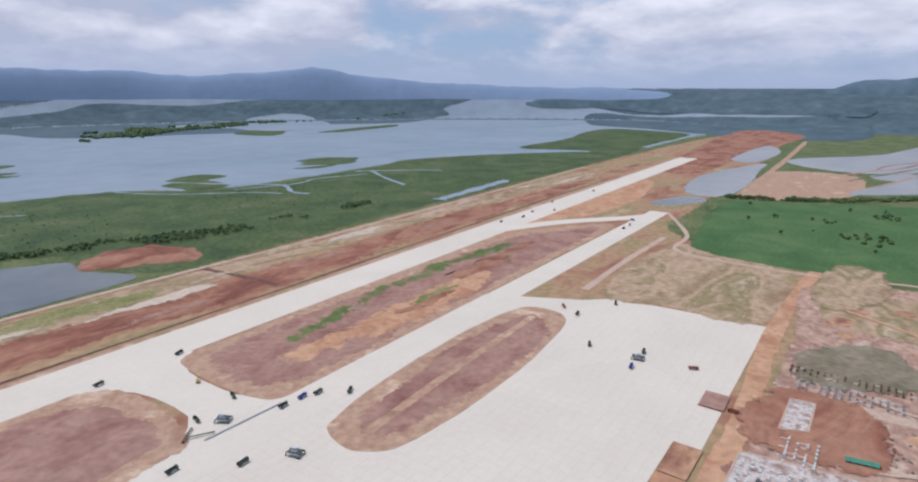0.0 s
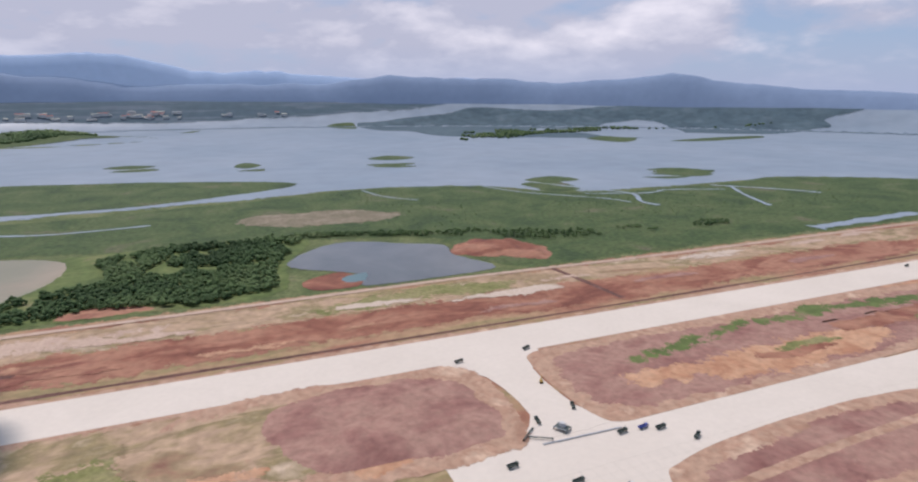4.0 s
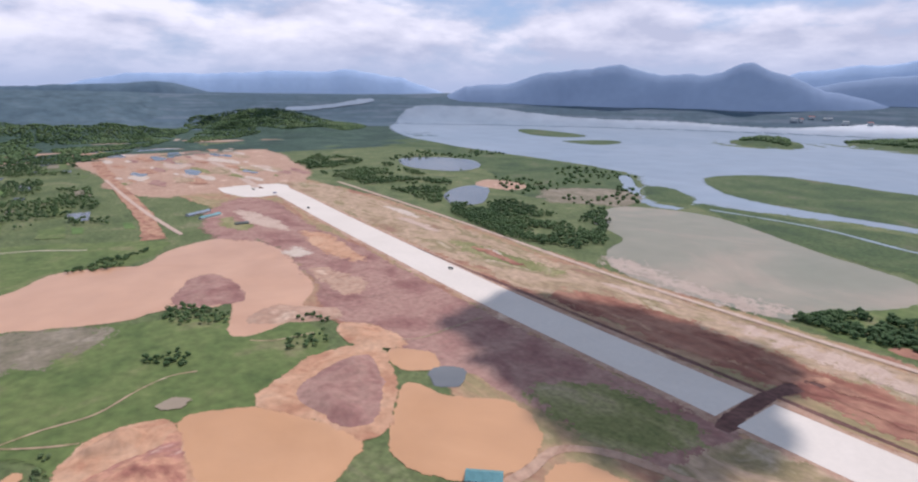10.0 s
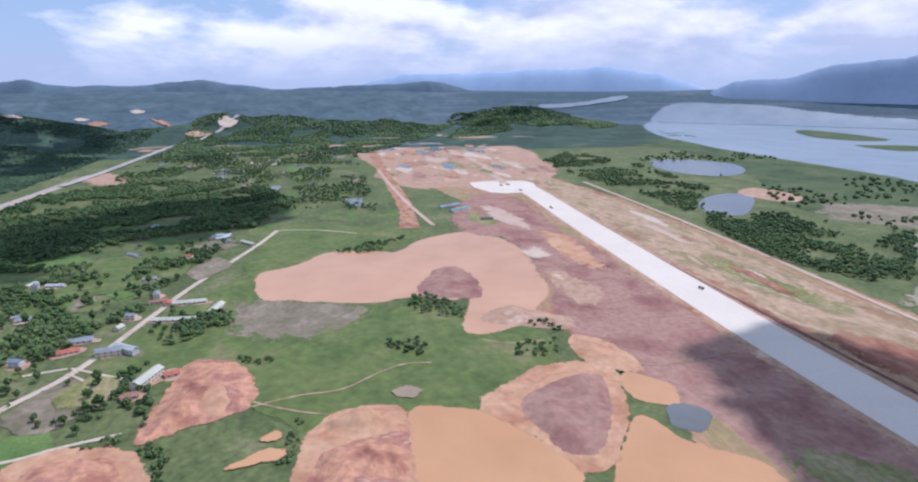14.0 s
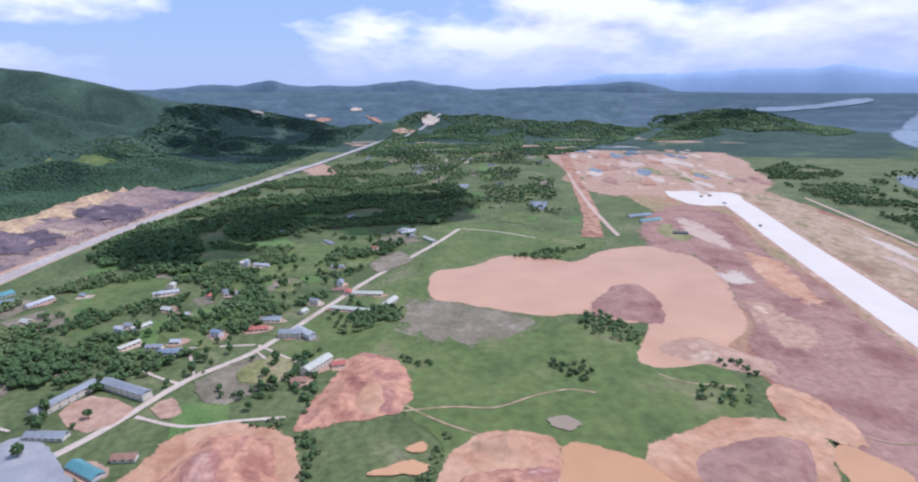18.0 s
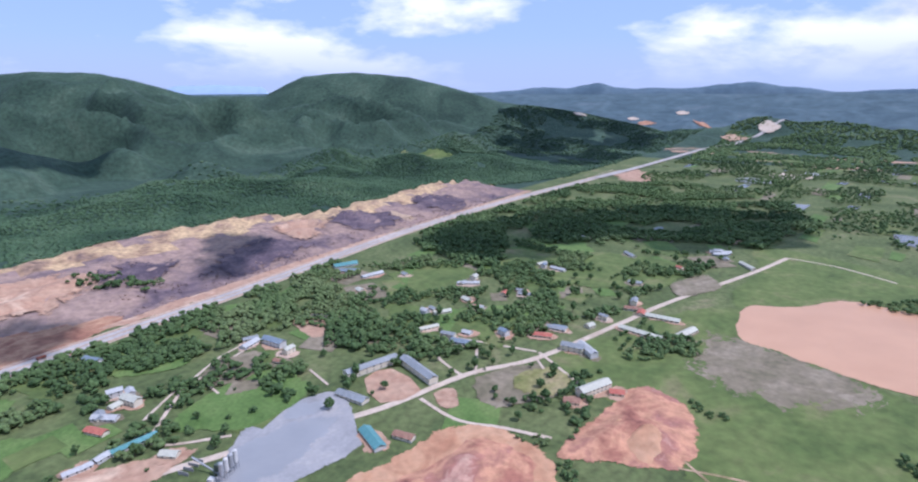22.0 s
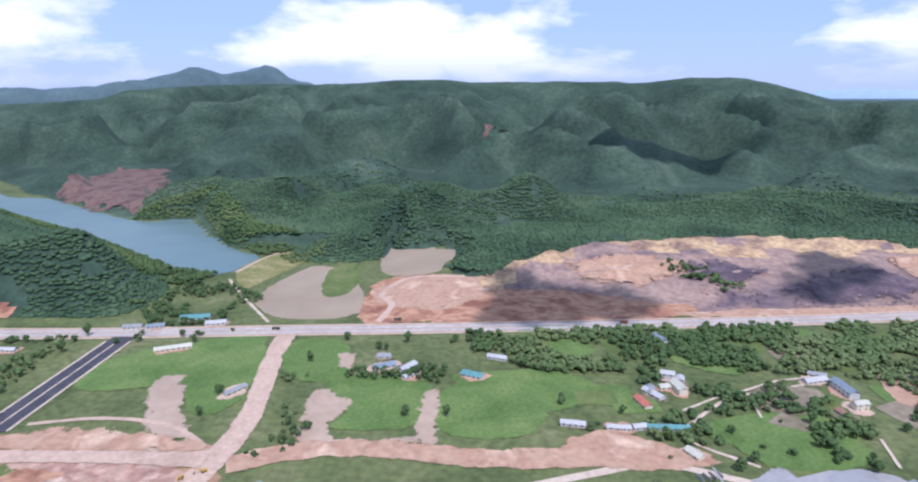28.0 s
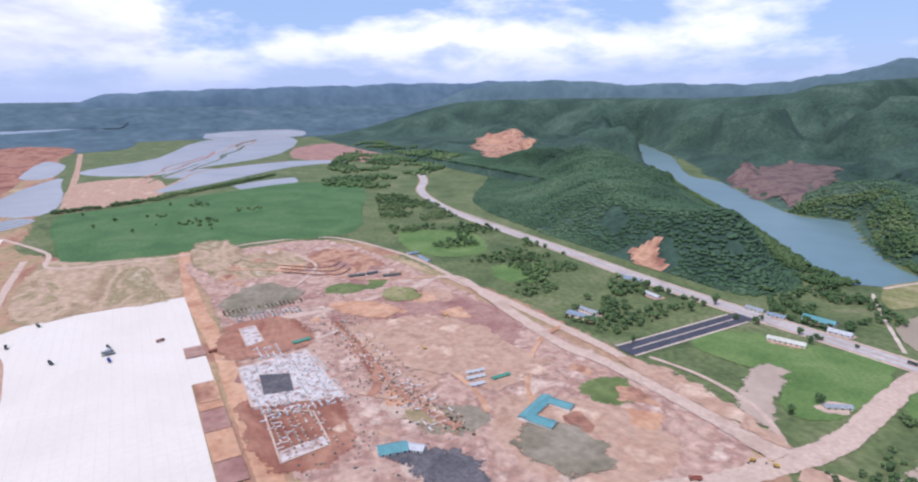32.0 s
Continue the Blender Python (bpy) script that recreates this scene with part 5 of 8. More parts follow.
for pts in ([(-592, -135), (-551, -69)], [(-455, -174), (-446, -130), (-457, -95), (-466, -57)], [(-592, -138), (-580, -193), (-572, -230)], [(-310, -319), (-351, -354), (-380, -362), (-441, -383)], [(-572, -230), (-530, -215), (-508, -168)], [(-1101, 14), (-1090, 80), (-1050, 150)], [(-310, -319), (-290, -290), (-330, -255)]):
    road("footpath", pts, 3.6, 0.95, M["lane"], "narrow pale village path", "path", wobble=0.3)
patch("yard", [(-337, -253), (-368, -257), (-416, -247), (-418, -222), (-391, -185), (-377, -166), (-339, -170), (-300, -180), (-280, -205)], 0.9, M["yard"], "flooded grey gravel yard of the batching plant", "yard", step=3, jitter=2)
patch("yard", [(-392, -210), (-360, -235), (-320, -232), (-300, -205), (-330, -190), (-365, -195)], 0.93, M["salt"], "white silt spread over the gravel yard", "yard", jitter=6)
patch("yard", [(-405, -240), (-385, -250), (-372, -238), (-392, -228)], 0.93, M["salt"], "white silt spread over the gravel yard", "yard", jitter=5)
patch("yard", [(-452, -237), (-482, -231), (-466, -182), (-430, -196)], 0.95, M["tan"], "bare earth schoolyard", "yard", step=2, jitter=1)
patch("yard", [(-300, -205), (-250, -235), (-225, -210), (-240, -170), (-290, -160)], 0.88, M["tan"], "pale sandy yard", "yard", jitter=3)
patch("yard", [(-225, -300), (-280, -275), (-300, -258), (-240, -250), (-190, -262)], 0.86, M["tan"], "pale bare earth by the sheds", "yard", jitter=4)
for pts in ([(3, -378), (-84, -381), (-85, -307), (-18, -297), (-25, -327)], [(-104, -367), (-192, -381), (-176, -296), (-105, -295)], [(63, -463), (4, -465), (-10, -385), (44, -386)], [(162, -450), (93, -475), (70, -344), (109, -326)], [(225, -360), (227, -424), (130, -470), (105, -400), (147, -368)], [(-200, -330), (-150, -350), (-110, -390), (-200, -400), (-240, -370)], [(842, -314), (778, -419), (652, -382), (639, -314), (713, -270)], [(564, -342), (528, -408), (473, -352), (505, -310)], [(-330, -320), (-400, -330), (-420, -290), (-350, -270), (-310, -295)]):
    patch("field", pts, 0.75, M["paddy"], "bright green rice paddy", "rice paddy", step=4, jitter=3)
for pts in ([(-85, -352), (-100, -356), (-103, -288), (-88, -286)], [(12, -358), (-20, -336), (-16, -296), (-40, -280), (-90, -288), (-90, -276), (-10, -272), (8, -303)], [(7, -440), (-10, -430), (-12, -401), (-1, -409)], [(162, -376), (141, -379), (118, -333), (85, -284), (101, -284), (137, -307)]):
    patch("mud_pond", pts, 0.95, M["mud"], "flooded brown paddy", "flooded paddy", jitter=7)
patch("pond", [(-500, -375), (-530, -400), (-545, -365), (-515, -345)], 0.9, M["pond"], "small pale village pond", "pond")
for n_ in range(120):
    x_, y_ = rng.uniform(-1150, -180), rng.uniform(-500, -60)
    if y_ > -120 and x_ > -650 or math.hypot(x_ + 480, y_ + 215) < 80 or abs(y_ + 0.27 * (x_ + 1100) - 0) < 45:
        continue
    a_ = rng.uniform(14, 34)
    th = rng.uniform(0, 1.5)
    pts = [(x_ + a_ * (math.cos(t_) * math.cos(th) * 1.3 - math.sin(t_) * math.sin(th)), y_ + a_ * (math.cos(t_) * math.sin(th) * 1.3 + math.sin(t_) * math.cos(th))) for t_ in (0.6, 2.3, 3.8, 5.4)]
    patch("field", pts, 0.6, [M["meadow"], M["paddy"], M["meadow"], M["fallow"], M["paddy"]][int(rng.integers(5))], "small village field or garden plot", "field", step=1, jitter=0.8)
road("access_road", [(247, -288), (248, -475)], 24, 1.0, M["asphalt"], "new dark asphalt access road", step=2)
for off in (-13.2, 13.2):
    road("kerb", [(247 + off, -290), (248 + off, -462)], 2.4, 1.15, M["lane"], "pale kerb strip of the access road", "kerb", step=2)
road("median", [(247, -300), (248, -455)], 1.6, 1.2, M["lane"], "pale median strip of the access road", "kerb", step=2)
road("haul_road", [(517, 20), (510, -56), (530, -180), (559, -245), (500, -262), (420, -270), (330, -275), (255, -278), (160, -268), (64, -262)], 13, 1.0, M["sand"], "pale earth site road", "road", wobble=0.25)
road("haul_road", [(74, -485), (70, -430), (52, -313), (58, -245), (70, -180), (110, -90)], 20, 1.05, M["sand"], "wide pale earth road crossing the fields", "road", wobble=0.3)
road("track", [(225, -300), (170, -310), (110, -300), (64, -268)], 5, 1.1, M["sand"], "narrow track beside the paddies", "track", wobble=0.3)
road("haul_road", [(45, -250), (0, -268), (-58, -272), (-140, -262), (-224, -265)], 22, 1.0, M["tan"], "pale earth embankment of a new road", "road", wobble=0.3)
patch("site", [(830, 45), (850, -170), (560, -235), (290, -258), (70, -240), (80, -60), (100, 40), (219, 45), (633, 47)], 0.9, M["site"], "churned pinkish earth of the terminal building site", "building site", step=4, jitter=6)
for pts, m_, what in (([(500, -70), (520, -190), (470, -235), (350, -240), (300, -150), (360, -90), (430, -75)], "mauve", "levelled pinkish earth platform"), ([(212, -208), (206, -240), (176, -243), (168, -222), (184, -195)], "meadow", "patch of green grass on the site"), ([(597, -101), (588, -172), (557, -151), (562, -90)], "meadow", "patch of green grass on the site"), ([(250, -60), (225, -110), (195, -95), (210, -55)], "fallow", "thin grass among spoil"), ([(800, 20), (820, -90), (700, -100), (690, 20)], "dry", "dry grassy ground"), ([(230, -130), (180, -200), (110, -210), (90, -140), (150, -90)], "tan", "pale ochre bare earth"), ([(700, -100), (780, -130), (770, -180), (660, -200), (640, -120)], "red", "red levelled earth"), ([(330, 60), (230, 60), (225, 0), (320, -10)], "bank", "dark red excavated earth")):
    patch("site_patch", pts, 1.05, M[m_], what, "earth patch", jitter=6)
for n_ in range(60):
    x_, y_ = rng.uniform(90, 830), rng.uniform(-235, 40)
    a_ = rng.uniform(5, 20)
    pts = [(x_ + a_ * rng.uniform(0.5, 1.5) * math.cos(t_), y_ + a_ * rng.uniform(0.4, 1.1) * math.sin(t_)) for t_ in np.linspace(0, 6.28, 8)[:-1]]
    patch("site_patch", pts, 1.3, [M["tan"], M["red"], M["sand"], M["orange_earth"], M["mauve"]][int(rng.integers(5))], "patch of disturbed bare earth", "earth patch", jitter=3)
road("perimeter_track", [(-1483, 774), (-1066, 763), (-766, 748), (-497, 730), (-249, 732), (31, 737), (317, 742), (701, 734), (1678, 737)], 9, 1.0, M["sand"], "pale sandy perimeter track on a low dyke", wobble=0.15)
road("haul_road", [(-2533, 290), (-1900, 275), (-1500, 270), (-1278, 266), (-1065, 247)], 34, 0.9, M["red"], "wide red earth haul road", "road", wobble=0.4)
road("track", [(-1829, 261), (-1506, 267), (-1300, 275), (-1213, 281), (-1078, 292)], 9, 1.1, M["sand"], "pale track on the red haul road", "track", wobble=0.3)
road("track", [(-1500, 560), (-2000, 600), (-2723, 594), (-3300, 800), (-3900, 1050)], 22, 1.0, M["sand"], "pale track running on beyond the runway", "track", wobble=0.3)
for n_ in range(120):
    x_, y_ = rng.uniform(-2750, -1640), rng.uniform(290, 780)
    a_ = rng.uniform(12, 46)
    pts = [(x_ + a_ * rng.uniform(1.2, 2.6) * math.cos(t_), y_ + a_ * rng.uniform(0.3, 0.8) * math.sin(t_)) for t_ in np.linspace(0, 6.28, 8)[:-1]]
    patch("bare_patch", pts, 1.2, [M["lane"], M["dry"], M["sand"], M["thin"], M["fish"], M["red"], M["lane"], M["mauve"]][int(rng.integers(8))], "patch of sand, grass or standing water", "ground patch", jitter=5)
for n_ in range(70):
    x_, y_ = rng.uniform(-2300, -1150), rng.uniform(-450, 230)
    a_ = rng.uniform(20, 60)
    pts = [(x_ + a_ * rng.uniform(0.8, 1.6) * math.cos(t_), y_ + a_ * rng.uniform(0.4, 0.8) * math.sin(t_)) for t_ in (0.5, 2.4, 3.7, 5.5)]
    patch("field", pts, 0.6, [M["meadow"], M["paddy"], M["fallow"], M["meadow"], M["fish"]][int(rng.integers(5))], "field among scattered trees", "field", step=1, jitter=2)
for x_, y_, a_, m_ in ((-2689, -545, 60, "red"), (-2560, -560, 40, "tan"), (-3786, -780, 70, "red"), (-3826, -1128, 60, "red"), (-3300, -362, 55, "lane"), (-3902, -1243, 40, "lane"), (-4119, -999, 45, "lane"), (-2782, -1099, 35, "lane"), (-3100, -470, 60, "tan"), (-3500, -300, 50, "lane"), (-2050, -100, 70, "lane"), (-1900, -170, 60, "salt"), (-2130, -60, 50, "salt")):
    patch("village_clearing", [(x_ + a_ * 0.7 * math.cos(t_) * (1.4 - 0.6 * (k % 2)), y_ + a_ * 0.9 * math.sin(t_)) for k, t_ in enumerate(np.linspace(0, 6.28, 8)[:-1])], 1.0, M[m_], "bare clearing with a far village", "clearing", jitter=8, lay=4.0)
road("highway", [(-1700, -548), (-1948, -530), (-2317, -518), (-2729, -500), (-3109, -425), (-3400, -320)], 22, 1.2, M["hiway"], "pale far stretch of the highway climbing through woods", "highway", step=24, height=lambda x_, y_: float(height(x_, y_)) + 2.0)
patch("earthworks", [(-1868, -541), (-1936, -499), (-1749, -400), (-1717, -477)], 0.9, M["tan"], "bare tan earth beside the highway", "earth", jitter=18)

for n_ in range(90):
    east = False
    x_, y_ = (rng.uniform(1900, 3500), rng.uniform(-1000, 700)) if east else (rng.uniform(-3600, -2300), rng.uniform(-520, 1300))
    if not east and y_ > 1300 + 0.15 * (x_ + 2300) or math.hypot(x_, y_) > 3650 or (east and y_ > 240 and x_ < 3300) or (east and y_ < -900 + 0.1 * x_ and x_ < 2600):
        continue
    a_ = rng.uniform(25, 90)
    pts = [(x_ + a_ * rng.uniform(0.4, 0.8) * math.cos(t_), y_ + a_ * rng.uniform(1.0, 2.4) * math.sin(t_)) for t_ in np.linspace(0, 6.28, 8)[:-1]]
    patch("field", pts, 0.9, [M["forest"], M["meadow"], M["forest"], M["fish"], M["fallow"], M["forest"], M["tan"]][int(rng.integers(7))], "far field, pond or dark strip of woodland", "field", jitter=8)

for pts in ([(600, 30), (540, -10), (520, -60)], [(400, -60), (330, -110), (260, -120), (215, -110)], [(620, -60), (700, -110), (780, -100)], [(300, -30), (270, -60), (280, -95), (310, -80), (300, -45)], [(430, 60), (420, 0), (440, -60)], [(560, -240), (600, -150), (700, -60), (760, 30)], [(330, -275), (300, -220), (230, -160), (150, -130)]):
    road("track", pts, 5, 1.35, M[("sand", "orange_earth", "tan")[len(pts) % 3]], "rutted vehicle track across the site", "track", wobble=0.5)
for k in range(3):
    road("trench", [(690 + 22 * k, -60), (640 + 22 * k, -120), (660 + 22 * k, -150)], 4, 1.36, M["ditch"], "narrow dark trench dug in red earth", "trench", wobble=0.4)


for pts, m_, what in (([(515, 46), (505, -22), (425, -24), (420, 52)], "bank", "dark red excavated earth"), ([(519, -72), (518, -117), (465, -148), (454, -107)], "orange_earth", "scraped orange earth on the site"), ([(404, -114), (391, -164), (328, -151), (331, -107)], "mauve", "levelled mauve earth on the site"), ([(205, -10), (197, -34), (184, -64), (150, -72), (140, -40)], "coal", "heaps of black rubble"), ([(440, -60), (430, -170), (330, -205), (250, -190), (320, -90)], "tan", "pale levelled earth on the site"), ([(240, -272), (195, -292), (146, -290), (69, -268), (110, -262)], "tan", "pale bare earth below the new road"), ([(604, 39), (656, -16), (606, -58), (564, -49), (537, 27)], "fallow", "grey-brown gravel ground on the site"), ([(298, -131), (306, -175), (273, -213), (251, -167), (246, -127)], "tan", "pale bare earth where pipes are stored"), ([(247, -53), (243, -70), (222, -76), (221, -54)], "dry", "thin grass on the site"), ([(547, -158), (533, -190), (491, -177), (505, -146)], "thin", "thin grass on the site"), ([(932, 33), (927, -23), (805, -25), (745, 22), (794, 43)], "dry", "weedy ground at the site's edge"), ([(180, -113), (177, -145), (142, -155), (114, -144), (124, -110), (152, -101)], "fallow", "dry grass and pale dirt beside the barrack")):
    patch("site_patch", pts, 1.45, M[m_], what, "earth patch", step=3, jitter=9)
road("haul_road", [(552, -250), (533, -265), (426, -256), (294, -245), (233, -255), (129, -257), (62, -252)], 15, 1.48, M["sand"], "wide pale earth road along the site", "road", wobble=0.25)
for x0, x1, m_ in ((223, 252, "mauve"), (253, 295, "orange_earth"), (296, 331, "mauve"), (332, 345, "orange_earth"), (346, 385, "red"), (447, 473, "mauve")):
    patch("site_patch", [(x0, 72), (x1, 72), (x1, 91), (x0, 91)], 1.5, M[m_], "levelled square of earth waiting for apron concrete", "earth patch", step=1, jitter=0.6)
road("trench", [(468, -67), (381, -66), (297, -62), (249, -67), (207, -79)], 6, 1.5, M["bank"], "long dark foundation trench across the site", "trench", wobble=0.6)
road("trench", [(405, -61), (360, -58), (310, -53), (287, -38)], 7, 1.5, M["bank"], "red earth heaped along the trench", "trench", wobble=0.6)
TRENCH = [(468, -67), (381, -66), (297, -62), (249, -67), (207, -79)]
for pts in [[(-492, 368), (-478, 394), (-481, 430), (-487, 483)], [(-498, 27), (-482, 49), (-468, 73), (-460, 93)], [(-484, 30), (-495, 70), (-498, 106), (-520, 138), (-533, 166), (-530, 189)], [(-570, 249), (-556, 271), (-553, 310)]]:
    road("footpath", pts, 2.2, -1.0, M["dry"], "trodden path across the meadow", "path", wobble=0.4)
for pts in ([(-484, 146), (-490, 163), (-479, 173), (-467, 162), (-473, 150)], [(-434, 45), (-445, 55), (-437, 61), (-430, 54)], [(-405, 25), (-419, 44), (-421, 58), (-408, 62)]):
    patch("mud_pond", pts, 1.0, M["brown" if pts[0][1] > 100 else "orange"], "small brown or orange pool in the meadow", "muddy pond", jitter=3)
patch("field", [(-533, -129), (-570, -117), (-561, -85), (-527, -83), (-513, -109)], 1.0, M["thin"], "fallow field beside the village", "field", jitter=5)
for pts in [[(-302, -330), (-339, -353), (-367, -365), (-402, -383), (-435, -390)], [(-365, -348), (-361, -320)], [(-436, -291), (-426, -255)], [(-565, -191), (-517, -160)], [(-546, -97), (-581, -134)]]:
    road("footpath", pts, 2.6, -0.8, M["lane"], "narrow pale village path", "path", wobble=0.3)
for pts in [[(-350, -317), (-383, -299), (-419, -277), (-396, -257), (-348, -253), (-321, -284)], [(-338, -477), (-400, -436), (-374, -395), (-323, -426)], [(-643, -267), (-704, -199), (-655, -173), (-596, -226)], [(-897, -375), (-996, -276), (-909, -217), (-826, -332)], [(-736, -433), (-792, -392), (-750, -351), (-670, -368)]]:
    patch("field", pts, -0.9, M["paddy"], "bright green rice paddy in the village", "rice paddy", step=3, jitter=3)
for pts in [[(-613, -349), (-611, -285), (-548, -247), (-552, -295)], [(-773, -427), (-768, -326), (-676, -312), (-639, -352)], [(-612, -256), (-653, -255), (-662, -197), (-645, -174), (-620, -184), (-581, -175)], [(-903, -360), (-985, -176), (-950, -93), (-842, -110), (-794, -201), (-797, -296)]]:
    patch("field", pts, -0.9, M["meadow"], "open green meadow between village trees", "meadow", step=4, jitter=6)
for pts in [[(-387, -374), (-432, -368), (-403, -325), (-361, -335)], [(-512, -157), (-572, -123), (-543, -79), (-477, -116)], [(-881, -92), (-942, -66), (-895, -39), (-836, -71)]]:
    patch("field", pts, -0.9, M["fallow"], "brownish fallow plot in the village", "field", step=3, jitter=5)
for pts in [[(-512, -406), (-532, -372), (-504, -342), (-487, -350)], [(-469, -169), (-483, -161), (-463, -141), (-452, -151)]]:
    patch("yard", pts, -0.9, M["tan"], "bare tan earth plot", "yard", step=3, jitter=3)

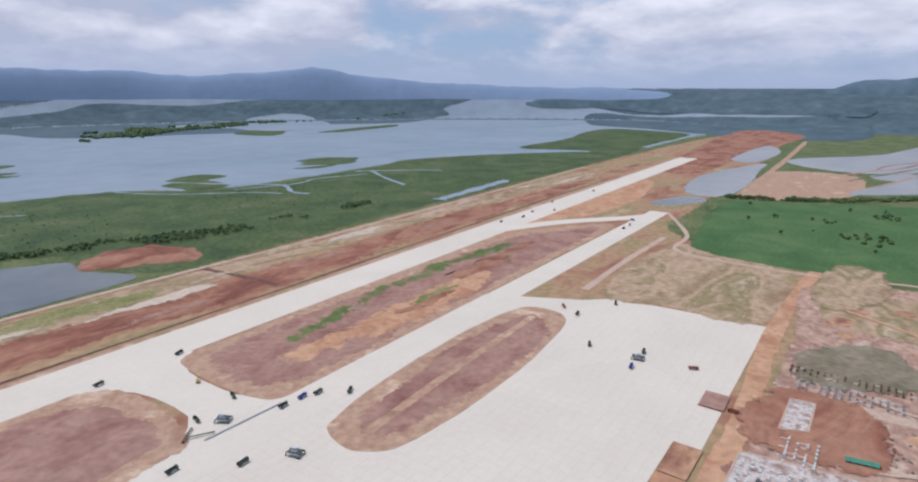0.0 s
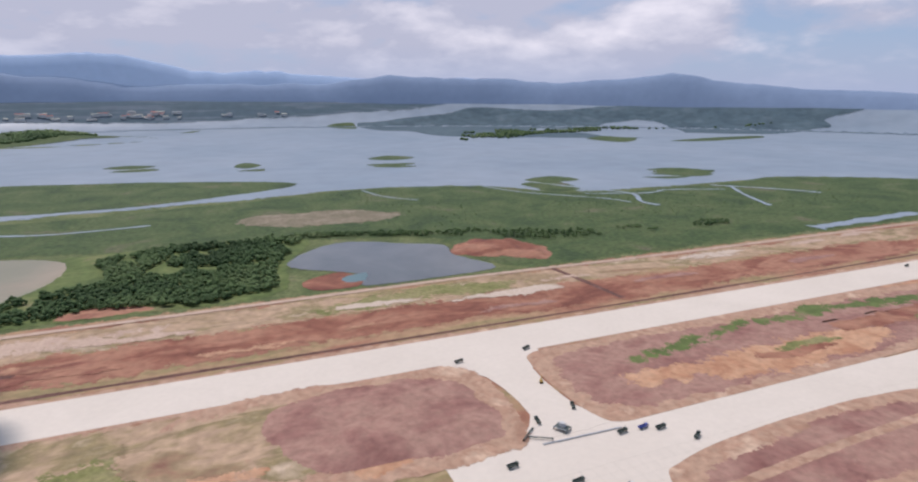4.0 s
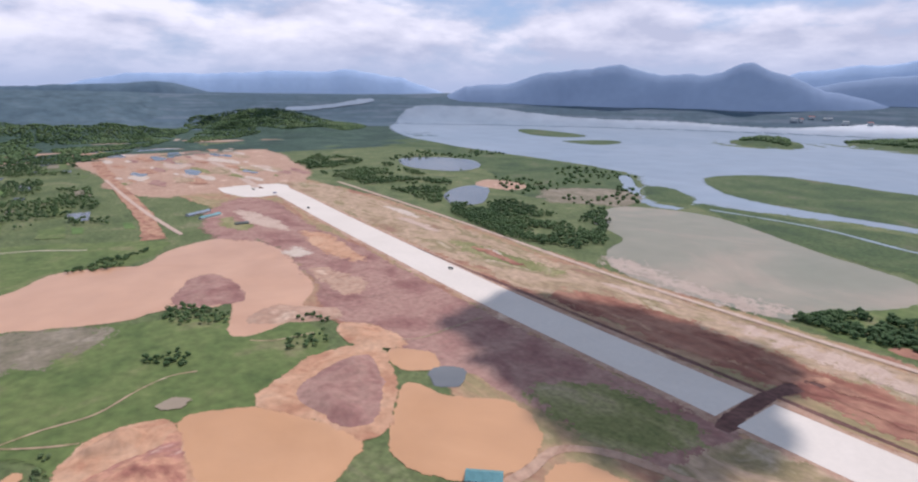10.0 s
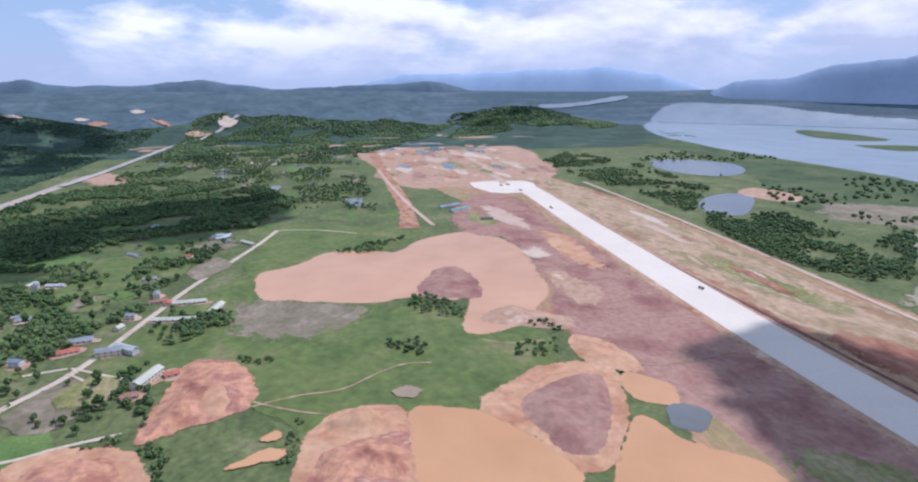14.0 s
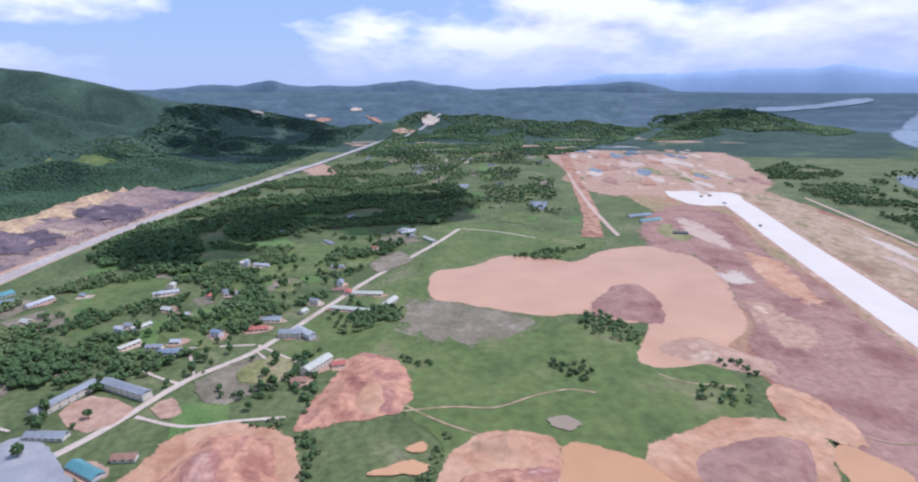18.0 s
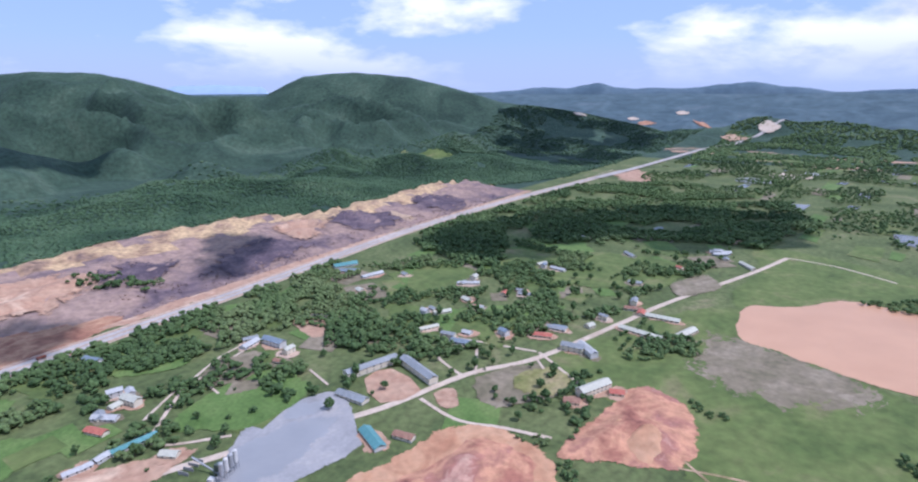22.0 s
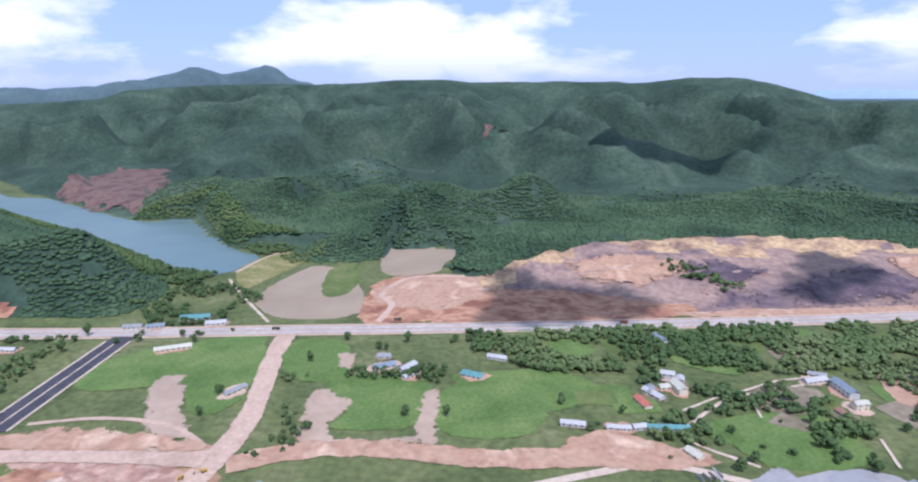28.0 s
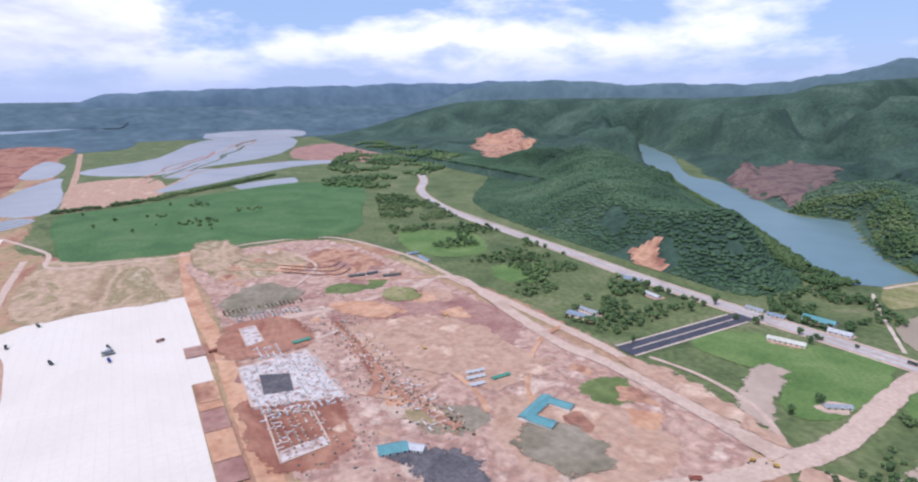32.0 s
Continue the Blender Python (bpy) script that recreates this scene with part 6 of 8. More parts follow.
HOUSES = [
    ("school", -470, -245, 54, 9, 166, 2, "grey"),
    ("school", -490, -205, 52, 9, 71, 2, "grey"),
    ("shed", -422, -221, 30, 9, 93, 1, "grey"),
    ("house", -387, -164, 30, 9, 67, 1, "teal"),
    ("house", -403, -147, 16, 7, 101, 1, "brown"),
    ("hall", -693, -69, 47, 8, 82, 1, "pale"),
    ("hall", -747, -63, 37, 8, 93, 1, "pale"),
    ("hall", -719, -30, 32, 9, 165, 1, "pale"),
    ("house", -628, -150, 19, 8, 108, 1, "red"),
    ("house", -615, -110, 22, 10, 97, 2, "grey"),
    ("house", -618, -96, 27, 8, 54, 2, "white"),
    ("house", -522, -67, 13, 8, 111, 1, "brown"),
    ("house", -550, -60, 33, 10, 159, 2, "pale"),
    ("house", -557, -42, 12, 8, 111, 1, "red"),
    ("house", -566, -208, 27, 9, 102, 1, "blue"),
    ("house", -588, -219, 10, 7, 95, 1, "white"),
    ("shed", -574, -261, 24, 6, 157, 1, "pale"),
    ("house", -620, -277, 21, 7, 153, 1, "pale"),
    ("house", -658, -252, 14, 6, 101, 1, "white"),
    ("house", -437, -383, 22, 8, -165, 1, "white"),
    ("house", -452, -364, 26, 9, 95, 2, "blue"),
    ("house", -307, -388, 12, 8, 164, 2, "white"),
    ("house", -309, -364, 18, 8, 101, 2, "pale"),
    ("house", -285, -356, 20, 7, 122, 1, "white"),
    ("house", -272, -341, 18, 7, 108, 1, "red"),
    ("shed", -208, -307, 19, 6, 170, 1, "white"),
    ("shed", -239, -302, 11, 5, 172, 1, "white"),
    ("shed", -248, -301, 7, 5, -178, 1, "white"),
    ("shed", -259, -303, 11, 6, -167, 1, "white"),
    ("shed", -281, -302, 32, 6, 177, 1, "teal"),
    ("shed", -688, -508, 35, 12, 160, 1, "teal"),
    ("shed", -671, -481, 27, 10, 128, 1, "blue"),
    ("house", -676, -442, 33, 8, 168, 1, "white"),
    ("house", -153, -427, 19, 7, 162, 1, "white"),
    ("house", -129, -389, 20, 9, 156, 1, "teal"),
    ("house", -723, -312, 29, 7, 126, 1, "white"),
    ("house", -860, -274, 21, 7, 161, 1, "pale"),
    ("house", -848, -243, 23, 7, 82, 1, "white"),
    ("house", -728, -228, 18, 7, 105, 1, "grey"),
    ("house", -1039, -288, 14, 7, 93, 1, "white"),
    ("house", -851, -132, 17, 7, 101, 1, "grey"),
    ("house", -757, -100, 20, 7, 105, 1, "brown"),
    ("house", -1060, -72, 23, 7, 125, 1, "white"),
    ("house", -1017, -26, 34, 7, 40, 1, "pale"),
    ("house", -324, -468, 19, 8, 101, 2, "blue"),
    ("house", -653, -147, 21, 8, 97, 1, "grey"),
    ("shed", 195, -529, 33, 12, -172, 1, "teal"),
    ("shed", 164, -513, 22, 9, -167, 1, "white"),
    ("house", 253, -500, 20, 8, -173, 1, "grey"),
    ("house", 228, -502, 19, 7, -167, 1, "blue"),
    ("house", 412, -462, 30, 10, -167, 1, "blue"),
    ("house", 350, -437, 24, 7, 177, 1, "white"),
    ("house", 339, -314, 36, 10, -160, 1, "blue"),
    ("house", 347, -331, 25, 8, -171, 1, "grey"),
    ("house", -44, -406, 22, 9, -153, 1, "blue"),
    ("house", -41, -428, 13, 8, -178, 1, "grey"),
    ("house", -67, -404, 20, 8, -125, 1, "white"),
    ("shed", -71, -388, 16, 7, -136, 1, "white"),
    ("shed", 80, -356, 21, 6, -125, 1, "grey"),
    ("shed", 179, -444, 35, 8, -158, 1, "pale"),
    ("shed", 16, -223, 11, 7, -148, 1, "teal"),
    ("shed", 3, -221, 11, 7, -151, 1, "white"),
    ("shed", -1243, 358, 55, 10, 120, 1, "blue"),
    ("shed", -1202, 370, 50, 10, 122, 1, "teal"),
    ("shed", -1072, -75, 31, 8, 109, 1, "white"),
    ("house", -979, -186, 27, 7, 48, 1, "grey"),
    ("barrack", 205, -23, 21, 12, -102, 1, "teal"),
    ("shed", 198, -38, 13, 8, -134, 1, "white"),
    ("cabin", 281, -137, 17, 4, -95, 1, "white"),
    ("cabin", 271, -132, 17, 4, -95, 1, "white"),
    ("cabin", 261, -152, 18, 4, -88, 1, "green"),
    ("cabin", 259, -126, 14, 4, -97, 1, "white"),
    ("cabin", 620, -145, 23, 5, -97, 1, "dark"),
    ("cabin", 620, -168, 16, 5, -86, 1, "dark"),
    ("cabin", 597, -189, 25, 5, -98, 1, "dark"),
    ("cabin", 431, -17, 18, 5, -81, 1, "green"),
    ("cabin", 689, -264, 18, 6, -87, 1, "blue"),
    ("cabin", 650, -266, 35, 6, -178, 1, "blue"),
    ("boathouse", -261, 305, 24, 12, 48, 1, "teal"),
    ("cabin", -1105, 402, 24, 8, 88, 1, "dark"),
    ("house", -284, -362, 13, 7, 75, 1, "grey"),
    ("house", -301, -369, 15, 7, 10, 1, "pale"),
    ("house", -315, -377, 10, 6, 75, 2, "white"),
    ("house", -445, -394, 15, 6, 160, 1, "grey"),
    ("house", -429, -325, 13, 6, 100, 1, "brown"),
    ("house", -448, -336, 12, 7, 10, 2, "pale"),
    ("house", -847, -265, 10, 6, 10, 2, "blue"),
    ("house", -737, -240, 10, 6, 100, 1, "grey"),
    ("house", -717, -252, 10, 6, 10, 1, "red"),
    ("house", -719, -318, 11, 7, 10, 1, "grey"),
    ("house", -743, -316, 10, 8, 10, 2, "pale"),
    ("house", -606, -291, 11, 6, 75, 2, "white"),
    ("house", -622, -292, 10, 6, 75, 1, "grey"),
    ("house", -657, -255, 11, 7, 120, 1, "brown"),
    ("house", -671, -278, 13, 8, 75, 1, "pale"),
    ("house", -608, -186, 11, 7, 75, 2, "blue"),
    ("house", -776, -106, 14, 7, 10, 2, "grey"),
    ("house", -749, -88, 12, 8, 10, 1, "red"),
    ("house", -708, -116, 11, 6, 75, 2, "grey"),
    ("house", -681, -121, 9, 8, 160, 1, "pale"),
    ("house", -1066, -77, 12, 8, 100, 2, "white"),
    ("house", -1035, -59, 9, 8, 10, 1, "grey"),
    ("house", -1153, -66, 9, 6, 160, 1, "brown"),
    ("house", -289, -268, 13, 7, 120, 1, "pale"),
    ("house", -657, -145, 15, 7, 100, 1, "blue"),
    ("house", -568, -229, 15, 7, 100, 2, "grey"),
    ("house", -954, -104, 9, 6, 75, 1, "red"),
    ("house", -704, -406, 10, 7, 75, 1, "grey"),
    ("house", -620, -410, 11, 8, 75, 1, "pale"),
]

# ---------------------------------------------------------------- clouds that shade the ground
ICO_V = np.array([(0, 0, 1), (0.894, 0, 0.447), (0.276, 0.851, 0.447), (-0.724, 0.526, 0.447), (-0.724, -0.526, 0.447), (0.276, -0.851, 0.447), (0.724, 0.526, -0.447), (-0.276, 0.851, -0.447), (-0.894, 0, -0.447), (-0.276, -0.851, -0.447), (0.724, -0.526, -0.447), (0, 0, -1)])
ICO_F = np.array([(0, 1, 2), (0, 2, 3), (0, 3, 4), (0, 4, 5), (0, 5, 1), (1, 6, 2), (2, 6, 7), (2, 7, 3), (3, 7, 8), (3, 8, 4), (4, 8, 9), (4, 9, 5), (5, 9, 10), (5, 10, 1), (1, 10, 6), (6, 11, 7), (7, 11, 8), (8, 11, 9), (9, 11, 10), (10, 11, 6)])


def blobs(name, centres, sizes, mat, squash=0.75, rough=0.28, parent=None, smooth_shade=True, seed=1):
    """Many irregular rounded clumps in one mesh."""
    g = np.random.default_rng(seed)
    c, s = np.asarray(centres, float), np.asarray(sizes, float)
    n = len(c)
    v = ICO_V[None] * (1 + rough * g.uniform(-1, 1, (n, 12, 1)))
    a = g.uniform(0, 6.28, n)
    ca, sa = np.cos(a)[:, None], np.sin(a)[:, None]
    v = np.stack([v[..., 0] * ca - v[..., 1] * sa, v[..., 0] * sa + v[..., 1] * ca, v[..., 2] * squash], -1)
    v = v * s[:, None, None] + c[:, None, :]
    f = (ICO_F[None] + 12 * np.arange(n)[:, None, None]).reshape(-1, 3)
    me = bpy.data.meshes.new(name)
    me.vertices.add(n * 12)
    me.vertices.foreach_set("co", v.reshape(-1))
    me.loops.add(len(f) * 3)
    me.loops.foreach_set("vertex_index", f.reshape(-1).astype(np.int32))
    me.polygons.add(len(f))
    me.polygons.foreach_set("loop_start", (np.arange(len(f)) * 3).astype(np.int32))
    me.polygons.foreach_set("use_smooth", np.full(len(f), smooth_shade))
    me.update(calc_edges=True)
    me.materials.append(mat)
    ob = new(name, me)
    if parent:
        ob.parent = parent
    return ob


def scatter(poly, spacing, seed, jitter=0.45):
    """Loose points inside an outline."""
    g = np.random.default_rng(seed)
    xs, ys = [p[0] for p in poly], [p[1] for p in poly]
    X, Y = np.meshgrid(np.arange(min(xs), max(xs), spacing), np.arange(min(ys), max(ys), spacing))
    X, Y = X.ravel(), Y.ravel()
    X, Y = X + g.uniform(-jitter, jitter, len(X)) * spacing, Y + g.uniform(-jitter, jitter, len(Y)) * spacing
    k = inside(X, Y, list(poly))
    return X[k], Y[k]


CLOUD_Z = 2000.0
for k, (poly, gap) in enumerate([
        ([(-504, 443), (-542, 571), (-428, 641), (-364, 675), (-230, 655), (-185, 546), (-150, 491), (-153, 413), (-184, 389), (-228, 382), (-301, 399), (-357, 393), (-433, 424)], 0.0),
        ([(-150, -740), (-245, -640), (-323, -628), (-369, -582), (-308, -530), (-202, -520), (-131, -526)], 0.12),
        ([(-783, -439), (-920, -535), (-1144, -500), (-1397, -255), (-1443, 12), (-1185, 50), (-1114, -29), (-1028, -144), (-1016, -242), (-818, -317)], 0.22),
        ([(-571, -720), (-653, -775), (-696, -705), (-592, -590), (-526, -610)], 0.25),
        ([(-380, -1600), (-500, -1720), (-760, -1740), (-900, -1600), (-760, -1500), (-520, -1500)], 0.05),
        ([(-3500, 1250), (-4050, 1750), (-3900, 1350), (-3450, 1150)], 0.1),
        ([(-1800, -950), (-2500, -1500), (-3200, -1200), (-2900, -750), (-2300, -660), (-1900, -700)], 0.5)]):
    X, Y = scatter(poly, 18 if k < 4 else 40, 50 + k)
    edge_ = seg_dist(X, Y, poly + poly[:1])
    dens = NZ.fbm(X / 75 + k, Y / 75, 3) + 0.35 * smooth(0, 55, edge_)
    keep_ = dens > np.quantile(dens, min(gap + 0.03, 0.9))
    X, Y = X[keep_], Y[keep_]
    g = np.random.default_rng(80 + k)
    Z = np.full(len(X), CLOUD_Z) + g.uniform(-25, 25, len(X))
    zz = 110 if k == 4 else 0
    X, Y = X + (Z - zz) * sun_dir.x / sun_dir.z, Y + (Z - zz) * sun_dir.y / sun_dir.z
    ob = blobs("cloud", np.stack([X, Y, Z], 1), (g.uniform(10, 19, len(X)) + 11 * smooth(0, 40, edge_[keep_])) * (1 if k < 4 else 2.1), M["cloud"], 0.6, seed=k)
    tagged(ob, "small white broken cumulus cloud high in the sky", "cloud", kind="stuff")


# ---------------------------------------------------------------- woods
def canopy(name, X, Y, size, label, z0=None, squash=0.8, seed=3, mat="canopy", lift=0.75, fine=0):
    g = np.random.default_rng(seed)
    Z = height(X, Y) if z0 is None else np.full(len(X), z0)
    s = g.uniform(size[0], size[1], len(X))
    c = np.stack([X, Y, Z + s * squash * lift], 1)
    if fine:                                   # several uneven boughs to a crown
        d = g.normal(size=(len(X), fine, 3))
        d /= np.linalg.norm(d, axis=2)[..., None]
        d[..., 2] = np.abs(d[..., 2]) * 0.9
        top = g.uniform(0.7, 1.25, (len(X), 1, 1))
        c = (c[:, None] + d * s[:, None, None] * np.array([0.62, 0.62, 0.75]) * top).reshape(-1, 3)
        s = (s[:, None] * g.uniform(0.24, 0.54, (len(X), fine))).ravel()
    ob = blobs(name, c, s, M[mat], squash, 0.38, seed=seed)
    return tagged(ob, label, "trees", kind="stuff")


def hill_points(poly, spacing, seed):
    X, Y = scatter(poly, spacing, seed)
    h = height(X, Y)
    q = (Y < np.interp(X, *EDGE) + 2) | (X > -110)
    ok = (h > 0.7) & q & (NZ.fbm(X / 60 + 9, Y / 60, 3) > 0.22) & ~inside(X, Y, RESERVOIR) & ~inside(X, Y, COVE) & ~inside(X, Y, FISH_POND)
    for c in CLEARINGS:
        ok &= ~inside(X, Y, c)
    return X[ok], Y[ok]


CLEARINGS = [
    [(1544, -1040), (1729, -1035), (2171, -1244), (2450, -1450), (2250, -1560), (1742, -1270)],
    [(590, -1092), (760, -1217), (940, -1350), (980, -1500), (1000, -1780), (860, -1750), (690, -1430), (610, -1220)],
    [(-150, -1630), (-180, -1740), (-245, -1730), (-235, -1660), (-195, -1615)],
    [(-1700, -1250), (-1500, -1180), (-1480, -1050), (-1760, -1100)],
    [(545, -524), (490, -578), (435, -572), (405, -540), (425, -518)]]
for k, c in enumerate(CLEARINGS):
    xs, ys = [p[0] for p in c], [p[1] for p in c]
    st = 6
    X, Y = np.meshgrid(np.arange(min(xs), max(xs), st), np.arange(min(ys), max(ys), st), indexing="ij")
    jx, jy = X + 3 * (NZ.fbm(X / 20, Y / 20, 2) - 0.5), Y + 3 * (NZ.fbm(X / 20 + 7, Y / 20, 2) - 0.5)
    Z = height(jx, jy) + 1.6
    ok = inside(jx + 90 * (NZ.fbm(X / 45, Y / 45, 3) - 0.5), jy + 90 * (NZ.fbm(X / 45 + 11, Y / 45, 3) - 0.5), c)
    ii = np.arange(X.size).reshape(X.shape)
    qd = np.stack([ii[:-1, :-1], ii[1:, :-1], ii[1:, 1:], ii[:-1, 1:]], -1).reshape(-1, 4)
    qd = qd[ok.ravel()[qd].sum(1) >= 3]
    ob = mesh_object("clearing", np.stack([jx.ravel(), jy.ravel(), Z.ravel()], 1).tolist(), qd.tolist(), frayed(M[("red", "cleared", "cleared", "meadow", "red")[k]]), smooth_shade=True)
    tagged(ob, ("bare red clearing on a wooded hillside", "bare dark-red clearing above the reservoir", "brown felled clearing on the hills", "light green clearing among woods", "red earth cutting beside the highway")[k], "clearing", kind="structure")

X, Y = hill_points([(-1900, -560), (1900, -500), (1900, -1350), (-1900, -1350)], 6.2, 11)
fade = np.random.default_rng(4).random(len(X)) > smooth(1050, 1350, -Y) * 0.97
canopy("forest", X[fade], Y[fade], (3.3, 5.3), "dense dark green forest on the near slopes", squash=0.45, seed=11, lift=0.25, mat="slope_canopy")
X, Y = scatter([(-3900, -560), (-2300, -480), (-2300, 260), (-2750, 560), (-3100, 1100), (-3700, 1200), (-3900, 0)], 17, 14)
ok = (NZ.fbm(X / 170, Y / 170, 3) > 0.39) & (seg_dist(X, Y, [(-2533, 290), (-2723, 594), (-3300, 800), (-3900, 1050)]) > 40) & (np.abs(Y + 575) > 40)
canopy("woodland", X[ok], Y[ok], (6, 9), "dark mixed woodland on the plain", squash=0.5, seed=14)
X, Y = scatter([(-1650, -625), (-2300, -640), (-3400, -640), (-3300, -1300), (-2500, -1400), (-1750, -1150)], 15, 16)
ok = NZ.fbm(X / 120 + 4, Y / 120, 3) > 0.36
canopy("woodland", X[ok], Y[ok], (6, 9.5), "dark plantation forest south of the highway", squash=0.2, seed=16, mat="slope_canopy")
X, Y = scatter([(-2700, 1000), (-4500, 700), (-4500, 2000), (-3300, 2100), (-2700, 1700)], 16, 15)
ok = (((X + 3750) / 520) ** 2 + ((Y - 1420) / 430) ** 2 < 1.5) & (height(X, Y) > 4)
canopy("woodland", X[ok], Y[ok], (8, 11), "dark wooded knoll at the lagoon's edge", squash=0.35, seed=15)
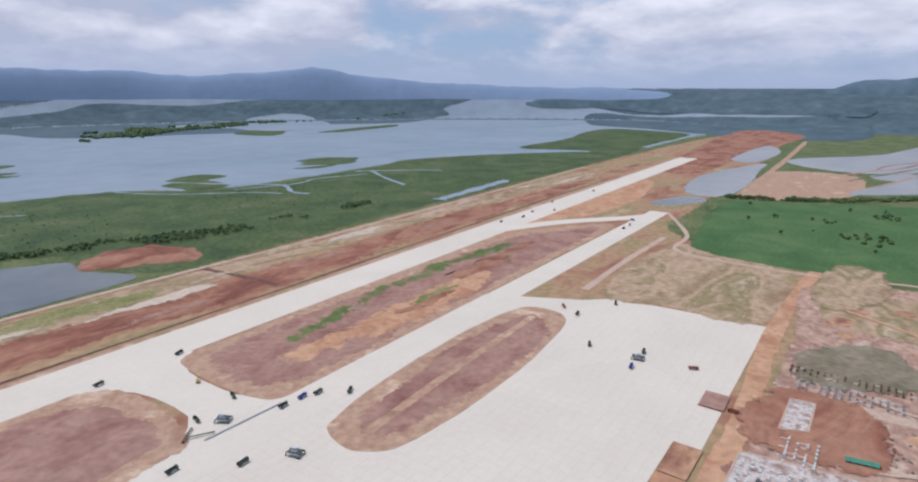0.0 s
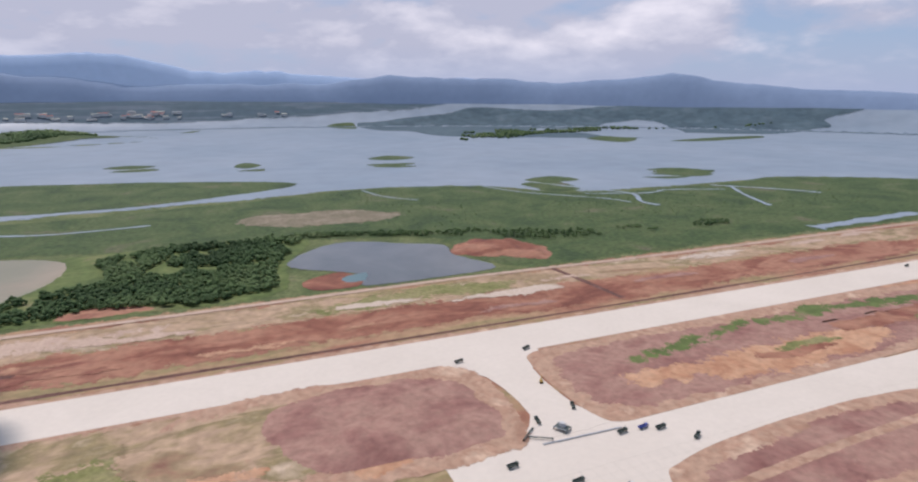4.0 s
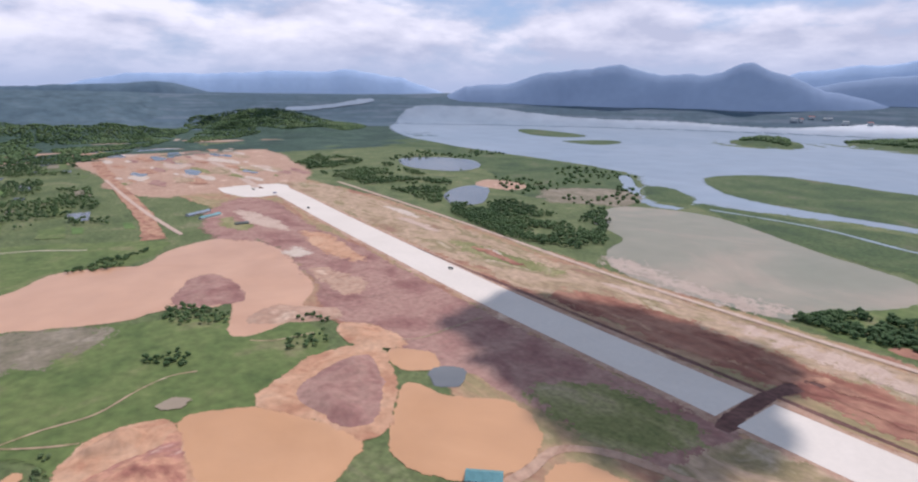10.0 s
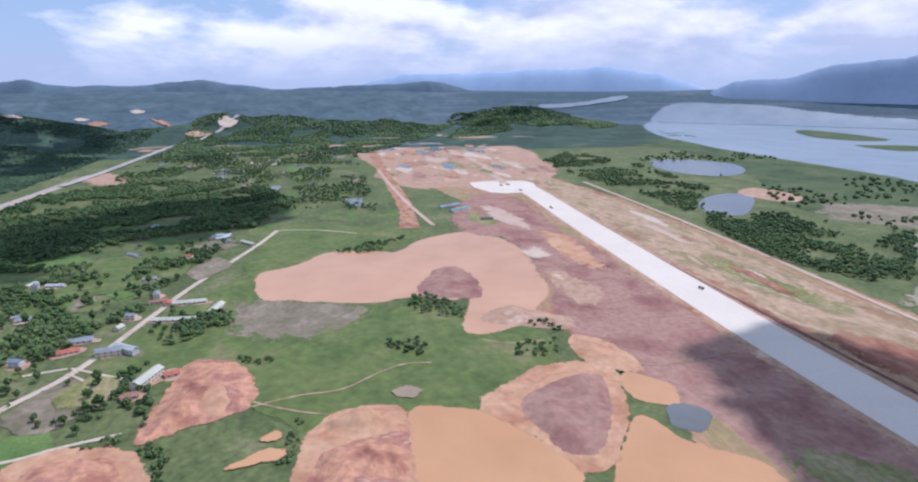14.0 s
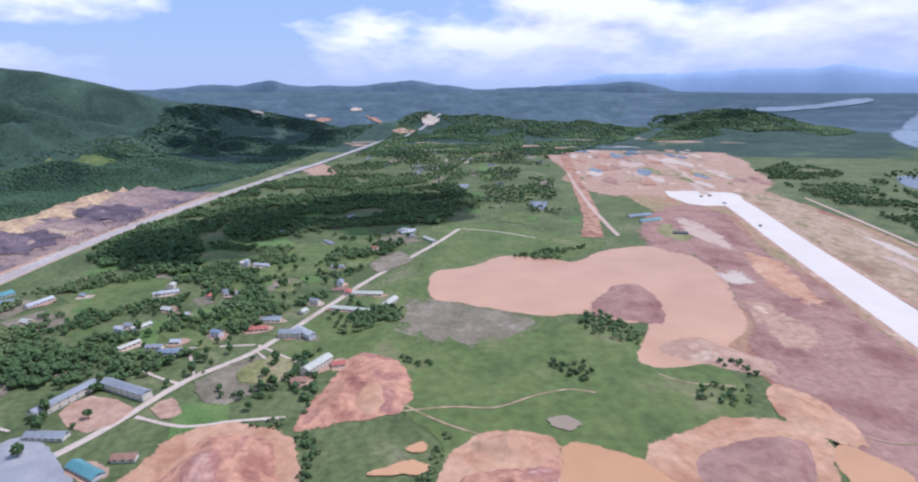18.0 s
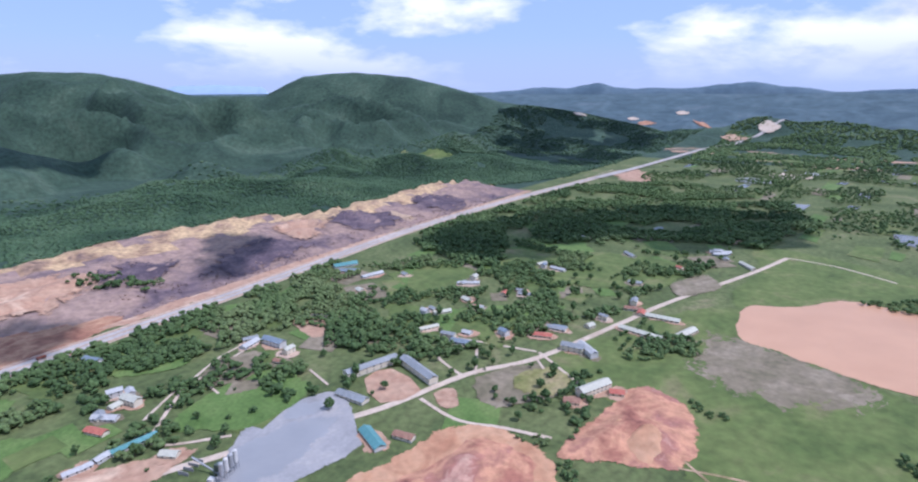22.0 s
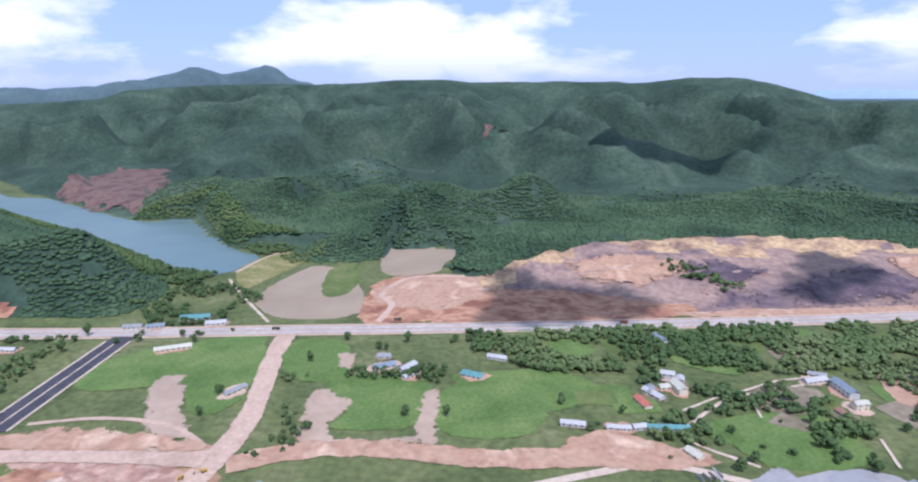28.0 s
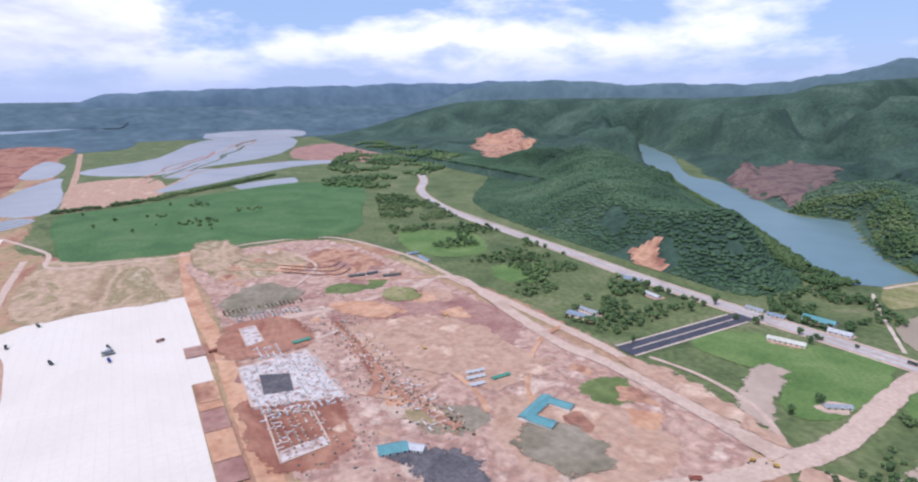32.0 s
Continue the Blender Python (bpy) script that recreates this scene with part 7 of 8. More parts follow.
ZONES = [
    # outline, spacing, smallest and largest clump, share kept, label
    ([(-277, 771), (-263, 840), (-150, 900), (-180, 1010), (-90, 1062), (123, 1060), (95, 980), (60, 890), (55, 790), (-40, 760), (-148, 790), (-200, 770)], 7, 3.5, 6.5, 0.85, "dense dark grove on the knoll between ponds"),
    ([(-1881, 796), (-2134, 1000), (-1824, 1090), (-1553, 1063), (-1310, 1030), (-1067, 821), (-1248, 800), (-1541, 806)], 11, 3.5, 7, 0.5, "scattered trees among fish ponds"),
    ([(-959, 800), (-1047, 1000), (-948, 980), (-891, 1120), (-760, 1000), (-640, 880), (-614, 820), (-656, 770), (-799, 775)], 9, 3, 6.5, 0.5, "dense green trees beside the pond"),
    ([(-1019, -392), (-1175, -430), (-1412, -300), (-1584, -48), (-1331, 40), (-1130, -28), (-1118, -126), (-1054, -235), (-960, -326)], 9, 4, 7.5, 0.8, "dark grove behind the village"),
    ([(-783, -439), (-860, -520), (-1144, -545), (-1542, -540), (-1745, -320), (-1603, -121), (-1412, -300), (-1175, -430), (-950, -400)], 9, 4, 7.5, 0.72, "dark grove between village and highway"),
    ([(-2391, -10), (-2450, 230), (-1120, 200), (-1211, 50), (-1500, -100)], 13, 3.5, 7.5, 0.5, "scattered trees and hedges among fields"),
    ([(-2300, -480), (-1750, -450), (-1600, -100), (-2390, -20)], 13, 4, 8, 0.62, "scattered trees and hedges among fields"),
    ([(-1150, -300), (-700, -480), (-200, -480), (-200, -300), (-440, -250), (-640, -150), (-1000, -60)], 7.5, 2.6, 5.4, 0.37, "village trees and hedges among houses"),
    ([(-120, -490), (-560, -525), (-600, -430), (-420, -395), (-200, -395), (-130, -440)], 7, 3, 6, 0.7, "thick band of trees below the highway"),
    ([(-5, -440), (-110, -400), (-100, -375), (0, -385)], 8, 3, 5.5, 0.5, "trees round a farmhouse"),
    ([(560, -470), (1200, -520), (1250, -420), (900, -300), (620, -280), (560, -380)], 11, 3, 6.5, 0.5, "trees and hedges beside the highway"),
    ([(280, -300), (300, -470), (560, -465), (560, -330), (420, -290)], 10, 3, 6, 0.5, "trees among houses by the highway"),
    ([(1380, 275), (1450, 80), (1620, -120), (1783, -300), (1800, -285), (1650, -105), (1480, 95), (1410, 280)], 7, 3, 5.5, 0.9, "dark hedge of trees along the ponds"),
    ([(1060, 150), (1330, 180), (1400, -100), (1100, -200), (960, 0)], 16, 2.5, 4.5, 0.10, "clumps of trees in the rice field"),
    ([(-707, 181), (-712, 222), (-673, 259), (-623, 241), (-639, 205)], 8, 2.5, 5, 0.75, "dark scrub at the flooded pit's edge"),
    ([(-1010, 225), (-930, 110), (-915, 180), (-960, 245)], 8, 2.5, 4.5, 0.6, "dark scrub along the pit's shore"),
    ([(-600, 345), (-520, 320), (-510, 285), (-570, 250), (-600, 290)], 9, 2, 4, 0.4, "scrub between pit and runway"),
    ([(-605, 150), (-560, 150), (-545, 190), (-590, 198)], 7, 2, 4, 0.6, "thicket in the meadow"),
    ([(-533, -374), (-579, -337), (-528, -283), (-488, -280), (-480, -316)], 7, 3.5, 6.5, 0.85, "dense clump of tall village trees"),
    ([(-610, -536), (-692, -539), (-690, -460), (-597, -443), (-563, -475)], 7.5, 3, 6, 0.6, "trees between highway and village"),
    ([(-482, -490), (-542, -460), (-506, -401), (-466, -439)], 7, 3, 6, 0.7, "clump of village trees"),
    ([(-705, -221), (-769, -228), (-741, -189), (-689, -168), (-670, -185)], 7, 3, 6, 0.8, "dark clump of village trees"),
    ([(-734, -272), (-774, -255), (-734, -231), (-702, -251)], 7, 3, 5.5, 0.8, "clump of village trees"),
    ([(-533, -258), (-556, -246), (-515, -204), (-522, -232)], 6.5, 2.5, 5, 0.8, "trees beside the schoolyard"),
    ([(-389, -301), (-453, -332), (-429, -283), (-382, -255)], 7, 3, 5.5, 0.7, "trees beside the gravel yard"),
    ([(-547, -107), (-590, -66), (-547, -65), (-528, -51), (-487, -49), (-473, -59)], 7, 2.5, 5, 0.55, "trees and shrubs round a village house"),
    ([(-706, -143), (-786, -114), (-722, -89), (-695, -113)], 7, 3, 5.5, 0.7, "trees beside the village lane"),
    ([(-720, -62), (-707, -11), (-653, 2), (-644, -50), (-656, -75)], 7, 2.5, 5, 0.7, "trees round the long halls"),
    ([(-910, -545), (-1038, -555), (-1120, -540), (-1050, -455), (-830, -315), (-790, -340), (-820, -468)], 8, 4, 7.5, 0.92, "dark dense grove below the highway"),
    ([(-442, -41), (-447, -32), (-412, -8), (-388, -6), (-393, -22), (-418, -27)], 5, 1.5, 3.2, 0.8, "row of bushes beside the spoil heap"),
    ([(-505, -58), (-520, -49), (-487, -40), (-469, -44)], 6, 2.5, 4.6, 0.85, "clump of trees beside the spoil heap"),
    ([(-462, -92), (-463, -56), (-450, -52), (-448, -82)], 5, 1.6, 3.2, 0.6, "low bushes between field and spoil heap"),
    ([(-511, -105), (-514, -85), (-494, -75), (-492, -96)], 6, 2, 4, 0.7, "bushes in the fallow field"),
    ([(-580, 8), (-588, 30), (-570, 48), (-560, 30)], 5, 1.5, 3, 0.6, "bushes at the meadow's edge"),
    ([(-400, 66), (-455, 78), (-470, 110), (-478, 108), (-462, 70), (-400, 58)], 5, 1.2, 2.6, 0.5, "low bushes along a spoil heap"),
    ([(-1231, 886), (-1108, 885), (-975, 790), (-751, 747), (-675, 785), (-608, 821), (-731, 992), (-841, 1108), (-772, 896), (-889, 865)], 8, 3, 6.5, 0.6, "band of trees along the ponds"),
    ([(-790, -110), (-690, -45), (-650, -20), (-620, -60), (-700, -110)], 9, 2.5, 5, 0.6, "trees around the long halls"),
    ([(230, -500), (150, -520), (130, -590), (175, -640), (260, -660), (300, -560)], 9, 3, 6, 0.55, "trees around houses below the dam"),
    ([(-380, -700), (-450, -610), (-480, -590), (-520, -620), (-430, -700)], 9, 3, 6, 0.55, "clump of green trees in the quarry"),
    ([(60, -420), (20, -300), (40, -260), (10, -255), (-10, -330), (30, -400)], 9, 2, 4.5, 0.45, "bushes along the earth road"),
    ([(-1690, 820), (-1450, 1270), (-1110, 1060), (-860, 1120), (-830, 1220), (-1100, 1560), (-1500, 1640), (-2300, 1650), (-2100, 1460)], 26, 3, 7, 0.3, "scattered mangrove trees"),
    ([(-1300, 3480), (-1100, 3750), (-700, 3700), (-560, 3560), (-880, 3330)], 15, 9, 13, 0.9, "wooded crown of a lagoon island"),
    ([(-1580, 2990), (-1650, 3200), (-1400, 3130), (-1330, 2980)], 15, 9, 13, 0.9, "wooded crown of a lagoon island"),
    ([(-760, 1330), (-400, 1290), (50, 1420), (320, 1500), (830, 1240), (1500, 1250), (1400, 900), (300, 1000), (-400, 1140)], 30, 0.8, 1.9, 0.4, "low mangrove bushes dotting the marsh"),
    ([(300, 1020), (420, 930), (520, 880), (900, 860), (900, 900), (560, 930), (420, 1000)], 9, 3, 5, 0.6, "dark bushes along the marsh edge"),
    ([(60, 1062), (200, 1030), (330, 985), (340, 1010), (200, 1062), (70, 1090)], 7, 3, 5, 0.8, "dark line of bushes behind the pond"),
    ([(1200, 2700), (1700, 3100), (2600, 3300), (3500, 2900), (2600, 3500), (1500, 3500), (1100, 3200)], 26, 7, 11, 0.45, "dark tree belts on a lagoon island"),
    ([(240, -700), (333, -738), (560, -918), (905, -1146), (1200, -1340), (1160, -1290), (880, -1090), (560, -850), (350, -680), (270, -650)], 7, 3.2, 5.4, 0.95, "dense forest down to the reservoir's shore"),
    ([(205, -800), (300, -880), (450, -1100), (583, -1086), (570, -1140), (430, -1150), (270, -950), (160, -850)], 7, 3.2, 5.4, 0.9, "dense forest along the reservoir's far shore"),
    ([(150, -760), (190, -800), (120, -830), (100, -760)], 8, 3, 5, 0.7, "trees at the end of the dam"),
    ([(1500, -330), (2600, -800), (2900, -1050), (1800, -1000), (1350, -480)], 16, 5, 8.5, 0.5, "dark woodland below the hills"),
]
for k, (poly, sp, lo, hi, share, what) in enumerate(ZONES):
    X, Y = scatter(poly, sp, 200 + k)
    f = NZ.fbm(X / (sp * 6.5) + 3 * k, Y / (sp * 6.5), 3)
    ok = f >= np.quantile(f, 1 - share)
    if "village" in what or "houses" in what or "halls" in what:
        for hs in HOUSES:
            ok &= np.hypot(X - hs[1], Y - hs[2]) > 11
    for pond_ in ([(-1860, 1193), (-1834, 1340), (-1702, 1400), (-1533, 1303), (-1498, 1168), (-1650, 1105)], [(-1175, 914), (-1244, 1018), (-1202, 1070), (-1035, 921), (-1056, 850)]):
        ok &= ~inside(X, Y, pond_)
    for road_ in ([(-1101, 14), (-806, -74), (-582, -130), (-428, -189), (-261, -257)], [(-1646, -560), (-1286, -580), (-910, -577), (-514, -535), (-140, -508), (60, -497), (359, -482), (609, -486), (960, -490), (1238, -545)]):
        ok &= seg_dist(X, Y, road_) > 16
    canopy("woodland", X[ok], Y[ok], (lo, hi), what, z0=None, seed=300 + k, fine=(10 if sp <= 7.5 else 7) if sp <= 11 else 4 if sp <= 14 else 0)


# ---------------------------------------------------------------- single trees
def tree(kind, seed):
    g = np.random.default_rng(seed)
    root = new("tree")
    h = {"round": 8.5, "tall": 12.0, "bush": 5.0}[kind]
    bm = bmesh.new()
    rings = []
    for k in range(5):
        u = k / 4
        r = 0.34 * (1 - 0.75 * u) * h / 9
        rings.append([bm.verts.new((r * math.cos(a) + 0.25 * math.sin(u * 2 + seed), r * math.sin(a) + 0.2 * u, u * h * 0.72)) for a in np.linspace(0, 2 * math.pi, 7)[:-1]])
    for a, b in zip(rings, rings[1:]):
        for k in range(6):
            bm.faces.new((a[k], a[(k + 1) % 6], b[(k + 1) % 6], b[k]))
    for k in range(4):                        # limbs
        an = g.uniform(0, 6.28)
        z = h * g.uniform(0.35, 0.6)
        e = Vector((math.cos(an) * h * 0.25, math.sin(an) * h * 0.25, z + h * 0.2))
        s = Vector((0, 0, z))
        side = Vector((-math.sin(an), math.cos(an), 0)) * 0.11
        up = Vector((0, 0, 0.13))
        q = [bm.verts.new(s + side), bm.verts.new(s - side), bm.verts.new(s + up), bm.verts.new(e)]
        for f in ((0, 1, 3), (1, 2, 3), (2, 0, 3)):
            bm.faces.new([q[i] for i in f])
    part("trunk", bm, M["trunk"], root)
    n = 34 if kind != "bush" else 22
    d = g.normal(size=(n, 3))
    d /= np.linalg.norm(d, axis=1)[:, None]
    rad = {"round": (3.6, 3.6, 2.9), "tall": (2.7, 2.7, 4.4), "bush": (2.7, 2.7, 1.9)}[kind]
    c = d * np.array(rad) * g.uniform(0.45, 1.0, (n, 1)) + np.array([0, 0, h * (0.68 if kind != "bush" else 0.5)])
    crown = blobs("crown", c, g.uniform(0.8, 1.65, n) * h / 9, M["canopy"], 0.85, 0.35, parent=root, seed=seed)
    return tagged(root, {"round": "broad green leafy tree with a rounded crown", "tall": "tall narrow dark green tree", "bush": "low spreading green bush"}[kind], "tree", "village trees")


TREES = [tree("round", 1), tree("round", 2), tree("tall", 3), tree("bush", 4), tree("round", 5)]
spots = []
for poly, n_ in (([(-1150, -20), (-640, -120), (-260, -250), (-220, -330), (-700, -300), (-1000, -180)], 130), ([(-620, -110), (-500, -60), (-420, -150), (-560, -200)], 24), ([(60, -300), (300, -300), (300, -470), (80, -470)], 6), ([(950, 200), (1380, 220), (1450, -60), (1000, -60)], 10), ([(-200, -300), (40, -270), (40, -480), (-190, -480)], 12), ([(130, -500), (420, -480), (420, -440), (130, -462)], 14)):
    g = np.random.default_rng(len(poly) + n_)
    xs, ys = [p[0] for p in poly], [p[1] for p in poly]
    while n_:
        x_, y_ = g.uniform(min(xs), max(xs)), g.uniform(min(ys), max(ys))
        if inside(np.array([x_]), np.array([y_]), poly)[0]:
            n_ -= 1
            if all(math.hypot(x_ - hs[1], y_ - hs[2]) > 10 for hs in HOUSES) and float(seg_dist(x_, y_, [(-1101, 14), (-806, -74), (-582, -130), (-428, -189), (-261, -257)])) > 7 and not (-70 < x_ - 0 < 140 and abs(x_ - 60) < 16):
                spots.append((x_, y_, g.uniform(0.6, 1.15), int(g.integers(5)), g.uniform(0, 360)))
for k, (x_, y_, s_, kind_, a_) in enumerate(spots):
    ob = copy_thing(TREES[kind_], pose(x_, y_, 0.2, 0, 0, a_) @ Matrix.Scale(s_, 4))
for ob, (x_, y_) in zip(TREES, ((-545, -250), (-600, -255), (-640, -215), (-520, -270), (-560, -290))):
    ob.matrix_basis = pose(x_, y_, 0.2)


# ---------------------------------------------------------------- houses
def box_bm(x0, y0, z0, x1, y1, z1, bevel=0.0):
    bm = bmesh.new()
    bmesh.ops.create_cube(bm, size=1, matrix=Matrix.Translation(((x0 + x1) / 2, (y0 + y1) / 2, (z0 + z1) / 2)) @ Matrix.Diagonal((x1 - x0, y1 - y0, z1 - z0, 1)))
    if bevel:
        bmesh.ops.bevel(bm, geom=bm.edges[:], offset=bevel, segments=1, affect="EDGES")
    return bm


def roof_bm(L, W, z, rise, over=0.6, thick=0.18):
    """A gabled roof with eaves and thickness."""
    bm = bmesh.new()
    a, b = L / 2 + over, W / 2 + over
    drop = rise * over / (W / 2)
    top = [(-a, -b, z - drop), (a, -b, z - drop), (a, 0, z + rise), (-a, 0, z + rise), (a, b, z - drop), (-a, b, z - drop)]
    u = [bm.verts.new(p) for p in top]
    lo = [bm.verts.new((p[0], p[1], p[2] - thick)) for p in top]
    for f in ((0, 1, 2, 3), (3, 2, 4, 5)):
        bm.faces.new([u[i] for i in f])
        bm.faces.new([lo[i] for i in reversed(f)])
    for i, j in ((0, 1), (1, 2), (2, 4), (4, 5), (5, 3), (3, 0)):
        bm.faces.new((u[j], u[i], lo[i], lo[j]))
    return bm


WALL = {"grey": "cream", "pale": "cream", "white": "white", "red": "cream", "brown": "cream", "blue": "white", "teal": "white", "green": "r_green", "dark": "r_dark"}
WORDS = {"grey": "grey sheet-metal", "pale": "pale tiled", "white": "white sheet-metal", "red": "red tiled", "brown": "brown tiled", "blue": "blue-grey sheet-metal", "teal": "teal sheet-metal", "green": "dark green sheet-metal", "dark": "dark sheet-metal"}
PLACE = {"school": "beside the earth schoolyard", "shed": "standing on bare ground", "house": "among village trees", "hall": "beside the village lane", "barrack": "on the building site", "cabin": "on the building site", "boathouse": "beside a muddy pond"}


def house(kind, x, y, L, W, ang, storeys, roof):
    h = 3.1 * storeys if kind != "cabin" else 2.7
    root = tagged(new(kind), "%s %s under a %s roof %s" % ("two-storey" if storeys > 1 else "long low" if L > 25 else "small", kind, WORDS[roof], PLACE[kind]), kind)
    root.matrix_basis = pose(x, y, 0.2, 0, 0, ang)
    wall = part("wall", box_bm(-L / 2, -W / 2, 0, L / 2, W / 2, h), M[WALL[roof]], root)
    part("roof", roof_bm(L, W, h, W * (0.24 if roof != "cabin" else 0.1)), M["r_" + roof], root)
    n = max(2, min(7, int(L / 4.5)))
    win = None
    for side in (-1, 1):
        for st in range(storeys):
            for k in range(n):
                px = -L / 2 + (k + 0.5) * L / n
                if side > 0 and st == 0 and k == n // 2:
                    part("door", box_bm(px - 0.55, W / 2 - 0.05, 0, px + 0.55, W / 2 + 0.05, 2.1), M["wood"], root)
                    continue
                if win is None:
                    win = part("window", box_bm(-0.7, -0.05, -0.6, 0.7, 0.05, 0.6), M["dark"], root)
                    w_ = win
                else:
                    w_ = new("window", win.data)
                    w_.parent = root
                w_.location = (px, side * W / 2, st * 3.1 + 1.6)
    part("plinth", box_bm(-L / 2 - 0.15, -W / 2 - 0.15, -0.5, L / 2 + 0.15, W / 2 + 0.15, 0.25), M["yard"], root)
    return root


for hs in HOUSES:
    house(*hs)

# workers' barrack round three sides of a court
root = tagged(new("barrack"), "U-shaped workers' barrack with teal sheet-metal roofs", "barrack")
root.matrix_basis = pose(200, -146, 0.3, 0, 0, 26)
for x0, y0, x1, y1, r in ((-5, -21, 5, 21, 90), (-24, 11, -5, 21, 0), (-24, -21, -5, -12, 0)):
    part("wall", box_bm(x0, y0, 0, x1, y1, 3.0), M["white"], root)
    L_, W_ = (y1 - y0, x1 - x0) if r else (x1 - x0, y1 - y0)
    bm = roof_bm(L_, W_, 3.0, 1.5)
    bmesh.ops.transform(bm, matrix=pose((x0 + x1) / 2, (y0 + y1) / 2, 0, 0, 0, r), verts=bm.verts)
    part("roof", bm, M["r_teal"], root)
for k in range(7):
    part("door", box_bm(-4.1, -16 + k * 5, 0, -3.95, -15 + k * 5, 2.1), M["dark"], root)

# ---------------------------------------------------------------- concrete batching plant
plant = tagged(new("batching_plant"), "concrete batching plant with grey silos and a mixing tower", "batching plant")
plant.matrix_basis = pose(-300, -214, 0.4, 0, 0, 20)
for k in range(4):
    bm = bmesh.new()
    x_ = -9 + k * 5
    bmesh.ops.create_cone(bm, cap_ends=True, segments=14, radius1=1.7, radius2=1.7, depth=9, matrix=Matrix.Translation((x_, 0, 9.5)))
    bmesh.ops.create_cone(bm, cap_ends=True, segments=14, radius1=0.35, radius2=1.7, depth=2.2, matrix=Matrix.Translation((x_, 0, 3.9)))
    bmesh.ops.create_cone(bm, cap_ends=True, segments=14, radius1=1.7, radius2=0.5, depth=0.9, matrix=Matrix.Translation((x_, 0, 14.45)))
    part("silo", bm, M["steel" if k % 2 else "white"], plant)
    for sx, sy in ((-1.3, -1.3), (1.3, -1.3), (-1.3, 1.3), (1.3, 1.3)):
        part("leg", box_bm(x_ + sx - 0.15, sy - 0.15, 0, x_ + sx + 0.15, sy + 0.15, 5.2), M["steel"], plant)
part("mixing_tower", box_bm(-2.5, -9, 3.5, 2.5, -4, 8.5, 0.15), M["v_dark"], plant)
for sx in (-2.2, 2.2):
    for sy in (-8.7, -4.3):
        part("post", box_bm(sx - 0.2, sy - 0.2, 0, sx + 0.2, sy + 0.2, 3.5), M["steel"], plant)
bm = box_bm(-0.6, -11, -0.3, 0.6, 11, 0.3)
bmesh.ops.transform(bm, matrix=pose(0, -18, 5.0, -24, 0, 0), verts=bm.verts)
part("conveyor", bm, M["steel"], plant)
for k in range(4):
    part("bin_wall", box_bm(-8 + k * 5, -34, 0, -7.6 + k * 5, -26, 2.6), M["yard"], plant)
part("control_cabin", box_bm(6, -9, 0, 10, -5, 2.8, 0.05), M["white"], plant)


# ---------------------------------------------------------------- vehicles and machines
def wheel_bm(r, w):
    bm = bmesh.new()
    bmesh.ops.create_cone(bm, cap_ends=True, segments=14, radius1=r, radius2=r, depth=w, matrix=Matrix.Rotation(math.pi / 2, 4, "X"))
    bmesh.ops.bevel(bm, geom=[e for e in bm.edges if e.calc_length() < r], offset=0.06, segments=1, affect="EDGES")
    return bm


def truck(paint, label):
    root = tagged(new("dump_truck"), label, "truck", "trucks on the airfield")
    part("chassis", box_bm(-4.2, -0.55, 0.75, 4.0, 0.55, 1.05), M["v_dark"], root)
    bm = box_bm(2.3, -1.2, 1.0, 4.3, 1.2, 3.0, 0.18)
    for v in bm.verts:
        if v.co.x > 4.0 and v.co.z > 2.2:
            v.co.x -= 0.35
    cab = part("cab", bm, M[paint], root)
    part("windscreen", box_bm(4.02, -1.0, 2.0, 4.16, 1.0, 2.7), M["dark"], cab)
    for s in (-1, 1):
        part("side_window", box_bm(2.7, s * 1.19 - 0.03, 2.0, 3.7, s * 1.19 + 0.03, 2.7), M["dark"], cab)
    bm = bmesh.new()
    for x0, y0, z0, x1, y1, z1 in ((-4.3, -1.25, 1.1, 2.0, 1.25, 1.25), (-4.3, -1.25, 1.25, 2.0, -1.15, 2.4), (-4.3, 1.15, 1.25, 2.0, 1.25, 2.4), (1.9, -1.15, 1.25, 2.0, 1.15, 2.8), (-4.3, -1.15, 1.25, -4.2, 1.15, 2.3)):
        bmesh.ops.create_cube(bm, size=1, matrix=Matrix.Translation(((x0 + x1) / 2, (y0 + y1) / 2, (z0 + z1) / 2)) @ Matrix.Diagonal((x1 - x0, y1 - y0, z1 - z0, 1)))
    part("dump_body", bm, M[paint], root)
    for x_ in (-3.2, -1.9, 3.2):
        for s in (-1, 1):
            w_ = part("wheel", wheel_bm(0.52, 0.38), M["rubber"], root)
            w_.location = (x_, s * 1.05, 0.52)
    return root


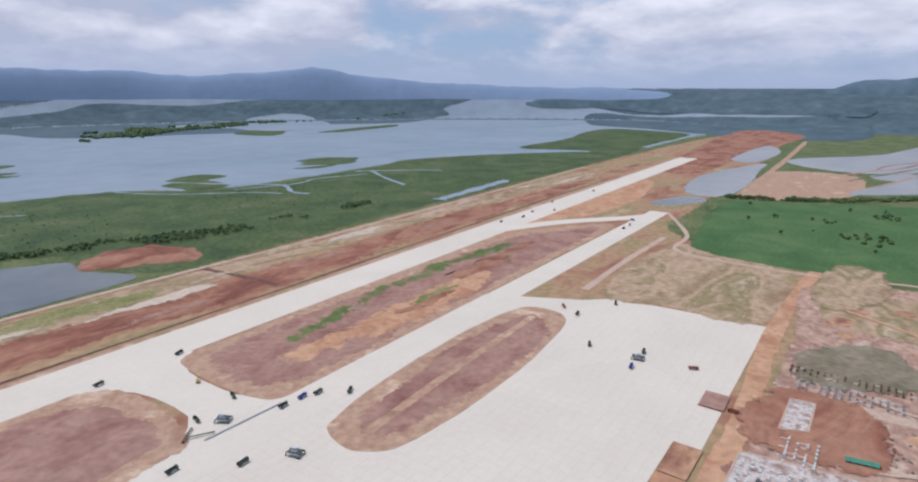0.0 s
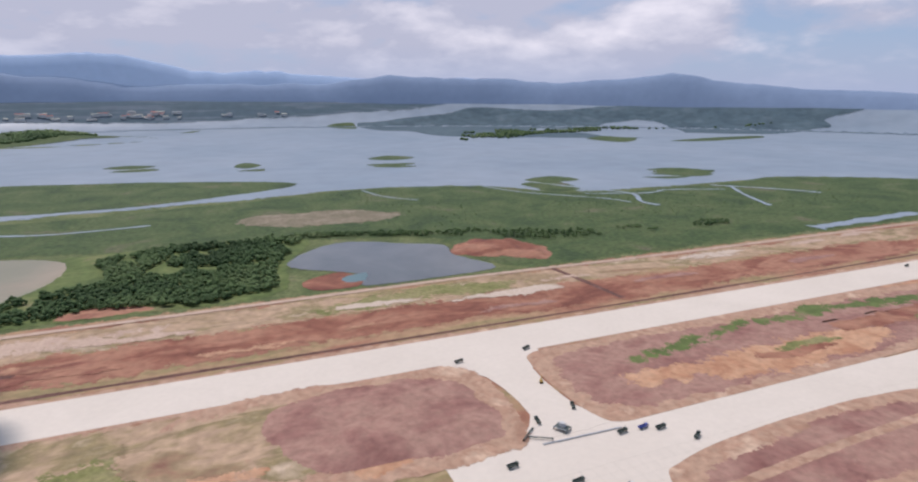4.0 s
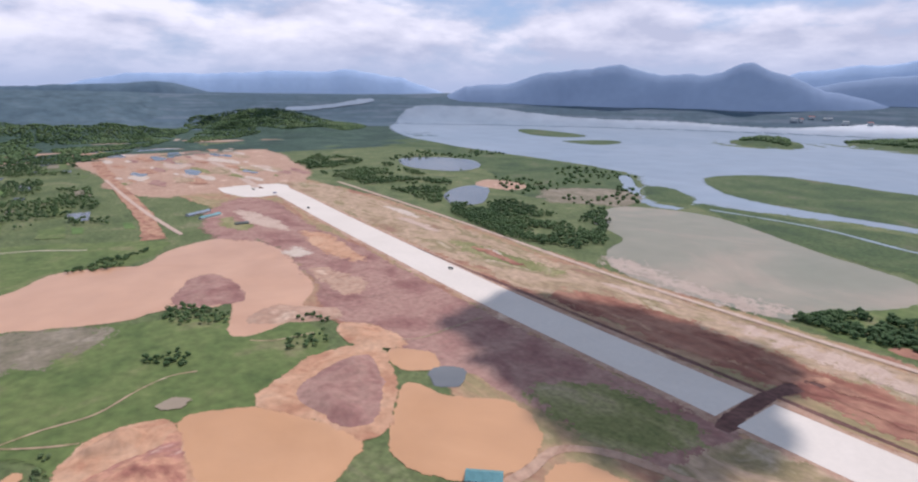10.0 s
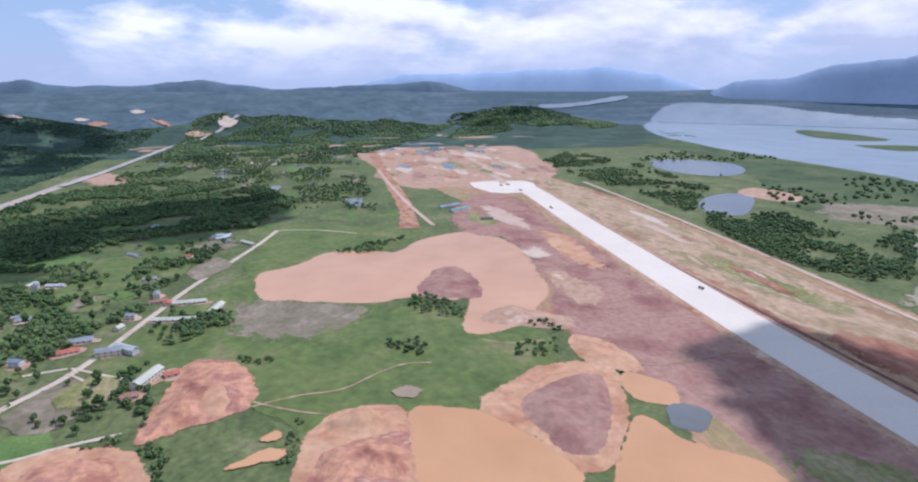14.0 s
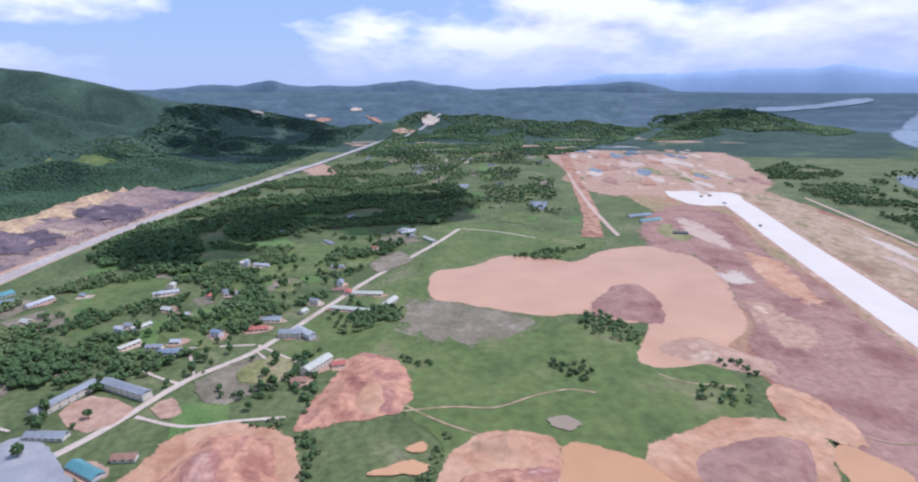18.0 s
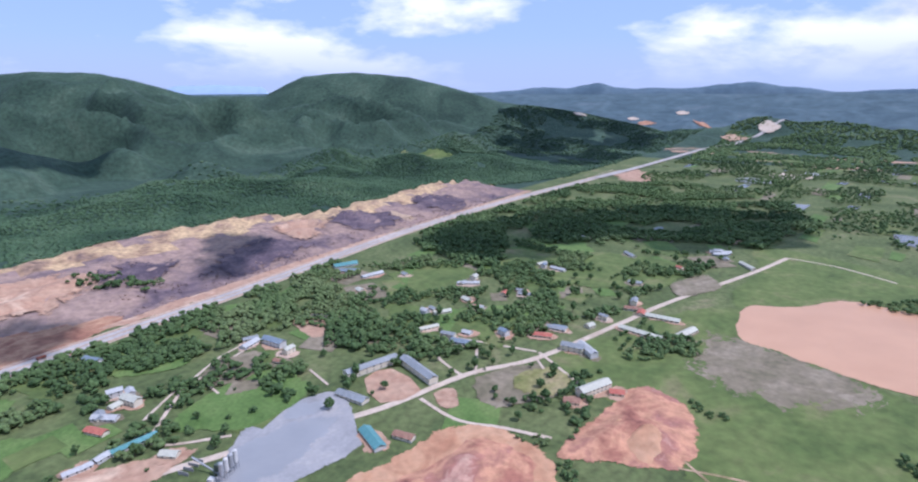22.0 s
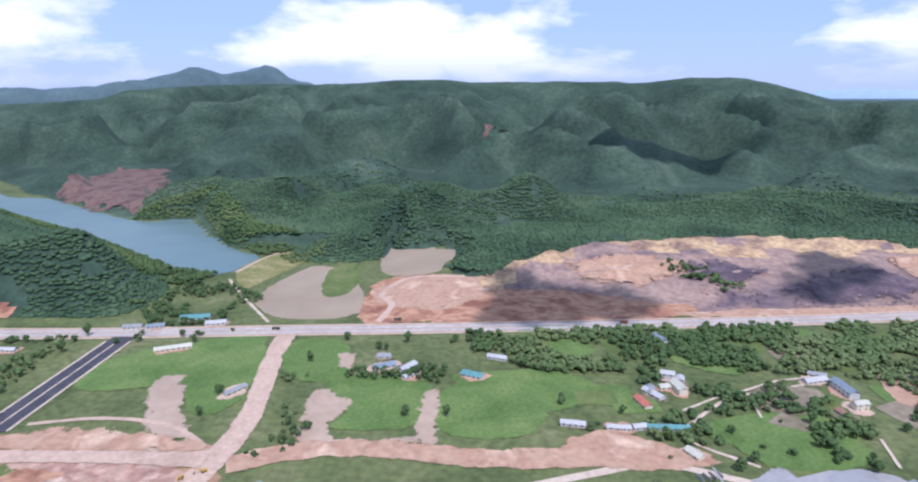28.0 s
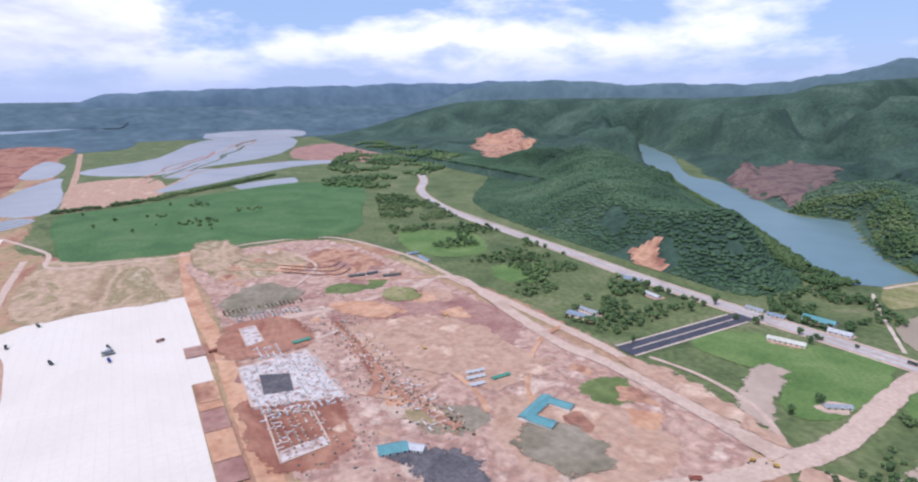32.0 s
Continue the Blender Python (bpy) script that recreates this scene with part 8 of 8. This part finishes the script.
def excavator(label):
    root = tagged(new("excavator"), label, "excavator", "excavators")
    for s in (-1, 1):
        part("track", box_bm(-1.9, s * 1.1 - 0.3, 0, 1.9, s * 1.1 + 0.3, 0.85, 0.2), M["rubber"], root)
    part("house", box_bm(-1.9, -1.25, 0.95, 1.4, 1.25, 2.1, 0.12), M["v_yellow"], root)
    cab = part("cab", box_bm(0.1, 0.25, 2.1, 1.5, 1.2, 3.0, 0.1), M["v_yellow"], root)
    part("glass", box_bm(1.48, 0.35, 2.2, 1.54, 1.1, 2.9), M["dark"], cab)
    for name, a, b_, w_ in (("boom", (1.3, 2.0), (4.6, 4.3), 0.28), ("arm", (4.6, 4.3), (6.2, 1.9), 0.22)):
        L_ = math.hypot(b_[0] - a[0], b_[1] - a[1])
        bm = box_bm(-L_ / 2, -w_, -w_, L_ / 2, w_, w_, 0.05)
        bmesh.ops.transform(bm, matrix=Matrix.Translation(((a[0] + b_[0]) / 2, -0.3, (a[1] + b_[1]) / 2)) @ Matrix.Rotation(-math.atan2(b_[1] - a[1], b_[0] - a[0]), 4, "Y"), verts=bm.verts)
        part(name, bm, M["v_yellow"], root)
    part("bucket", box_bm(5.8, -0.9, 0.9, 6.8, 0.3, 1.9, 0.2), M["v_dark"], root)
    return root


def paver(label):
    """A slipform paver on four crawler legs."""
    root = tagged(new("concrete_paver"), label, "paver", "pavers")
    part("frame", box_bm(-3.2, -5, 1.6, 3.2, 5, 2.6, 0.1), M["v_dark"], root)
    part("engine_housing", box_bm(-2.2, -3, 2.6, 1.6, 2.4, 3.9, 0.15), M["steel"], root)
    part("walkway", box_bm(-4.2, -5, 2.2, -3.2, 5, 2.35), M["steel"], root)
    for sx in (-1, 1):
        for sy in (-1, 1):
            part("leg", box_bm(sx * 3.4 - 0.25, sy * 5.2 - 0.25, 0.6, sx * 3.4 + 0.25, sy * 5.2 + 0.25, 2.6), M["steel"], root)
            part("crawler", box_bm(sx * 3.4 - 1.1, sy * 5.2 - 0.3, 0, sx * 3.4 + 1.1, sy * 5.2 + 0.3, 0.7, 0.2), M["rubber"], root)
    part("canopy", box_bm(-1.5, -2, 5.4, 1.5, 2, 5.55), M["white"], root)
    for sx in (-1.3, 1.3):
        for sy in (-1.8, 1.8):
            part("canopy_post", box_bm(sx - 0.05, sy - 0.05, 3.9, sx + 0.05, sy + 0.05, 5.4), M["steel"], root)
    return root


T_A, T_B, T_C = truck("v_dark", "dark green dump truck parked on pale concrete"), truck("v_blue", "blue dump truck parked on pale concrete"), truck("v_red", "dull red dump truck parked on pale concrete")
EXC, PAV = excavator("yellow tracked excavator with a folded boom"), paver("dark slipform concrete paver on crawler legs")
T_A.matrix_basis, T_B.matrix_basis, T_C.matrix_basis = pose(260, 509, 0.7, 0, 0, 20), pose(274, 352, 0.7, 0, 0, 5), pose(506, 110, 0.7, 0, 0, 120)
EXC.matrix_basis, PAV.matrix_basis = pose(239, 443, 0.7, 0, 0, 60), pose(498, 157, 0.7, 0, 0, 10)
for src, x_, y_, a_ in ((T_A, 188, 506, 10), (T_A, 242, 398, 70), (T_A, 205, 389, 80), (PAV, 217, 373, 30), (T_A, 256, 353, 8), (T_A, 286, 347, 4), (T_A, 303, 328, 30), (PAV, 221, 296, 15), (T_A, 194, 316, 5), (T_A, 162, 346, 5), (T_A, 1121, 562, 5), (T_C, 1048, 520, 15), (T_B, 1053, 362, 60), (T_A, 500, 205, 20), (T_B, 478, 156, 8), (T_A, 514, 157, 12), (T_A, 621, 226, 20), (T_C, 578, 270, 40), (T_A, 566, 248, 10), (T_A, -656, 560, 10), (T_A, -1177, 562, 4), (T_B, -1390, 566, 30), (T_C, -1480, 562, 70), (T_A, -1470, 540, 20), (EXC, 57, -242, 40), (EXC, 69, -234, 100), (T_C, 75, -183, 60), (T_A, -42, -527, 10), (T_A, 90, -497, 2), (T_C, -300, -521, 4), (T_A, -250, -222, 20), (T_C, -262, -228, 100), (EXC, -50, 402, 30), (T_A, 900, 552, 10), (T_A, 960, 540, 4), (T_C, 1010, 548, 2), (T_A, 1300, 545, 3), (T_A, 1010, 352, 20), (T_A, 980, 352, 5), (EXC, 350, -120, 60), (EXC, 420, -180, 200), (T_C, 450, 66, 90)):
    copy_thing(src, pose(x_, y_, 0.75, 0, 0, a_))

# forms and gantry along the taxiway edge
form = tagged(new("paving_form"), "long dark steel paving form laid on the taxiway edge", "paving form")
form.matrix_basis = pose(194, 361, 0.75, 0, 0, -2)
for k in range(8):
    part("form_section", box_bm(k * 8.2, -0.7, 0, k * 8.2 + 7.9, 0.7, 0.35), M["steel"], form)
for x_, y_, a_ in ((190, 376, 40), (196, 368, -30)):
    g_ = tagged(new("gantry_beam"), "dark steel working bridge on small wheels", "working bridge")
    g_.matrix_basis = pose(x_, y_, 0.75, 0, 0, a_)
    part("beam", box_bm(-9, -0.5, 0.9, 9, 0.5, 1.4), M["v_dark"], g_)
    for s in (-8.6, 8.6):
        part("support", box_bm(s - 0.2, -0.8, 0, s + 0.2, 0.8, 0.9), M["rubber"], g_)

# ---------------------------------------------------------------- terminal foundations
def foundation(label, x0, y0, x1, y1, step, beams, mat="white"):
    root = tagged(new("foundation"), label, "foundation")
    root.matrix_basis = pose(0, 0, 0.4)
    stub = None
    g = np.random.default_rng(int(x0))
    for x_ in np.arange(x0, x1, step):
        for y_ in np.arange(y0, y1, step):
            if 328 < x_ < 374 and 12 < y_ < 38:
                continue
            if g.random() < 0.12:
                continue
            if stub is None:
                stub = part("column_stub", box_bm(-0.8, -0.8, 0, 0.8, 0.8, 2.2, 0.06), M[mat], root)
                s_ = stub
            else:
                s_ = new("column_stub", stub.data)
                s_.parent = root
            s_.location = (x_, y_, 0)
            s_.scale = (1, 1, g.uniform(0.5, 1.6))
            for dx_, dy_ in ((1, 0), (0, 1)):
                if g.random() < beams:
                    b_ = part("ground_beam", box_bm(0.8, -0.45, 0, step - 0.8, 0.45, 0.9), M["white"], root) if FIRST[0] is None else new("ground_beam", FIRST[0].data)
                    if FIRST[0] is None:
                        FIRST[0] = b_
                    b_.parent = root
                    b_.location = (x_, y_, 0.1)
                    b_.scale = (step / FIRST[1], 1, 1)
                    b_.rotation_euler = (0, 0, math.pi / 2 * dy_)
    return root


FIRST = [None, 5.6]
main = foundation("white concrete column stubs and ground beams of a terminal", 292, -20, 392, 48, 5.6, 0.45)
patch("pit", [(374, 36), (364, 11), (329, 16), (334, 40)], 2.4, M["coal"], "dark flooded basement pit in the foundations", "pit", step=1, jitter=0.5)
for pts in ([(399, 51), (318, 53), (298, -19), (409, -17)], [(498, 33), (500, 16), (453, 16), (445, 34)], [(244, 48), (229, 50), (235, 15), (248, 14)]):
    patch("slab", pts, 1.6, M["footing"], "dusty pale ground round the foundations", "earth patch", step=1, jitter=1)
edge_beams = tagged(new("foundation"), "pale concrete edge beams round the terminal foundations", "foundation")
for quad in ([(399, 51), (318, 53), (298, -19), (409, -17)], [(308, 46), (229, 50), (235, 13), (287, 11)], [(498, 33), (500, 16), (453, 16), (445, 34)]):
    for (ax, ay), (bx, by) in zip(quad, quad[1:] + quad[:1]):
        bm = box_bm(-math.hypot(bx - ax, by - ay) / 2, -0.8, 0.3, math.hypot(bx - ax, by - ay) / 2, 0.8, 1.5, 0.1)
        bmesh.ops.transform(bm, matrix=pose((ax + bx) / 2, (ay + by) / 2, 0, 0, 0, math.degrees(math.atan2(by - ay, bx - ax))), verts=bm.verts)
        part("beam", bm, M["sand"], edge_beams)
foundation("pale column stubs standing in red excavated earth", 236, 8, 302, 46, 6.0, 0.12, "sand")
foundation("rows of pale column stubs along the trench", 212, -86, 470, -50, 9.0, 0.3, "sand")
foundation("row of grey column stubs on the site", 520, -40, 536, 34, 5.0, 0.3, "yard")
foundation("row of dark timber-shuttered stubs on the site", 552, -50, 566, 44, 5.0, 0.2, "wood")
foundation("white column stubs of a small building", 404, 8, 440, 30, 6.0, 0.5)

pipe = tagged(new("concrete_pipe"), "grey concrete culvert pipe lying on bare earth", "concrete pipe", "culvert pipes")
bm = bmesh.new()
ro, ri = [], []
for x_ in (-1.2, 1.2):
    for r_, lst in ((0.9, ro), (0.72, ri)):
        lst.append([bm.verts.new((x_, r_ * math.cos(a_), 0.9 + r_ * math.sin(a_))) for a_ in np.linspace(0, 2 * math.pi, 13)[:-1]])
for k in range(12):
    j = (k + 1) % 12
    bm.faces.new((ro[0][k], ro[0][j], ro[1][j], ro[1][k]))
    bm.faces.new((ri[0][j], ri[0][k], ri[1][k], ri[1][j]))
    bm.faces.new((ro[0][j], ro[0][k], ri[0][k], ri[0][j]))
    bm.faces.new((ro[1][k], ro[1][j], ri[1][j], ri[1][k]))
part("barrel", bm, M["sand"], pipe)
pipe.matrix_basis = pose(470, -82, 0.4)
g = np.random.default_rng(5)
for line in ([(467, -81), (359, -73), (290, -67), (218, -66)], [(498, -81), (396, -62), (315, -55), (295, -58)]):
    for (ax, ay), (bx, by) in zip(line, line[1:]):
        L_ = math.hypot(bx - ax, by - ay)
        for k in range(int(L_ / 5)):
            if g.random() < 0.75:
                u = k * 5 / L_
                copy_thing(pipe, pose(ax + (bx - ax) * u + g.uniform(-2, 2), ay + (by - ay) * u + g.uniform(-2, 2), 0.4, 0, 0, g.uniform(0, 180)))

# heaps of building material, too many to count
g = np.random.default_rng(9)
for label_, poly, n_, m_, size in (("scattered pale concrete blocks on the site", [(230, -40), (520, -60), (520, -200), (240, -210)], 130, "sand", (0.5, 1.2)), ("scattered dark timber and steel on the site", [(120, 40), (600, 40), (600, -120), (150, -60)], 420, "v_dark", (0.5, 1.5)), ("broken rubble along the quarry foot", [(-1300, -640), (-400, -620), (-400, -570), (-1300, -600)], 500, "rock", (0.6, 2.2)), ("white debris round the foundations", [(300, -18), (405, -18), (395, 50), (315, 50)], 150, "white", (0.5, 1.7))):
    pts = []
    while len(pts) < n_:
        x_, y_ = g.uniform(min(p[0] for p in poly), max(p[0] for p in poly)), g.uniform(min(p[1] for p in poly), max(p[1] for p in poly))
        if inside(np.array([x_]), np.array([y_]), poly)[0] and float(NZ.fbm(np.array([x_ / 30.0]), np.array([y_ / 30.0]), 2)[0]) > 0.42:
            pts.append((x_, y_, float(height(x_, y_)) + 0.6))
    tagged(blobs("rubble", pts, g.uniform(size[0], size[1], n_), M[m_], 0.6, 0.35, smooth_shade=False, seed=n_), label_, "rubble", kind="stuff")

# far town on the lagoon's north shore
town = None
for k in range(46):
    a_ = radians(g.choice([g.uniform(84, 116), g.uniform(92, 104)]))
    r_ = g.uniform(4570, 4640)
    L_, h_ = g.uniform(20, 60), g.uniform(8, 22)
    x_, y_ = r_ * math.cos(a_), r_ * math.sin(a_)
    t_ = tagged(new("far_building"), "distant white town building on the far shore", "building", "far town")
    t_.matrix_basis = pose(x_, y_, float(height(x_, y_)) - 1, 0, 0, math.degrees(a_) + 90)
    part("wall", box_bm(-L_ / 2, -8, 0, L_ / 2, 8, h_), M["white"], t_)
    part("roof", roof_bm(L_, 16, h_, 3), M[("r_pale", "r_red", "r_grey")[k % 3]], t_)

# debris, timber and blocks heaped along the trench
for what, m_, n_ in (("pale broken concrete along the trench", "sand", 260), ("dark timber and steel along the trench", "wood", 260), ("reddish earth clods along the trench", "red", 300)):
    g = np.random.default_rng(n_ + len(m_))
    pts = []
    for k in range(n_):
        u = g.random() * (len(TRENCH) - 1.001)
        (ax, ay), (bx, by) = TRENCH[int(u)], TRENCH[int(u) + 1]
        u -= int(u)
        pts.append((ax + (bx - ax) * u + g.normal() * 8, ay + (by - ay) * u + g.normal() * 8, 0.7))
    tagged(blobs("rubble", pts, g.uniform(0.5, 1.9, n_), M[m_], 0.6, 0.4, smooth_shade=False, seed=n_), what, "rubble", kind="stuff")

# bare yards round the houses
g = np.random.default_rng(77)
for hs in HOUSES:
    if hs[0] in ("house", "hall", "shed") and g.random() < 0.75:
        a_ = g.uniform(0.75, 1.05) * hs[3] / 2 + 5
        th = radians(hs[5])
        pts = [(hs[1] + math.cos(th) * a_ * math.cos(t_) * g.uniform(0.7, 1.2) - math.sin(th) * (hs[4] / 2 + 6) * math.sin(t_) * g.uniform(0.7, 1.3), hs[2] + math.sin(th) * a_ * math.cos(t_) * g.uniform(0.7, 1.2) + math.cos(th) * (hs[4] / 2 + 6) * math.sin(t_) * g.uniform(0.7, 1.3)) for t_ in np.linspace(0, 6.28, 9)[:-1]]
        patch("yard", pts, -0.9, M[("fallow", "tan", "sand", "tan")[int(g.integers(4))]], "bare trodden yard round a house", "yard", step=3, jitter=3)
